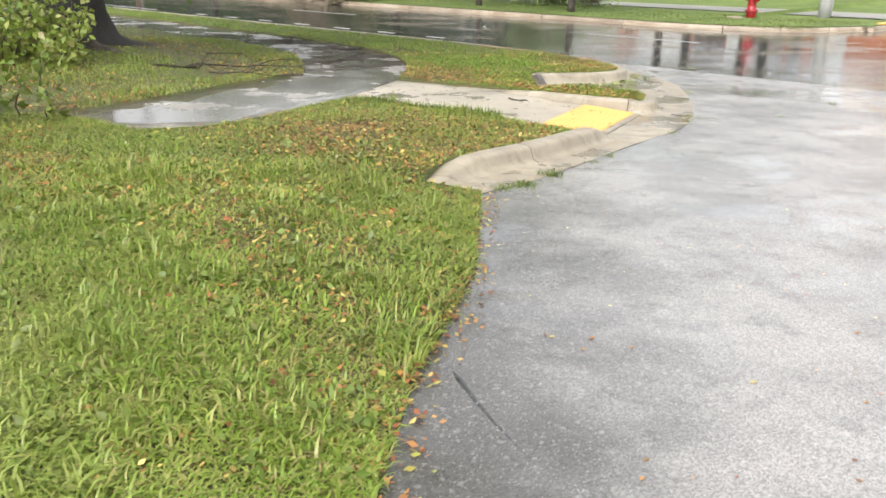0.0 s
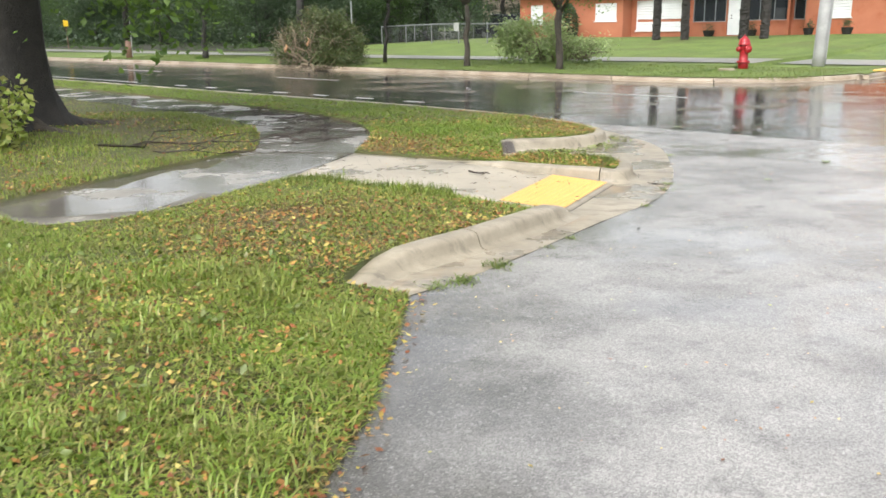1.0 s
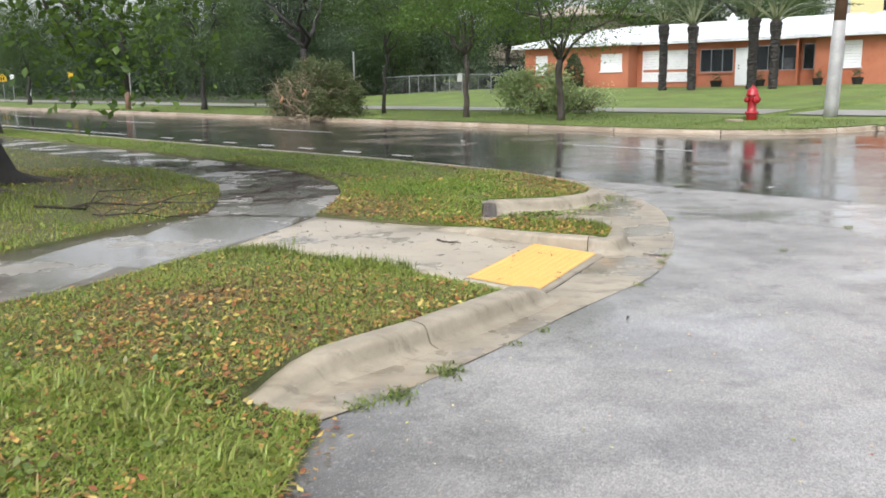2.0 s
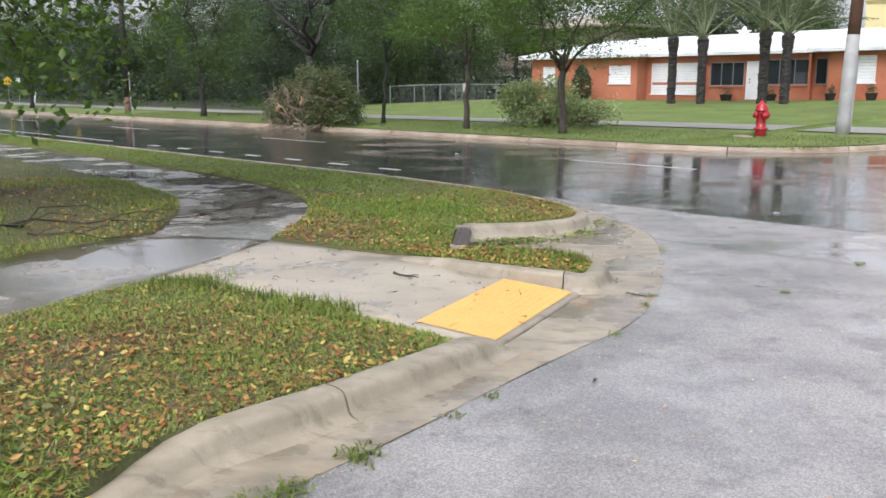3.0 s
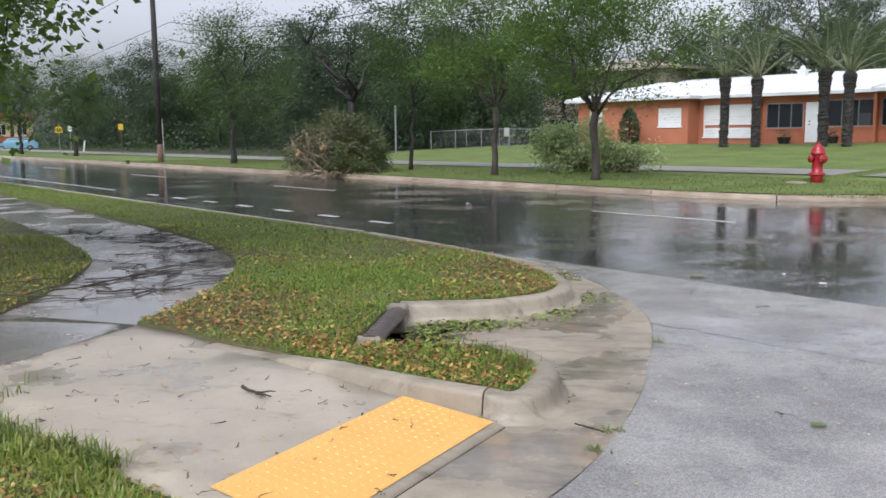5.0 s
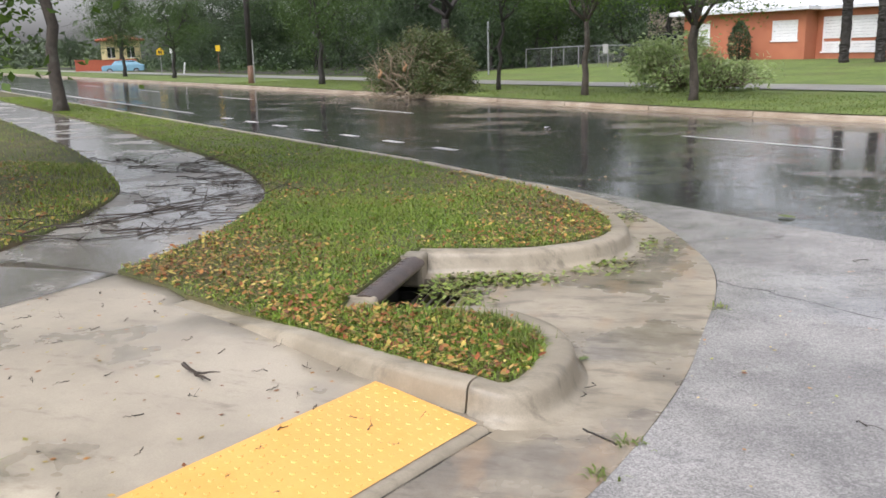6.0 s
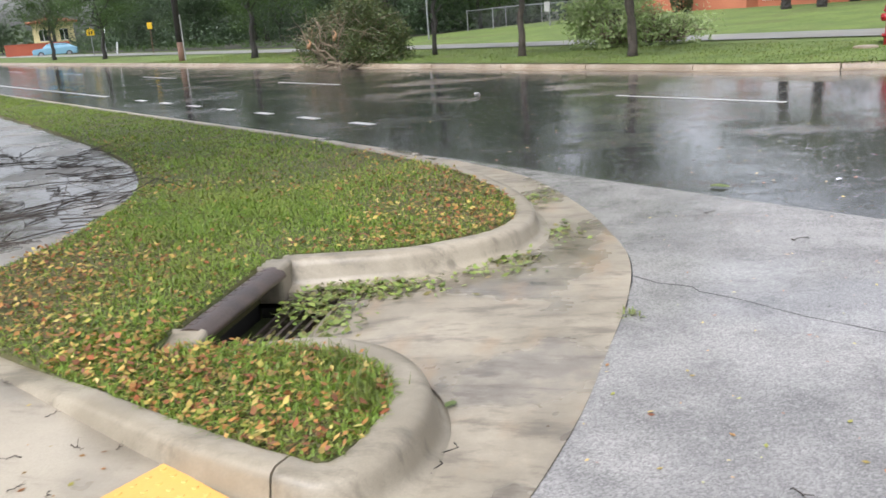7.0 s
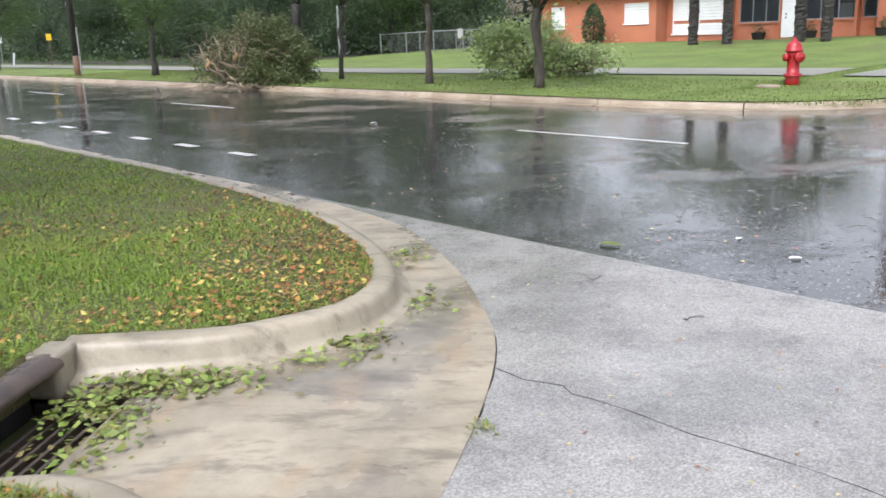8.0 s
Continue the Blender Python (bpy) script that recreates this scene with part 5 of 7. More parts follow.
def car(place, turn, paint_mat, label, tall=1.45):
    c = thing("parked_car", Matrix.Translation(place) @ Matrix.Rotation(radians(turn), 4, "Z"), label, "car", "parked cars")
    side_pts = [(-2.2, 0.35), (-2.25, 0.75), (-2.1, 0.92), (-1.2, 0.98), (-0.75, tall - 0.05), (-0.4, tall), (1.0, tall), (1.35, tall - 0.1), (1.95, 1.0), (2.2, 0.92), (2.25, 0.5), (2.15, 0.32)]
    bm = bmesh.new()
    rings = []
    for y, k in ((-0.86, 0.96), (-0.80, 1.0), (0.80, 1.0), (0.86, 0.96)):
        rings.append([bm.verts.new((x, y * (0.84 if z > 1.05 else 1.0), 0.3 + (z - 0.3) * k)) for x, z in side_pts])
    for a, b in zip(rings, rings[1:]):
        for i in range(len(a)):
            k = (i + 1) % len(a)
            bm.faces.new((a[i], a[k], b[k], b[i]))
    bm.faces.new(rings[0])
    bm.faces.new(list(reversed(rings[-1])))
    part("body", bm, paint_mat, c)
    for y in (-0.745, 0.745):
        bm = bmesh.new()
        box(bm, -0.7, 1.3, min(y, y * 1.015), max(y, y * 1.015), 1.02, tall - 0.1)
        part("side_window", bm, GLASS, c)
    for x0, x1, nm in ((-1.2, -0.75, "windscreen"), (1.38, 1.92, "rear_window")):
        bm = bmesh.new()
        za, zb = (1.0, tall - 0.06) if x0 < 0 else (tall - 0.12, 1.02)
        v = [bm.verts.new(p) for p in ((x0 - 0.02, -0.66, za + 0.03), (x0 - 0.02, 0.66, za + 0.03), (x1 - 0.02, 0.62, zb + 0.03), (x1 - 0.02, -0.62, zb + 0.03))]
        bm.faces.new(v)
        bmesh.ops.solidify(bm, geom=bm.faces[:], thickness=0.01)
        part(nm, bm, GLASS, c)
    for x in (-1.4, 1.4):
        for y in (-0.78, 0.78):
            w = Matrix.Translation((x, y, 0.32)) @ Matrix.Rotation(radians(90), 4, "X")
            bm = bmesh.new()
            lathe(bm, [(0.2, -0.1), (0.31, -0.1), (0.33, -0.07), (0.33, 0.07), (0.31, 0.1), (0.2, 0.1)], 20, w)
            wh = part("wheel", bm, RUBBER, c)
            bm = bmesh.new()
            lathe(bm, [(0.2, -0.11), (0.2, 0.11)], 14, w)
            under(part("rim", bm, STEEL, c), wh)
    for y in (-0.6, 0.6):
        bm = bmesh.new()
        box(bm, -2.26, -2.18, y - 0.16, y + 0.16, 0.68, 0.8, 0.02)
        part("headlight", bm, WHITE, c)


car(sq(-68.0, 48.5, 0.2), STREET + 25, CAR_WHITE, "white parked car glimpsed behind dark trees")
car(sq(-42.5, 52.0, 0.55), STREET + 5, CAR_DARK, "dark parked car behind the chain-link fence", 1.75)
car((-57.0, 93.5, -0.1), 30, CAR_BLUE, "pale blue car parked far down the road")

# ---- trees ----


def leaf_cards(centres, size, rng, droop=0.0, aspect=0.5):
    """A folded four-cornered leaf at each centre."""
    n = len(centres)
    d = rng.normal(0, 1, (n, 3))
    d[:, 2] = d[:, 2] * 0.6 - droop
    d /= np.linalg.norm(d, axis=1)[:, None]
    o = rng.normal(0, 1, (n, 3))
    o -= d * np.sum(o * d, 1)[:, None]
    o /= np.linalg.norm(o, axis=1)[:, None]
    up = np.cross(d, o)
    ln = size * rng.uniform(0.6, 1.4, (n, 1))
    a = centres
    v = np.stack([a, a + d * ln * 0.5 + o * ln * aspect * 0.5 + up * ln * 0.1, a + d * ln, a + d * ln * 0.5 - o * ln * aspect * 0.5 + up * ln * 0.1], 1).reshape(-1, 3)
    i = np.arange(n)[:, None] * 4
    f = np.concatenate([np.concatenate([i, i + 1, i + 2], 1), np.concatenate([i, i + 2, i + 3], 1)])
    return v, f


def make_tree(seed, height, fork, crown_r, radius, clumps, leaves, leaf, leaf_mat, bark, label, category="tree", lean=0.0, flat=0.55, spread=0.34, droop=0.3, name="tree", stems=1, base_crown=None):
    """A tapered trunk, limbs that reach into the crown, and leaves in loose clumps round the limbs' ends."""
    rng = np.random.default_rng(seed)
    t = thing(name, Matrix.Identity(4), label, category)
    trunk, limbs = Tubes(), Tubes()
    base_crown = fork if base_crown is None else base_crown
    tops = []
    for k in range(stems):
        top = np.array([lean * fork + rng.normal(0, 0.12), rng.normal(0, 0.12), fork * rng.uniform(0.9, 1.1)])
        pts = limb((rng.normal(0, radius * 0.7 if stems > 1 else 0), rng.normal(0, radius * 0.5 if stems > 1 else 0), -0.15), top, rng, 0.0, 6, 0.022)
        rad = [radius * f for f in (1.35, 1.02, 0.92, 0.86, 0.8, 0.76, 0.72)]
        trunk.add(pts, rad, 10)
        tops.append(top)
    trunk.make("trunk", bark, t)
    mid = (base_crown + height) / 2
    half = (height - base_crown) / 2
    cs = []
    while len(cs) < clumps:
        p = rng.uniform(-1, 1, 3)
        r = np.linalg.norm(p)
        if r > 1 or r < 0.35:
            continue
        q = np.array([p[0] * crown_r, p[1] * crown_r, mid + p[2] * half])
        q[:2] *= 1.0 - 0.25 * max(0, p[2])
        q += rng.normal(0, 0.12 * crown_r, 3) * (1, 1, 0.5)
        cs.append(q)
    main = []
    for k in range(max(4, clumps // 9)):
        c = cs[k]
        top = tops[k % len(tops)]
        end = top + (c - top) * 0.75
        pts = limb(top, end, rng, 0.10)
        limbs.add(pts, [radius * f for f in (0.6, 0.45, 0.36, 0.28, 0.2, 0.12)], 6)
        main += pts[2:]
    for c in cs:
        j = min(main, key=lambda m_: np.linalg.norm(m_ - c))
        limbs.add(limb(j, c, rng, 0.06, 3), [radius * 0.16, radius * 0.12, radius * 0.08, radius * 0.03], 4)
    limbs.make("limbwork", bark, t)
    pos = []
    for c in cs:
        n = int(leaves * rng.uniform(0.55, 1.3))
        pos.append(c + rng.normal(0, 1, (n, 3)) * crown_r * spread * (0.6, 0.6, 0.6 * flat) * rng.uniform(0.6, 1.1))
    v, f = leaf_cards(np.concatenate(pos), leaf, rng, droop)
    under(fast_mesh("crown", v, f, leaf_mat), t)
    return t


def put(ob, x, y, z, turn=0.0, size=1.0, label=""):
    c = copy_thing(ob, Matrix.Translation((x, y, z)) @ Matrix.Rotation(radians(turn), 4, "Z"))
    c.scale = (size, size, size * (0.94 + 0.12 * ((turn * 7.3) % 1)))
    if label:
        c["label"] = label
    return c


# street trees on the far verge
def far_z(x, y):
    return float(lawn_far(np.array(U.x * x + U.y * y), np.array(N.x * x + N.y * y)))


STREET_LABEL = "slim street tree with a light green crown on the verge"
tree_c = make_tree(11, 6.9, 1.75, 2.75, 0.10, 66, 480, 0.085, LEAF_STREET, BARK, STREET_LABEL, stems=2, flat=0.5, base_crown=2.2)
tree_c.matrix_basis = Matrix.Translation((3.24, 30.36, far_z(3.24, 30.36)))
tree_c["group"] = "street trees"
tree_b = make_tree(12, 6.6, 2.3, 2.3, 0.11, 54, 380, 0.085, LEAF_STREET, BARK, STREET_LABEL, flat=0.55, base_crown=2.4)
tree_b.matrix_basis = Matrix.Translation((0.16, 33.43, far_z(0.16, 33.43)))
tree_b["group"] = "street trees"
tree_a = make_tree(13, 6.8, 2.2, 2.2, 0.08, 46, 330, 0.085, LEAF_MID, BARK_DARK, "slender young street tree with a sparse green crown", flat=0.55, base_crown=2.3)
tree_a.matrix_basis = Matrix.Translation((-3.3, 37.6, 0.14))
tree_a["group"] = "street trees"
tree_0 = make_tree(14, 7.2, 2.0, 2.6, 0.14, 60, 380, 0.09, LEAF_MID, BARK_DARK, STREET_LABEL, flat=0.7, base_crown=1.9)
tree_0.matrix_basis = Matrix.Translation((-13.3, 45.43, 0.14))
tree_0["group"] = "street trees"
far_trees = [(-31.0, 61.5, 40, 1.0), (-40.0, 69.0, 200, 1.05)]
for x, y, a, k in far_trees:
    put(tree_0, x, y, 0.14, a, k)

# the woods behind: four kinds, repeated
kinds = [
    make_tree(21, 14.0, 5.0, 4.6, 0.30, 62, 300, 0.21, LEAF_WOOD, BARK_DARK, "tall dark broadleaf tree in the woods", flat=0.7, base_crown=2.5),
    make_tree(22, 11.0, 3.5, 4.2, 0.24, 54, 300, 0.20, LEAF_MID, BARK_DARK, "dense dark tree at the wood's edge", flat=0.8, base_crown=1.0),
    make_tree(23, 16.0, 6.5, 5.0, 0.34, 50, 260, 0.21, LEAF_GREY, BARK_DARK, "tall ragged tree with storm-torn grey-green crown", flat=0.55, base_crown=5.0),
    make_tree(24, 8.0, 1.6, 3.4, 0.18, 50, 280, 0.17, LEAF_WOOD, BARK_DARK, "low spreading tree in the woods", flat=0.9, base_crown=0.3),
]
torn = make_tree(25, 11.5, 3.8, 5.2, 0.36, 34, 170, 0.19, LEAF_WOOD, BARK_DARK, "storm-stripped tree with dark twisting bare limbs", flat=0.5, base_crown=5.0, spread=0.22)
torn.matrix_basis = Matrix.Translation(sq(-53.0, 41.2, 0.12))
rng = np.random.default_rng(77)
lay = [(-47, 44.5, 1), (-50.5, 49, 0), (-54, 44, 3), (-57, 48, 1), (-60.5, 43.5, 0), (-63, 50, 2), (-66.5, 45.5, 1), (-70, 42, 3), (-73, 48, 0), (-77, 43, 1), (-81, 46, 2), (-86, 41, 0), (-91, 44, 1), (-97, 39, 3), (-103, 43, 0), (-45.5, 55, 0), (-49, 62, 2), (-56, 58, 0), (-64, 60, 2), (-72, 58, 0), (-84, 56, 2), (-96, 54, 0), (-110, 50, 1), (-122, 46, 0), (-135, 40, 2), (-150, 36, 0), (-43.5, 66, 1), (-31, 64, 2), (-35.5, 65, 1), (-40, 64, 1), (-48, 41.5, 3), (-58, 41, 3), (-84, 40.5, 3), (-36, 68, 2), (-30, 70, 2), (-9, 70, 0), (-34, 76, 2), (-12, 76, 1), (-190, 14, 2), (-200, 6, 1), (-150, 10, 0), (-135, 4, 1), (-120, -1, 2), (-44, 49, 3), (-42.5, 60, 3), (-52, 53, 1), (-61, 55, 1), (-69, 53, 0), (-78, 52, 1), (-89, 49, 1), (-101, 48, 1), (-116, 44, 1), (-27, 63, 1)]
used = set()
for i, (s, q, k) in enumerate(lay):
    x, y = sq(s, q)[:2]
    z = float(lawn_far(np.array(s), np.array(q))) - 0.05
    turn, size = (i * 67) % 360, (0.68 + 0.22 * ((i * 0.618) % 1)) * (0.92 if q > 64.5 else 0.48 if s < -140 else 0.95)
    if k in used:
        put(kinds[k], x, y, z, turn, size)
    else:
        used.add(k)
        kinds[k].matrix_basis = Matrix.Translation((x, y, z)) @ Matrix.Rotation(radians(turn), 4, "Z") @ Matrix.Diagonal((size, size, size, 1))
# undergrowth in the woods
pos = []
for i in range(190):
    s, q = rng.uniform(-135, -45), rng.uniform(39.5, 58)
    if -76 < s < -62 and q < 44:
        q += 6
    c = np.array(sq(s, q, 0.2))
    r = rng.uniform(0.6, 1.5)
    pos.append(c + np.abs(rng.normal(0, 1, (260, 3))) * (0, 0, r * 0.9) + rng.normal(0, 1, (260, 3)) * (r, r, 0.05))
v, f = leaf_cards(np.concatenate(pos), 0.26, rng, 0.1)
tagged(fast_mesh("undergrowth", v, f, LEAF_WOOD), "dark tangled undergrowth filling the wood's edge", "undergrowth", kind="stuff")
pos = []
for i in range(60):
    s, q = rng.uniform(-110, -46), rng.uniform(33.0, 41.5)
    c = np.array(sq(s, q, 0.14))
    r = rng.uniform(0.2, 0.55)
    pos.append(c + np.abs(rng.normal(0, 1, (70, 3))) * (0, 0, r * 0.7) + rng.normal(0, 1, (70, 3)) * (r, r, 0.03))
v, f = leaf_cards(np.concatenate(pos), 0.15, rng, 0.1)
tagged(fast_mesh("low_weeds", v, f, LEAF_MID), "patches of low weeds before the woods", "weeds", kind="stuff")
# far belt of woods round the horizon
pos = []
for i in range(520):
    a = rng.uniform(-1.9, 1.35)
    d = rng.uniform(190, 330)
    c = np.array((d * math.sin(a), d * math.cos(a), rng.uniform(0.5, 11.0 if a > -0.58 else 4.0)))
    pos.append(c + rng.normal(0, 1, (130, 3)) * (5.0, 5.0, 2.0))
v, f = leaf_cards(np.concatenate(pos), 1.5, rng, 0.1)
tagged(fast_mesh("far_woods", v, f, LEAF_GREY), "far belt of grey-green woods", "woods", kind="stuff")

# big roadside tree by the footpath
def old_tree():
    rng = np.random.default_rng(31)
    t = thing("old_tree", Matrix.Translation((-6.15, 13.75, 0.18)), "old broad-trunked tree with flared roots beside the footpath", "tree")
    tr = Tubes()
    sides = 22
    for z, r in ((-0.25, 1.05), (0.05, 0.86), (0.25, 0.68), (0.6, 0.57), (1.2, 0.52), (2.0, 0.51), (2.8, 0.55), (3.4, 0.62)):
        for k in range(sides):
            w = 2 * math.pi * k / sides
            lob = 1 + (0.16 * math.exp(-max(z, 0) * 1.6) + 0.05) * math.sin(5 * w + 0.8 * z) + 0.04 * math.sin(11 * w + 1.7 * z)
            tr.v.append((r * lob * math.cos(w) + 0.05 * z, r * lob * math.sin(w) - 0.03 * z, z))
    for i in range(7):
        for k in range(sides):
            n = (k + 1) % sides
            tr.f.append((i * sides + k, i * sides + n, (i + 1) * sides + n, (i + 1) * sides + k))
    tr.f.append(tuple(7 * sides + k for k in range(sides)))
    tr.make("trunk", BARK_DARK, t)
    for k in range(6):
        w = k * 1.05 + 0.3
        root = Tubes()
        root.add([(0.5 * math.cos(w), 0.5 * math.sin(w), 0.12), (0.95 * math.cos(w + 0.1), 0.95 * math.sin(w + 0.1), 0.03), (1.5 * math.cos(w + 0.25), 1.5 * math.sin(w + 0.25), -0.05), (1.9 * math.cos(w + 0.3), 1.9 * math.sin(w + 0.3), -0.12)], [0.2, 0.12, 0.08, 0.04], 8)
        root.make("root", BARK, t)
    limbs = Tubes()
    tips = []
    for k in range(11):
        w = k * 0.62 + 0.2
        reach = rng.uniform(3.2, 5.2)
        end = (reach * math.cos(w), reach * math.sin(w), rng.uniform(4.0, 8.0))
        pts = limb((0.15, -0.1, 3.1), end, rng, 0.14, 6)
        limbs.add(pts, [0.26, 0.21, 0.17, 0.14, 0.11, 0.08, 0.04], 8)
        tips += pts[2:]
    for end in ((6.2, 0.4, 6.6), (6.9, 1.2, 7.4), (5.8, -0.4, 8.4), (7.0, -0.6, 8.2)):
        pts = limb((0.15, -0.1, 3.1), end, rng, 0.16, 8)
        limbs.add(pts, [0.24, 0.20, 0.17, 0.15, 0.13, 0.11, 0.08, 0.06, 0.03], 8)
        tips += pts[3:]
    hang = [(2.4, -0.9, 2.1), (2.0, 0.2, 2.3), (2.7, 0.5, 2.4), (1.6, -1.4, 2.6), (3.0, -0.3, 2.7), (0.9, -2.2, 2.5), (-0.2, -2.6, 2.4), (-0.7, -1.2, 1.6), (-0.9, -1.3, 0.9), (2.3, 1.6, 2.9), (2.1, -0.5, 1.75), (1.2, -0.9, 3.0), (2.9, 0.9, 3.2), (0.3, -1.6, 3.1), (2.6, -0.2, 1.5), (1.9, -0.6, 2.6), (2.2, 0.0, 3.3), (2.6, -0.7, 3.6), (1.7, 0.6, 3.5), (3.2, 0.3, 3.9)]
    cs = [p + rng.normal(0, 0.6, 3) for p in tips for _ in range(2)] + [np.array(h) for h in hang]
    for h in hang:
        j = min(tips, key=lambda m_: np.linalg.norm(m_ - np.array(h)))
        limbs.add(limb(j, h, rng, 0.1, 4), [0.05, 0.04, 0.03, 0.02, 0.01], 5)
    limbs.make("limbwork", BARK, t)
    pos = [c + rng.normal(0, 1, (170, 3)) * (0.42, 0.42, 0.3) for c in cs]
    v, f = leaf_cards(np.concatenate(pos), 0.12, rng, 0.5, 0.55)
    under(fast_mesh("crown", v, f, LEAF_STREET), t)
    suck = Tubes()
    pos = []
    for k in range(60):
        w, rr = rng.uniform(-2.7, -1.05), rng.uniform(0.8, 2.4)
        b = np.array((rr * math.cos(w), rr * math.sin(w), -0.08))
        e = b + (rng.normal(0, 0.2), rng.normal(0, 0.2), rng.uniform(0.35, 0.95))
        suck.add(limb(b, e, rng, 0.0, 3), [0.012, 0.01, 0.007, 0.004], 4)
        for q in np.linspace(0.25, 1, 6):
            pos.append(b + (e - b) * q + rng.normal(0, 0.09, (9, 3)))
    suck.make("sucker_growth", TWIG, t)
    v, f = leaf_cards(np.concatenate(pos), 0.11, rng, 0.2, 0.62)
    under(fast_mesh("sucker_leaves", v, f, BLADES), t, "bright young leaves of the suckers")


old_tree()
# low saplings in the grass left of the path's end
sap = thing("sapling_clump", Matrix.Translation((-3.9, 7.6, 0.1)), "clump of bright low saplings in the grass", "sapling")
rng = np.random.default_rng(41)
st = Tubes()
pos = []
for k in range(26):
    b = np.array((rng.normal(-0.5, 0.55), rng.normal(0.0, 0.7), -0.05))
    e = b + (rng.normal(0, 0.12), rng.normal(0, 0.12), rng.uniform(0.25, 0.75))
    st.add(limb(b, e, rng, 0.0, 3), [0.008, 0.007, 0.005, 0.003], 4)
    for q in np.linspace(0.4, 1, 5):
        pos.append(b + (e - b) * q + rng.normal(0, 0.06, (6, 3)))
st.make("stems", TWIG, sap)
v, f = leaf_cards(np.concatenate(pos), 0.10, rng, 0.2, 0.6)
under(fast_mesh("leaves", v, f, BLADES_FAR), sap)

# curved tree standing between footpath and road
ct = thing("curved_tree", Matrix.Translation((-13.66, 27.55, 0.13)), "leaning bare-trunked tree between footpath and road", "tree")
tr = Tubes()
tr.add([(0, 0, -0.15), (0.0, 0, 0.25), (-0.06, 0, 0.9), (-0.12, 0.05, 1.7), (-0.02, 0.1, 2.3), (-0.16, 0.1, 2.9), (-0.45, 0.1, 3.6), (-0.6, 0.1, 4.4)], [0.27, 0.19, 0.165, 0.15, 0.155, 0.14, 0.12, 0.09], 12)
tr.make("trunk", BARK, ct)
rng = np.random.default_rng(51)
lb = Tubes()
pos = []
for k in range(9):
    w = k * 0.9
    e = (-0.7 + 2.6 * math.cos(w), 2.6 * math.sin(w), rng.uniform(4.0, 6.4))
    pts = limb((-0.5, 0.1, 3.8), e, rng, 0.12, 5)
    lb.add(pts, [0.08, 0.07, 0.055, 0.04, 0.03, 0.015], 6)
    for p in pts[2:]:
        for _ in range(3):
            pos.append(p + rng.normal(0, 0.5, 3) + rng.normal(0, 1, (80, 3)) * (0.35, 0.35, 0.25))
for h in ((-1.5, -1.2, 2.2), (-1.9, -0.9, 1.6), (-1.7, -1.5, 2.9), (-2.1, -1.5, 2.4), (-1.4, -1.6, 1.2), (-2.3, -1.0, 3.2), (-2.0, -2.0, 0.9)):
    lb.add(limb((-0.5, 0.1, 3.8), h, rng, 0.2, 4), [0.04, 0.03, 0.025, 0.015, 0.008], 5)
    pos.append(np.array(h) + rng.normal(0, 1, (150, 3)) * (0.4, 0.4, 0.4))
lb.make("limbwork", BARK, ct)
v, f = leaf_cards(np.concatenate(pos), 0.14, rng, 0.4)
under(fast_mesh("crown", v, f, LEAF_STREET), ct)


def palm(seed, trunk_h, label):
    rng = np.random.default_rng(seed)
    t = thing("palm_tree", Matrix.Identity(4), label, "palm tree", "palms before the bungalow")
    bm = bmesh.new()
    prof, z, k = [(0.30, -0.3)], -0.1, 0
    while z < trunk_h:
        r = 0.205 + 0.08 * max(0, (z - trunk_h + 0.9)) / 0.9
        prof += [(r, z), (r * rng.uniform(1.03, 1.10), z + 0.06)]
        z += rng.uniform(0.07, 0.16)
    prof.append((0.12, trunk_h + 0.2))
    lathe(bm, prof, 14)
    for vv in bm.verts:
        vv.co.x += rng.normal(0, 0.02)
        vv.co.y += rng.normal(0, 0.02)
    part("trunk", bm, BARK_DARK, t, "rough dark trunk ringed with old leaf bases")
    for k in range(17):
        w = k * 2.399
        up = rng.uniform(0.5, 1.42)
        ln = rng.uniform(3.6, 4.9)
        rach, pts = Tubes(), []
        d0 = np.array((math.cos(w) * math.cos(up), math.sin(w) * math.cos(up), math.sin(up)))
        for q in np.linspace(0, 1, 9):
            p = np.array((0, 0, trunk_h)) + d0 * ln * q + np.array((0.55, 0.1, -1.0)) * 0.95 * (q ** 2.2) * ln * 0.36
            pts.append(p)
        rach.add(pts, [0.05, 0.042, 0.036, 0.03, 0.024, 0.02, 0.015, 0.01, 0.005], 5)
        fr = rach.make("frond", RACHIS, t)
        v, f = [], []
        pts = np.array(pts)
        for q in np.linspace(0.24, 0.99, 34):
            p = np.array([np.interp(q, np.linspace(0, 1, 9), pts[:, c]) for c in range(3)])
            q2 = min(q + 0.05, 1)
            d = np.array([np.interp(q2, np.linspace(0, 1, 9), pts[:, c]) for c in range(3)]) - p if q < 0.96 else pts[-1] - pts[-2]
            d = d / (np.linalg.norm(d) + 1e-9)
            sd = np.cross(d, (0, 0, 1))
            sd /= np.linalg.norm(sd) + 1e-9
            for sg in (1, -1):
                ll = 0.62 * math.sin(math.pi * min(1, q * 0.9 + 0.1)) ** 0.6 * rng.uniform(0.8, 1.1)
                tip = p + (sd * sg * 0.62 + d * 0.75 + np.array((0.14, 0, rng.uniform(-0.55, 0.0)))) * ll
                wd = d * 0.013
                n = len(v)
                v += [p - wd, p + wd, (p + tip) / 2 + wd * 1.4 + (0, 0, 0.03), tip, (p + tip) / 2 - wd * 1.4 + (0, 0, 0.03)]
                f.append((n, n + 1, n + 2, n + 3, n + 4))
        under(mesh_ob("leaflet_fringe", v, f, FROND), t).parent = fr
    return t


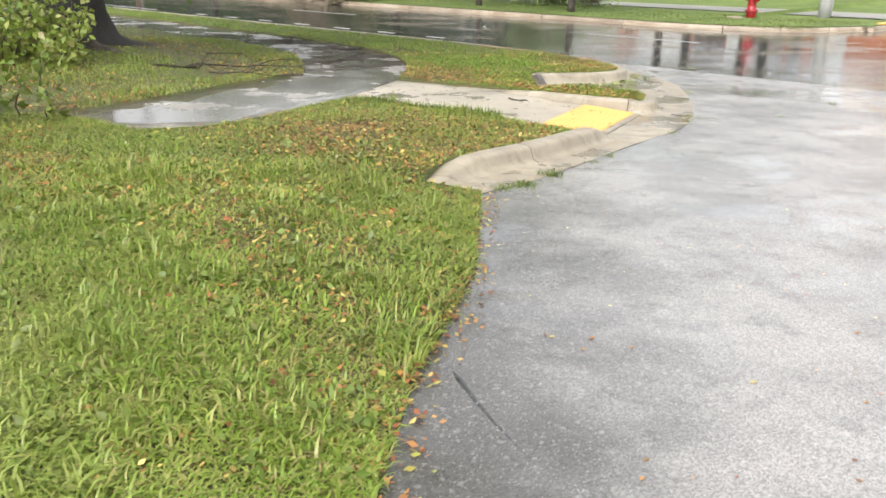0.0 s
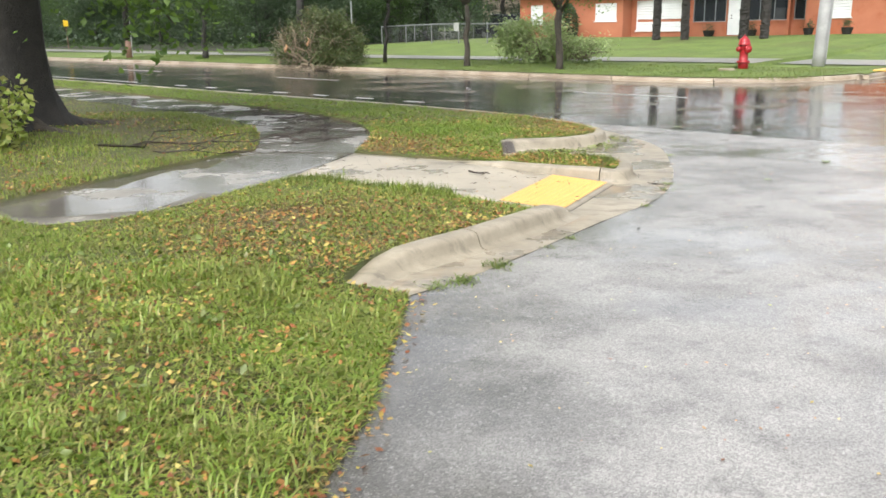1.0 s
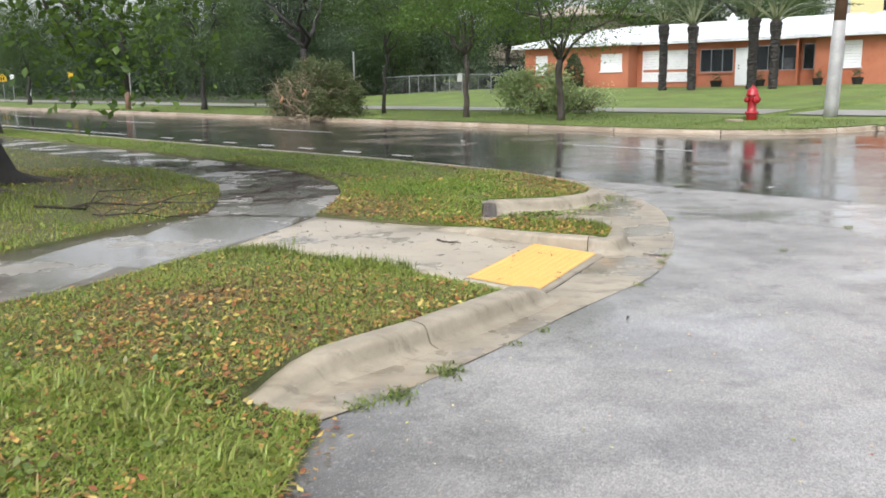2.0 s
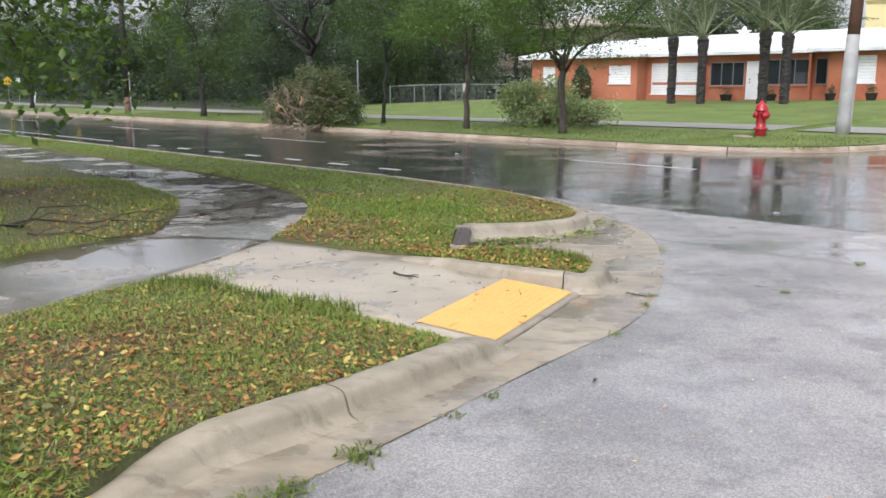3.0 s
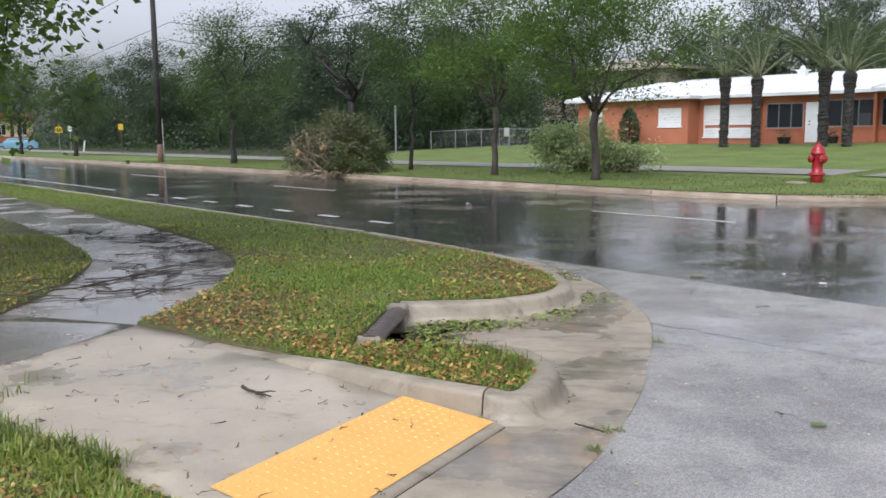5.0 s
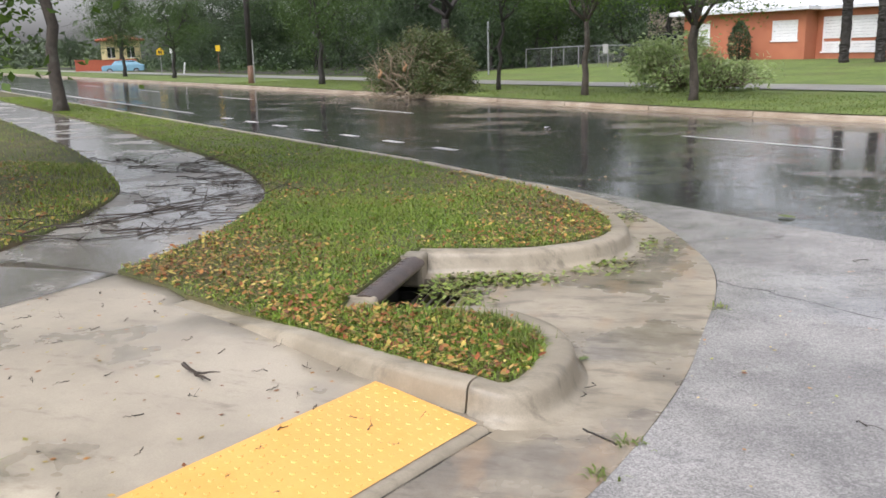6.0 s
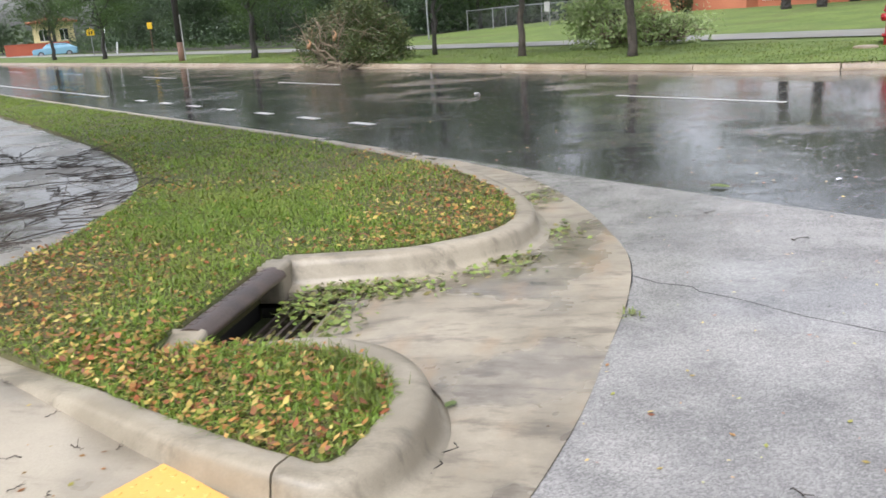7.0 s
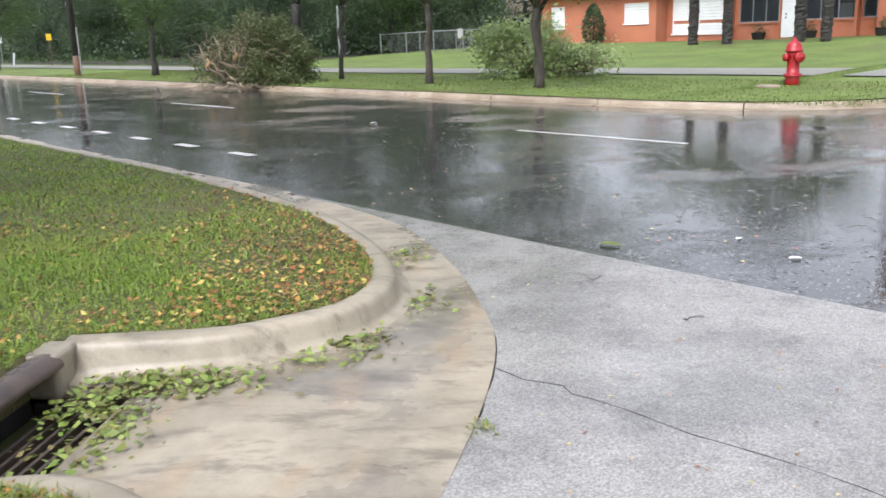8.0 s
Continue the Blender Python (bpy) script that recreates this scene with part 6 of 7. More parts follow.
p1 = palm(61, 3.3, "date palm with a rough dark trunk and wind-blown fronds")
spots = [(10.1, 45.3, 0, 1.0), (11.95, 44.5, 110, 1.02), (15.72, 43.0, 220, 1.06), (17.05, 42.4, 300, 1.0)]
for i, (az, d, turn, k) in enumerate(spots):
    x, y = 2.14 + d * math.sin(radians(az)), 5.22 + d * math.cos(radians(az))
    if i == 0:
        p1.matrix_basis = Matrix.Translation((x, y, far_z(x, y)))
    else:
        put(p1, x, y, far_z(x, y), turn, k)

cyp = thing("cypress_shrub", Matrix.Translation((2.14 + 52.2 * math.sin(radians(4.35)), 5.22 + 52.2 * math.cos(radians(4.35)), 0.55)), "dark clipped conical shrub against the orange wall", "shrub")
rng = np.random.default_rng(71)
zc = rng.uniform(0, 1, 2600)
rc = 0.62 * np.sin(np.pi * np.clip(0.12 + 0.88 * zc, 0, 1)) ** 0.7 * np.sqrt(rng.uniform(0.4, 1, 2600))
wc = rng.uniform(0, 6.283, 2600)
v, f = leaf_cards(np.stack([rc * np.cos(wc), rc * np.sin(wc), zc * 2.2], 1), 0.13, rng)
under(fast_mesh("foliage", v, f, LEAF_WOOD), cyp)
st = Tubes()
st.add([(0, 0, -0.1), (0, 0, 1.0), (0, 0, 2.0)], [0.06, 0.05, 0.02])
st.make("stem", BARK_DARK, cyp)
planter(-24.8, 48.9, 0.34)
planter(-22.2, 48.8, 0.3)
planter(-18.6, 47.6, 0.26)
planter(-16.6, 47.4, 0.28)


def fallen_tree():
    rng = np.random.default_rng(81)
    t = thing("fallen_tree", Matrix.Translation((-6.15, 35.75, 0.02)) @ Matrix.Rotation(radians(4), 4, "Z") @ Matrix.Scale(0.93, 4), "uprooted tree lying over the kerb, broken limbs towards the road", "fallen tree")
    tr = Tubes()
    tr.add([(0.2, -0.75, 0.25), (0.3, -0.4, 0.35), (0.5, 0.4, 0.6), (0.8, 1.6, 0.75), (1.1, 2.8, 0.9)], [0.17, 0.2, 0.18, 0.14, 0.1], 10)
    tr.make("trunk", BARK_DARK, t)
    lb = Tubes()
    ends = []
    for a, b in (((0.1, -0.8, 0.3), (-0.75, -0.95, 1.0)), ((0.2, -0.8, 0.3), (1.2, -0.95, 1.15)), ((0.1, -0.9, 0.2), (-1.1, -0.9, 0.45)), ((0.2, -0.9, 0.2), (1.2, -1.05, 0.25)), ((0.3, -0.5, 0.4), (0.3, -0.9, 1.5)), ((0.3, -0.6, 0.4), (-0.5, -0.9, 1.75)), ((0.1, -0.8, 0.3), (-0.95, -1.05, 1.45)), ((0.1, -0.9, 0.2), (-1.3, -1.3, 0.12)), ((0.3, -0.9, 0.2), (0.5, -1.7, 0.08))):
        pts = limb(a, b, rng, -0.16, 6, 0.09)
        lb.add(pts, [0.062, 0.055, 0.048, 0.042, 0.034, 0.026, 0.012], 7)
        ends += pts[2:]
    lb.make("bare_limbwork", BRANCH, t, "pale stripped broken limbs")
    for p in ((0.15, -1.0, 0.95), (-0.78, -0.97, 0.72)):
        st = Tubes()
        st.add([p, (p[0] + 0.03, p[1] - 0.03, p[2] + 0.10), (p[0] + 0.10, p[1] - 0.02, p[2] + 0.22), (p[0] + 0.03, p[1] - 0.03, p[2] + 0.34)], [0.05, 0.07, 0.05, 0.008], 6)
        st.make("torn_stump", BROKEN, t, "orange freshly torn wood")
    tw = Tubes()
    for k in range(220):
        if k < 110:
            b = ends[rng.integers(len(ends))]
        else:
            b = np.array((rng.uniform(-1.1, 2.1), rng.uniform(-0.9, 1.2), rng.uniform(0.2, 1.6)))
        e = b + rng.normal(0, 0.40, 3) * (1, 0.8, 0.9) + (0, 0, 0.16)
        e[2] = max(e[2], 0.06)
        tw.add(limb(b, e, rng, 0.1, 3, 0.12), [0.013, 0.010, 0.007, 0.003], 4)
    for k in range(60):
        b = np.array((rng.normal(-0.1, 0.9), rng.uniform(-1.9, -0.8), 0.05))
        e = b + rng.normal(0, 0.4, 3) * (1, 0.6, 0.12)
        e[2] = abs(e[2]) + 0.03
        tw.add(limb(b, e, rng, 0.08, 3, 0.1), [0.011, 0.009, 0.007, 0.003], 4)
    tw.make("brushwood", BRANCH, t)
    green, brown = [], []
    for k in range(300):
        c = np.array((rng.uniform(-1.3, 2.15), rng.uniform(-0.75, 2.0), 0))
        h = 2.5 * math.sqrt(max(0.05, 1 - ((c[0] - 0.55) / 1.95) ** 2)) * (1 - 0.10 * abs(c[1] - 0.6)) * (1 + 0.10 * math.sin(5.1 * c[0]))
        c[2] = rng.uniform(0.15, max(0.4, h))
        wilted = c[0] < 0.25 and rng.uniform() < 0.40
        if c[0] < 0.35 and c[1] < 0.45 and rng.uniform() < 0.85:
            continue
        (brown if wilted else green).append(c + rng.normal(0, 1, (48 if wilted else 120, 3)) * (0.17, 0.17, 0.13))
    for k in range(26):
        green.append(rng.normal(0, 1, (60, 3)) * (0.16, 0.14, 0.1) + (rng.uniform(0.5, 2.0), rng.uniform(-1.15, -0.7), rng.uniform(0.1, 1.0)))
    green.append(rng.normal(0, 1, (260, 3)) * (0.5, 0.35, 0.05) + (2.2, -0.9, 0.12))
    for nm, p, mt, tell in (("crown", green, LEAF_FALLEN, ""), ("wilted_leaves", brown, LEAF_DEAD, "brown wilted leaves round the broken limbs")):
        p = np.concatenate(p)
        p[:, 2] = np.maximum(p[:, 2], 0.05)
        v, f = leaf_cards(p, 0.10, rng, 0.25, 0.42)
        under(fast_mesh(nm, v, f, mt), t, tell)


fallen_tree()


def branch_pile():
    rng = np.random.default_rng(91)
    t = thing("branch_pile", Matrix.Translation((3.35, 35.5, 0.16)) @ Matrix.Rotation(radians(-12), 4, "Z"), "heap of torn leafy branches piled on the verge", "branch pile")
    tw = Tubes()
    pos, pos2 = [], []
    for k in range(90):
        w = rng.uniform(-1.9, 1.9)
        h = 1.65 * (1 - ((w + 0.7) / 2.0) ** 2 * 0.7) if w < 0.6 else 0.85 * (1 - ((w - 0.9) / 1.6) ** 2 * 0.5)
        c = np.array((w, rng.normal(0, 0.5), rng.uniform(0.1, max(0.2, h))))
        (pos if w < 0.5 else pos2).append(c + rng.normal(0, 1, (90, 3)) * (0.24, 0.22, 0.18))
        for _ in range(1 if w < 0.4 else 5):
            tw.add(limb((w * 0.6 + 0.2, rng.normal(0, 0.2), 0.1), c + rng.normal(0, 0.2, 3) * (1, 1, 0.5), rng, 0.1, 4), [0.02, 0.017, 0.013, 0.009, 0.005], 5)
    tw.make("branchwork", BRANCH, t)
    for nm, p, mt in (("fresh_leaves", pos, LEAF_PILE), ("wilted_leaves", pos2[::2], LEAF_PILE)):
        p = np.concatenate(p)
        p[:, 2] = np.maximum(p[:, 2], 0.03)
        v, f = leaf_cards(p, 0.15, rng, 0.3, 0.4)
        under(fast_mesh(nm, v, f, mt), t)


branch_pile()

# ---- small things on the ground ----


def fallen_twig(x, y, z, ln, turn, seed, forks=3, r=0.008):
    rng = np.random.default_rng(seed)
    t = Tubes()
    c, s = math.cos(radians(turn)), math.sin(radians(turn))
    a, b = np.array((x, y, z + r)), np.array((x + ln * c, y + ln * s, z + r))
    pts = limb(a, b, rng, 0.0, 7)
    for p in pts:
        p[2] = z + r + abs(rng.normal(0, 0.006))
    t.add(pts, [r * (1.1 - 0.11 * k) for k in range(8)], 5)
    main = tagged(t.make("fallen_twig", TWIG), "thin dark twig lying on the ground" if forks < 5 else "forked dead branch lying across the wet path", "twig", "storm debris")
    for k in range(forks):
        p = pts[rng.integers(1, 7)]
        w = radians(turn + rng.choice([-1, 1]) * rng.uniform(20, 60))
        l2 = ln * rng.uniform(0.2, 0.45)
        e = p + (l2 * math.cos(w), l2 * math.sin(w), rng.uniform(0.0, 0.05))
        shoot = Tubes()
        shoot.add(limb(p, e, rng, 0.05, 3), [r * 0.6, r * 0.5, r * 0.35, r * 0.15], 4)
        shoot.make("side_shoot", TWIG, main)


fallen_twig(0.60, 10.15, 0.113, 0.26, -33, 1, 1, 0.011)
for i, (x, y, ln, turn, fk, rr) in enumerate([(-2.4, 12.9, 2.6, 62, 7, 0.013), (-2.3, 13.5, 2.2, 48, 6, 0.011), (-1.9, 14.0, 1.5, 80, 6, 0.010), (-5.4, 17.6, 1.4, -22, 7, 0.014), (-3.6, 16.4, 1.1, -10, 6, 0.012), (-2.9, 15.2, 1.3, 20, 6, 0.010), (-2.2, 12.4, 1.4, 30, 5, 0.009), (-4.4, 17.3, 0.9, 150, 6, 0.012), (-1.8, 13.1, 0.9, 140, 5, 0.009), (-3.1, 14.9, 1.2, -30, 5, 0.010), (-1.5, 13.6, 0.8, 100, 4, 0.008)]):
    fallen_twig(x, y, 0.113, ln, turn, 100 + i, fk, rr * 0.62)
rng = np.random.default_rng(96)
for i in range(16):
    k = int(rng.integers(3, 20))
    x, y = WALK_L[min(k, len(WALK_L) - 1)] + (WALK_R[k] - WALK_L[min(k, len(WALK_L) - 1)]) * rng.uniform(0.1, 0.8)
    fallen_twig(x, y, 0.113, rng.uniform(0.4, 1.1), rng.uniform(-30, 90), 160 + i, 5, rng.uniform(0.005, 0.009))
fallen_twig(-4.3, 12.3, 0.14, 2.4, 5, 140, 7, 0.014)
fallen_twig(-3.3, 11.7, 0.14, 1.4, -8, 141, 6, 0.010)
rng = np.random.default_rng(97)
walk_poly = [tuple(p) for p in ramp_outline]
n = 0
while n < 60:
    x, y = rng.uniform(-1.6, 1.9), rng.uniform(8.7, 11.5)
    if inside(np.array([x]), np.array([y]), walk_poly)[0]:
        fallen_twig(x, y, float(walk_z(np.array(x), np.array(y))) + 0.001, rng.uniform(0.03, 0.09), rng.uniform(0, 360), 200 + n, 0 if n % 4 else 1, rng.uniform(0.0015, 0.003))
        n += 1
for i in range(22):
    x, y = rng.uniform(1.5, 6.5), rng.uniform(3.5, 14.5)
    if x < np.interp(y, PAN[:70, 1], PAN[:70, 0]) + 0.1:
        continue
    fallen_twig(x, y, 0.006, rng.uniform(0.05, 0.2), rng.uniform(0, 360), 300 + i, i % 2, rng.uniform(0.002, 0.005))


def torn_leaf(x, y, z, size, turn, mat, label):
    v = []
    for k in range(12):
        w = k / 12 * 2 * math.pi
        r = size * (0.55 + 0.45 * abs(math.cos(w / 2)) ** 2) * (1 + 0.12 * math.sin(5 * w))
        v.append(Vector((r * math.cos(w), r * 0.62 * math.sin(w), 0.005 + 0.12 * size * abs(math.sin(w)))))
    v.append(Vector((0, 0, 0.006)))
    m_ = Matrix.Translation((x, y, z)) @ Matrix.Rotation(radians(turn), 4, "Z")
    tagged(mesh_ob("fallen_leaf", [m_ @ p for p in v], [(k, (k + 1) % 12, 12) for k in range(12)], mat), label, "leaf", "storm debris")


torn_leaf(4.89, 14.51, 0.004, 0.055, 10, WHITE, "pale upturned leaf on the wet road")
torn_leaf(3.73, 14.91, 0.004, 0.10, -20, LITTER_GREEN, "green torn leaf on the wet road")
torn_leaf(4.66, 15.06, 0.004, 0.04, 50, WHITE, "small pale leaf on the wet road")
torn_leaf(4.68, 11.33, 0.007, 0.10, 70, LITTER_GREEN, "green torn leaf on the wet street")
torn_leaf(3.66, 10.2, 0.007, 0.06, 20, LITTER_GREEN, "small green leaf on the wet street")
torn_leaf(2.35, 10.9, 0.012, 0.04, 60, LITTER_GREEN, "small green leaf in the gutter")
torn_leaf(0.35, 23.9, 0.006, 0.10, 60, WHITE, "pale scrap on the wet road")


def scatter_leaves(name, xy, height, size, mat, label, lift=0.01, category="leaf litter", tilt=0.35):
    rng = np.random.default_rng(len(xy))
    n = len(xy)
    z = height(xy[:, 0], xy[:, 1]) + lift * rng.uniform(0.2, 1.5, n)
    w = rng.uniform(0, 6.283, n)
    ln = size * rng.uniform(0.5, 1.4, n)
    d = np.stack([np.cos(w), np.sin(w), rng.normal(0, tilt, n)], 1)
    o = np.stack([-np.sin(w), np.cos(w), rng.normal(0, tilt, n)], 1)
    c = np.concatenate([xy, z[:, None]], 1)
    v = np.stack([c - d * ln[:, None] * 0.5, c + o * ln[:, None] * 0.3, c + d * ln[:, None] * 0.5, c - o * ln[:, None] * 0.3], 1).reshape(-1, 3)
    v[:, 2] = np.maximum(v[:, 2], np.repeat(z - lift * 0.3, 4))
    i = np.arange(n)[:, None] * 4
    f = np.concatenate([np.concatenate([i, i + 1, i + 2], 1), np.concatenate([i, i + 2, i + 3], 1)])
    tagged(fast_mesh(name, v, f, mat), label, category, kind="stuff")


def spread(poly, box4, n, rng, clump=None, soft=(0, 0, 0, 0)):
    """Random places inside an outline; soft: how far in from each side of the box they thin out."""
    x, y = rng.uniform(box4[0], box4[1], n), rng.uniform(box4[2], box4[3], n)
    k = inside(x, y, poly)
    for d, s in zip((x - box4[0], box4[1] - x, y - box4[2], box4[3] - y), soft):
        if s:
            k &= rng.uniform(0, 1, n) < d / s
    if clump:
        turn = clump[3] if len(clump) > 3 else 1.0
        k &= (turn * (np.sin(x * clump[0] + 1.3 * np.sin(y * clump[1])) + np.sin(y * clump[1] * 0.8 + x)) + rng.normal(0, 0.8, n)) > clump[2]
    return np.stack([x[k], y[k]], 1)


rng = np.random.default_rng(5)
xy = np.concatenate([spread(near_poly, (-1.2, 1.1, 6.5, 8.5), 2000, rng, (3.3, 2.9, -0.3), (0.6, 0, 0.3, 0.5)), spread(near_poly, (-5, 1.3, 5.2, 9.9), 17000, rng, (2.4, 1.9, 0.3, -1.0)), spread(near_poly, (-5, 0.3, 1.5, 6.6), 13000, rng, (1.6, 1.3, 0.5, -1.0))])
xy = np.concatenate([xy, spread(near_poly, (-1.6, 1.2, 6.4, 9.2), 1500, rng, (4.3, 3.6, 0.2)), spread(near_poly, (-0.6, 1.35, 7.3, 9.2), 1700, rng, (3.7, 4.1, -0.3)), spread(near_poly, (-4.5, 0.3, 5.4, 9.6), 2200, rng, (3.1, 2.6, 0.5))])
scatter_leaves("leaf_litter", xy, lawn_near, 0.036, LITTER, "brown and yellow dead leaves in the verge grass", 0.019)
xy = np.concatenate([spread(isl_poly, (-1.5, 2.3, 10.0, 15.6), 14000, rng, (2.4, 1.9, 0.4, -1.0), (0, 0, 0, 3.0)), spread(isl_poly, (0.6, 2.3, 10.1, 11.3), 1500, rng), spread(isl_poly, (-0.9, 1.5, 10.6, 12.7), 2000, rng, (2.4, 1.9, -0.8, -1.0), (0, 0, 0, 0.8)), spread(isl_poly, (0.9, 2.3, 12.5, 13.9), 800, rng, None, (0.6, 0, 0, 0.8)), spread(isl_poly, (-4.5, 2.3, 13, 19.5), 3500, rng, (2.0, 1.5, 0.6), (0, 0, 0, 4.0))])
rim_l = np.concatenate([WALK_R[int(rng.integers(0, 24))] + np.abs(rng.normal(0, 0.22, (1, 2))) * (1, 0.3) for k in range(350)])
rim_k = np.concatenate([offset(CURB_F, -np.abs(rng.normal(0, 0.24, len(CURB_F))))[int(rng.integers(0, 34)):][:1] for k in range(650)])
rim_a = np.concatenate([rim_l, rim_k + rng.normal(0, 0.04, rim_k.shape)])
xy = np.concatenate([xy, rim_a[inside(rim_a[:, 0], rim_a[:, 1], isl_poly)], spread(isl_poly, (-1.2, 2.2, 11.0, 15.0), 2600, rng, (4.1, 3.3, 0.5))])
scatter_leaves("leaf_litter_island", xy, lawn_island, 0.033, LITTER, "brown and yellow dead leaves on the kerbside grass", 0.028)
xy = spread(tree_poly, (-9, -2, 8.5, 17), 9000, rng, (1.9, 1.6, -0.1))
scatter_leaves("leaf_litter_tree", xy, lawn_tree, 0.05, LITTER, "dead leaves under the old tree", 0.02)
w = rng.uniform(0, 1, 700)
e = np.stack([np.interp(2 + 4.3 * w, [p[1] for p in EDGE], [p[0] for p in EDGE]) + rng.normal(-0.03, 0.08, 700), 2 + 4.3 * w], 1)
scatter_leaves("edge_litter", e, lambda x, y: 0.012 + 0 * x, 0.035, LITTER, "wet dead leaves along the edge of the asphalt", 0.012)
g = np.concatenate([rng.normal((1.36, 12.0), (0.14, 0.24), (800, 2)), rng.normal((1.55, 12.38), (0.22, 0.08), (300, 2)), rng.normal((1.75, 12.35), (0.16, 0.07), (120, 2)), rng.normal((2.35, 12.9), (0.10, 0.10), (130, 2)), rng.normal((2.62, 13.55), (0.08, 0.14), (70, 2)), rng.normal((2.36, 14.55), (0.08, 0.22), (80, 2)), rng.normal((2.2, 12.65), (0.2, 0.06), (80, 2))])
g = g[(g[:, 0] > 1.16) & (g[:, 1] > 11.3) & ((g[:, 0] > 1.42) | (g[:, 1] > 12.05) | (rng.uniform(0, 1, len(g)) < 0.22))]
g = g[inside(g[:, 0], g[:, 1], pan) | ((g[:, 0] > 1.16) & (g[:, 0] < 1.47) & (g[:, 1] < 12.3))]
scatter_leaves("gutter_leaves", g, gutter_z, 0.042, LITTER_GREEN, "torn green leaves washed into the gutter and drain", 0.022)
g = spread(walk_poly, (-3, 2, 8, 12), 700, rng)
scatter_leaves("path_litter", g, walk_z, 0.025, LITTER, "small bits of leaf on the damp concrete", 0.004, tilt=0.1)
g = np.stack([rng.uniform(0.5, 7, 900), rng.uniform(2, 14, 900)], 1)
g = g[inside(g[:, 0], g[:, 1], side)]
scatter_leaves("street_litter", g, lambda x, y: 0.008 + 0 * x, 0.022, LITTER, "small bits of leaf stuck to the wet street", 0.004, tilt=0.1)
g = np.array([tuple(sq(rng.uniform(-45, -6), rng.uniform(13.5, 22.4))[:2]) for _ in range(2000)])
scatter_leaves("road_litter", g, lambda x, y: 0.003 + 0 * x, 0.035, LITTER, "leaf scraps scattered over the wet road", 0.005, tilt=0.1)


def grass(name, xy, height, length, width, mat, label, lean=0.5):
    """Single bent blades, each five corners."""
    rng = np.random.default_rng(len(xy) + 3)
    n = len(xy)
    z = height(xy[:, 0], xy[:, 1]) - 0.004
    w = rng.uniform(0, 6.283, n)
    ln = length * rng.uniform(0.45, 1.35, n) * (1.0 + 0.4 * np.sin(2.9 * xy[:, 0] + 1.7 * np.sin(2.3 * xy[:, 1])) * np.sin(3.7 * xy[:, 1] + xy[:, 0]))
    k = np.abs(rng.normal(lean, 0.3, n))
    d = np.stack([np.cos(w) * k, np.sin(w) * k, np.ones(n)], 1)
    d /= np.linalg.norm(d, axis=1)[:, None]
    tip = np.stack([np.cos(w) * k * 1.3, np.sin(w) * k * 1.3, 0.35 - 0.5 * k], 1)
    tip /= np.linalg.norm(tip, axis=1)[:, None]
    o = np.stack([-np.sin(w), np.cos(w), 0 * w], 1) * (width * rng.uniform(0.6, 1.3, n))[:, None]
    a = np.concatenate([xy, z[:, None]], 1)
    b = a + d * (ln * 0.55)[:, None]
    c = b + tip * (ln * 0.5)[:, None]
    v = np.stack([a - o * 0.5, a + o * 0.5, b + o * 0.45, b - o * 0.45, c], 1).reshape(-1, 3)
    i = np.arange(n)[:, None] * 5
    f = np.concatenate([np.concatenate([i, i + 1, i + 2], 1), np.concatenate([i, i + 2, i + 3], 1), np.concatenate([i + 3, i + 2, i + 4], 1)])
    tagged(fast_mesh(name, v, f, mat), label, "grass", kind="stuff")


rng = np.random.default_rng(6)
grass("grass_near", np.concatenate([spread(near_poly, (-3.4, 0.4, 1.6, 6.6), 150000, rng, (1.6, 1.3, -1.2), (1.6, 0, 0, 0.5)), spread(near_poly, (-9, -3.0, 2.0, 8), 30000, rng)]), lawn_near, 0.075, 0.0085, BLADES, "long wet yellow-green verge grass", 1.25)
grass("grass_kerbside", spread(near_poly, (-6.5, 1.3, 5.6, 10), 150000, rng, (2.4, 1.9, -0.9), (2, 0, 0.9, 0)), lawn_near, 0.052, 0.0065, BLADES, "short wet verge grass behind the kerb", 0.9)
grass("grass_island", np.concatenate([spread(isl_poly, (-1.6, 2.35, 10.1, 15.6), 80000, rng, (2.4, 1.9, -0.9), (0, 0, 0, 1.5)), spread(isl_poly, (0.6, 2.3, 10.1, 11.3), 10000, rng), spread(isl_poly, (-6, 2.3, 13, 20), 50000, rng, (1.4, 1.2, -1.4), (0, 0, 0, 3)), spread(isl_poly, (-22, -3, 17, 34), 50000, rng)]), lawn_island, 0.05, 0.007, BLADES_MOWN, "mown wet grass of the kerbside strip", 0.8)
grass("grass_roadside", spread(isl_poly, (-24, 0, 15.5, 36), 260000, rng), lawn_island, 0.045, 0.014, BLADES_MOWN, "mown grass beside the footpath", 0.7)
grass("grass_tree", np.concatenate([spread(tree_poly, (-7, -2, 8.5, 17), 45000, rng, (1.9, 1.4, -0.6)), spread(tree_poly, (-20, -3.4, 10, 30), 45000, rng)]), lawn_tree, 0.06, 0.008, BLADES, "thin grass under the old tree")
grass("dead_grass", np.concatenate([spread(near_poly, (-4.5, 0.35, 1.6, 6.6), 42000, rng, (2.1, 1.7, 0.1, -1.0)), spread(near_poly, (-6.0, 1.3, 6.2, 10), 30000, rng, (2.4, 1.9, 0.2, -1.0))]), lawn_near, 0.055, 0.006, DEAD_GRASS, "flattened brown thatch among the verge grass", 1.5)
grass("dead_grass_island", spread(isl_poly, (-2.5, 2.3, 10.1, 17), 30000, rng, (2.2, 1.8, 0.3, -1.0)), lawn_island, 0.045, 0.006, DEAD_GRASS, "flattened brown thatch in the kerbside strip", 1.5)
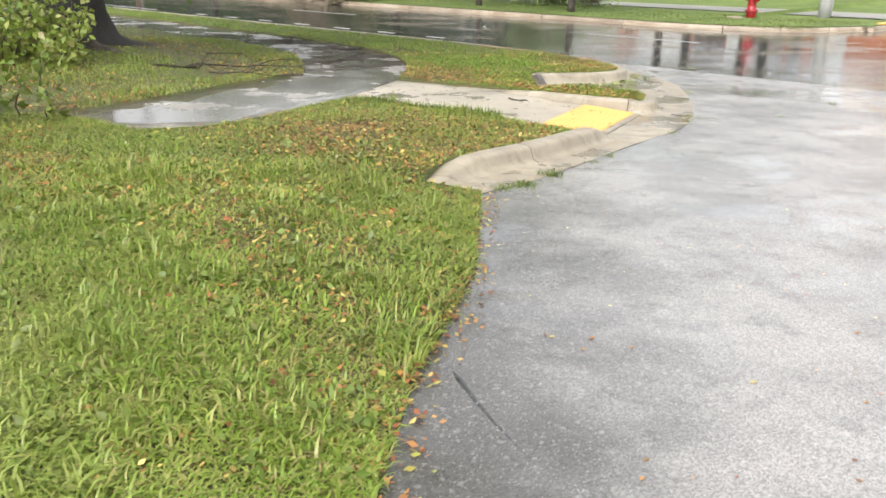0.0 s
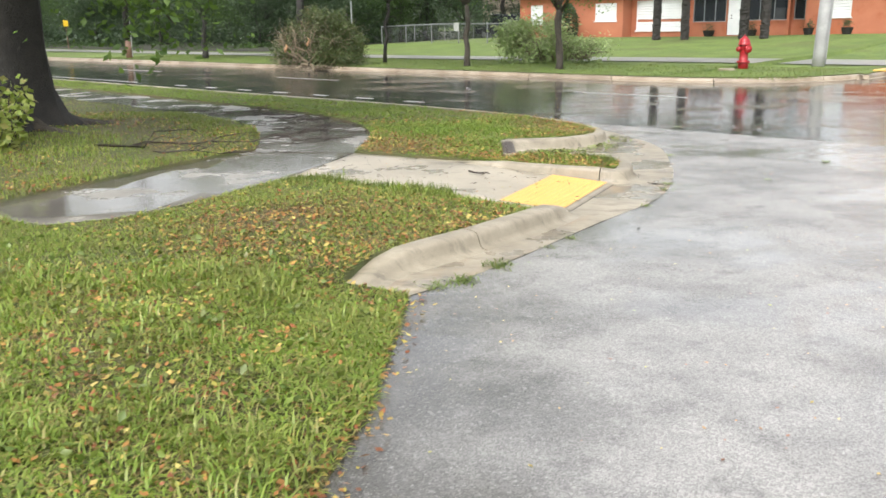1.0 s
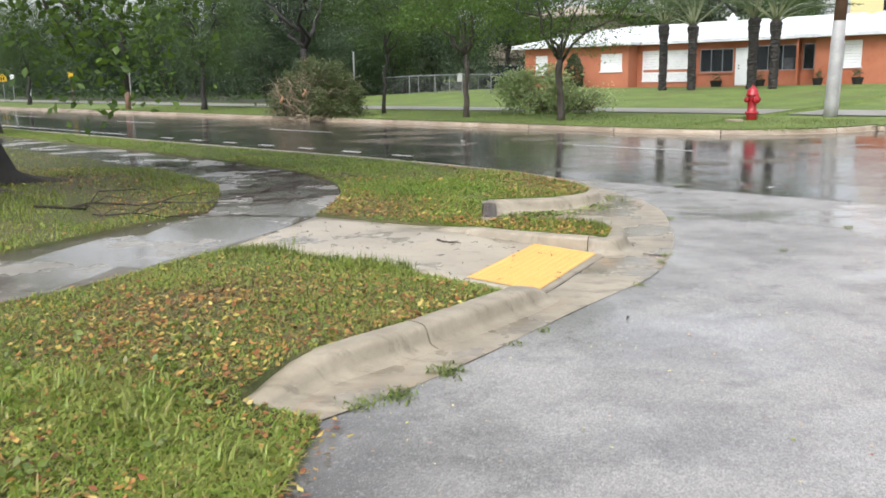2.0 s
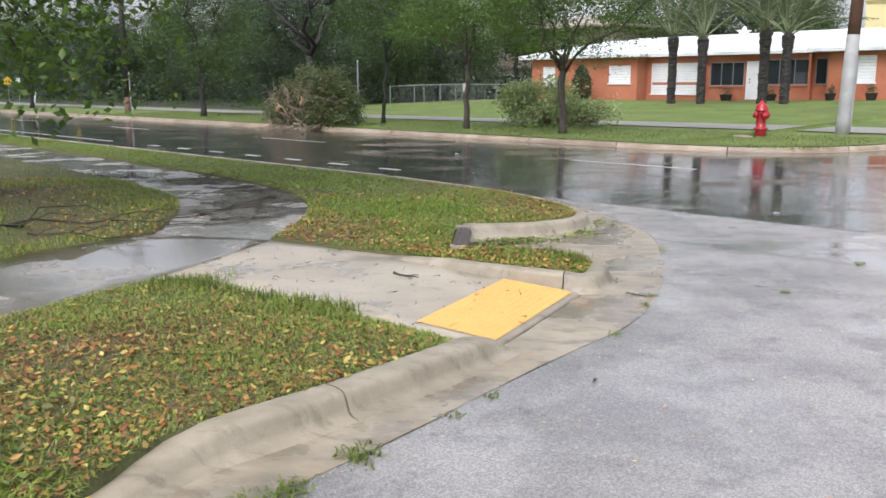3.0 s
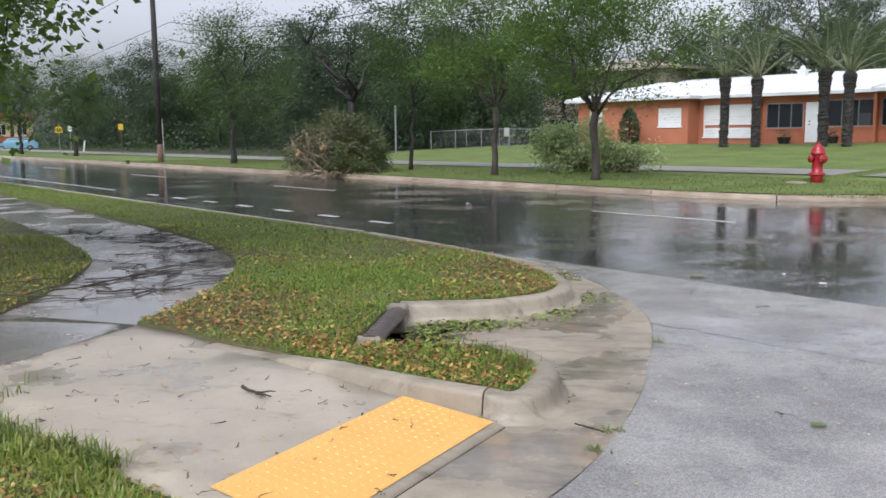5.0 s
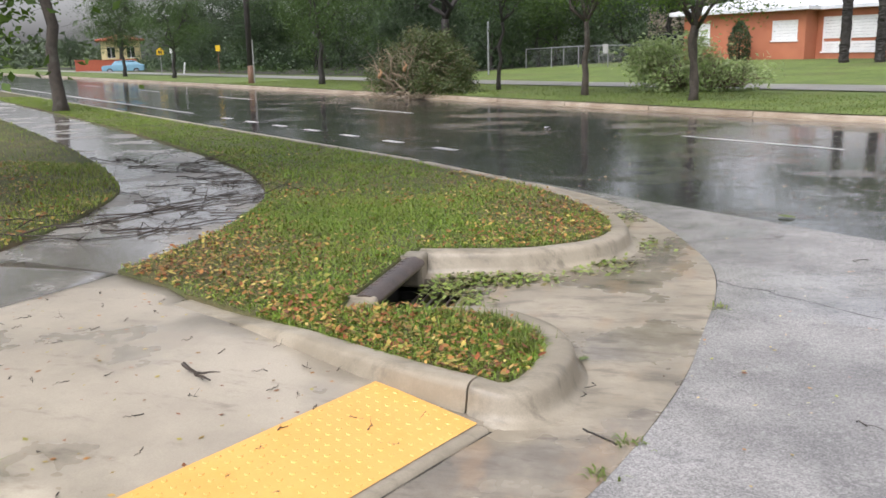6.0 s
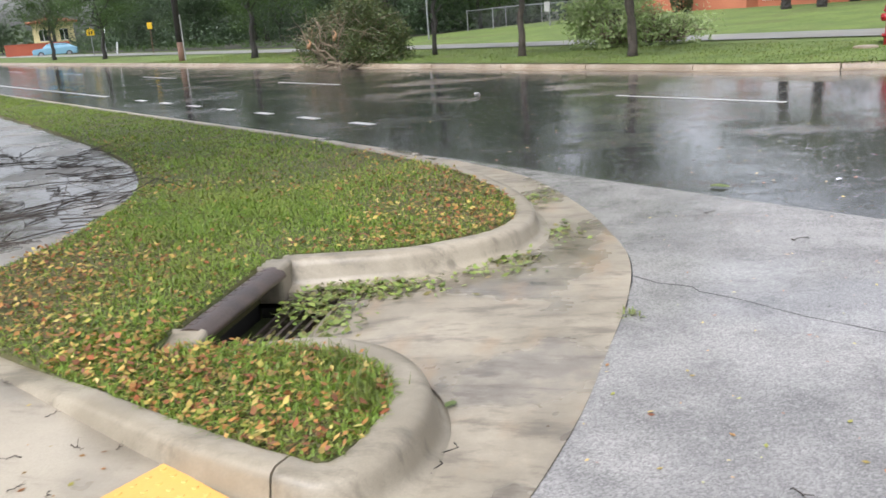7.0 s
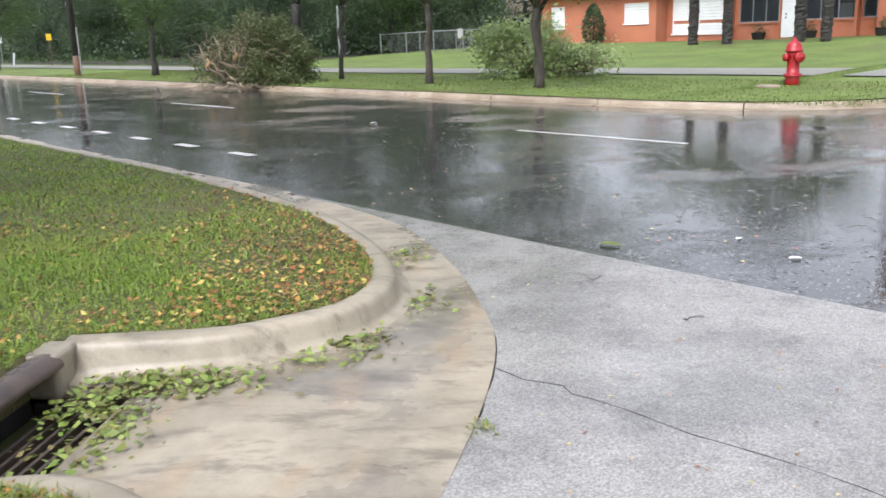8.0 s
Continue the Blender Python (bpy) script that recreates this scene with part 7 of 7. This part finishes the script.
lush = [c + rng.normal(0, 0.09, (90, 2)) for c in spread(near_poly, (-3.2, 0.15, 1.7, 6.4), 150, rng)]
lush = np.concatenate(lush)
grass("lush_tufts", lush[inside(lush[:, 0], lush[:, 1], near_poly)], lawn_near, 0.11, 0.009, BLADES, "lush bright tufts in the verge grass", 0.7)
edge_tufts = []
for k in range(26):
    i = int(rng.integers(0, int(len(RAMP_L) * 0.72)))
    edge_tufts.append(RAMP_L[i] + rng.normal(0, 0.05, (60, 2)) + (0.02, -0.06))
for k in range(9):
    edge_tufts.append(np.array((-0.95, 9.75)) + rng.normal(0, 0.16, (70, 2)))
for k in range(10):
    edge_tufts.append(CURB_D[int(rng.integers(8, len(CURB_D) - 8))] + rng.normal(0, 0.05, (60, 2)) - (0.10, 0.06))
grass("grass_tufts", np.concatenate(edge_tufts), lambda x, y: 0.11 + 0 * x, 0.085, 0.007, BLADES_FAR, "taller tufts along the pavement edge", 0.35)
rim = RAMP_G[int(len(RAMP_G) * 0.55):]
rim = np.concatenate([rim[int(rng.integers(0, len(rim)))] + rng.normal(0, 0.06, (45, 2)) - (0.06, 0.13) for k in range(46)])
rim = rim[inside(rim[:, 0], rim[:, 1], near_poly)]
grass("grass_ramp_edge", rim, lawn_near, 0.07, 0.007, BLADES, "ragged grass along the edge of the pavement ramp", 0.5)
weeds = []
for x, y, k in ((2.61, 10.03, 34), (2.53, 9.72, 26), (0.62, 6.62, 130), (0.85, 6.98, 110), (1.25, 7.48, 24), (1.42, 7.75, 26), (3.03, 11.95, 26), (2.2, 8.95, 30), (0.45, 6.5, 90)):
    weeds.append(np.array((x, y)) + rng.normal(0, 0.03 if k < 50 else 0.055, (k, 2)))
grass("joint_weeds", np.concatenate(weeds), lambda x, y: 0.006 + 0 * x, 0.05, 0.008, BLADES_FAR, "weeds sprouting from the gutter joint", 1.2)
g = np.array([tuple(sq(a, b)[:2]) for a, b in zip(rng.uniform(-48, -9.2, 42000), rng.uniform(23.0, 29.1, 42000))])
grass("grass_verge", g, lambda x, y: lawn_far(U.x * x + U.y * y, N.x * x + N.y * y), 0.045, 0.016, BLADES_FAR, "wet green grass of the far verge")

rng = np.random.default_rng(8)
pos = []
for x, y in spread(near_poly, (-3.2, 0.25, 1.7, 7.5), 420, rng):
    c = np.array((x, y, float(lawn_near(np.array(x), np.array(y))) + 0.035))
    pos.append(c + rng.normal(0, 1, (rng.integers(3, 9), 3)) * (0.04, 0.04, 0.012))
v, f = leaf_cards(np.concatenate(pos), 0.045, rng, 0.0, 0.6)
tagged(fast_mesh("broadleaf_weeds", v, f, BLADES_FAR), "small broad-leaved weeds among the verge grass", "weeds", kind="stuff")
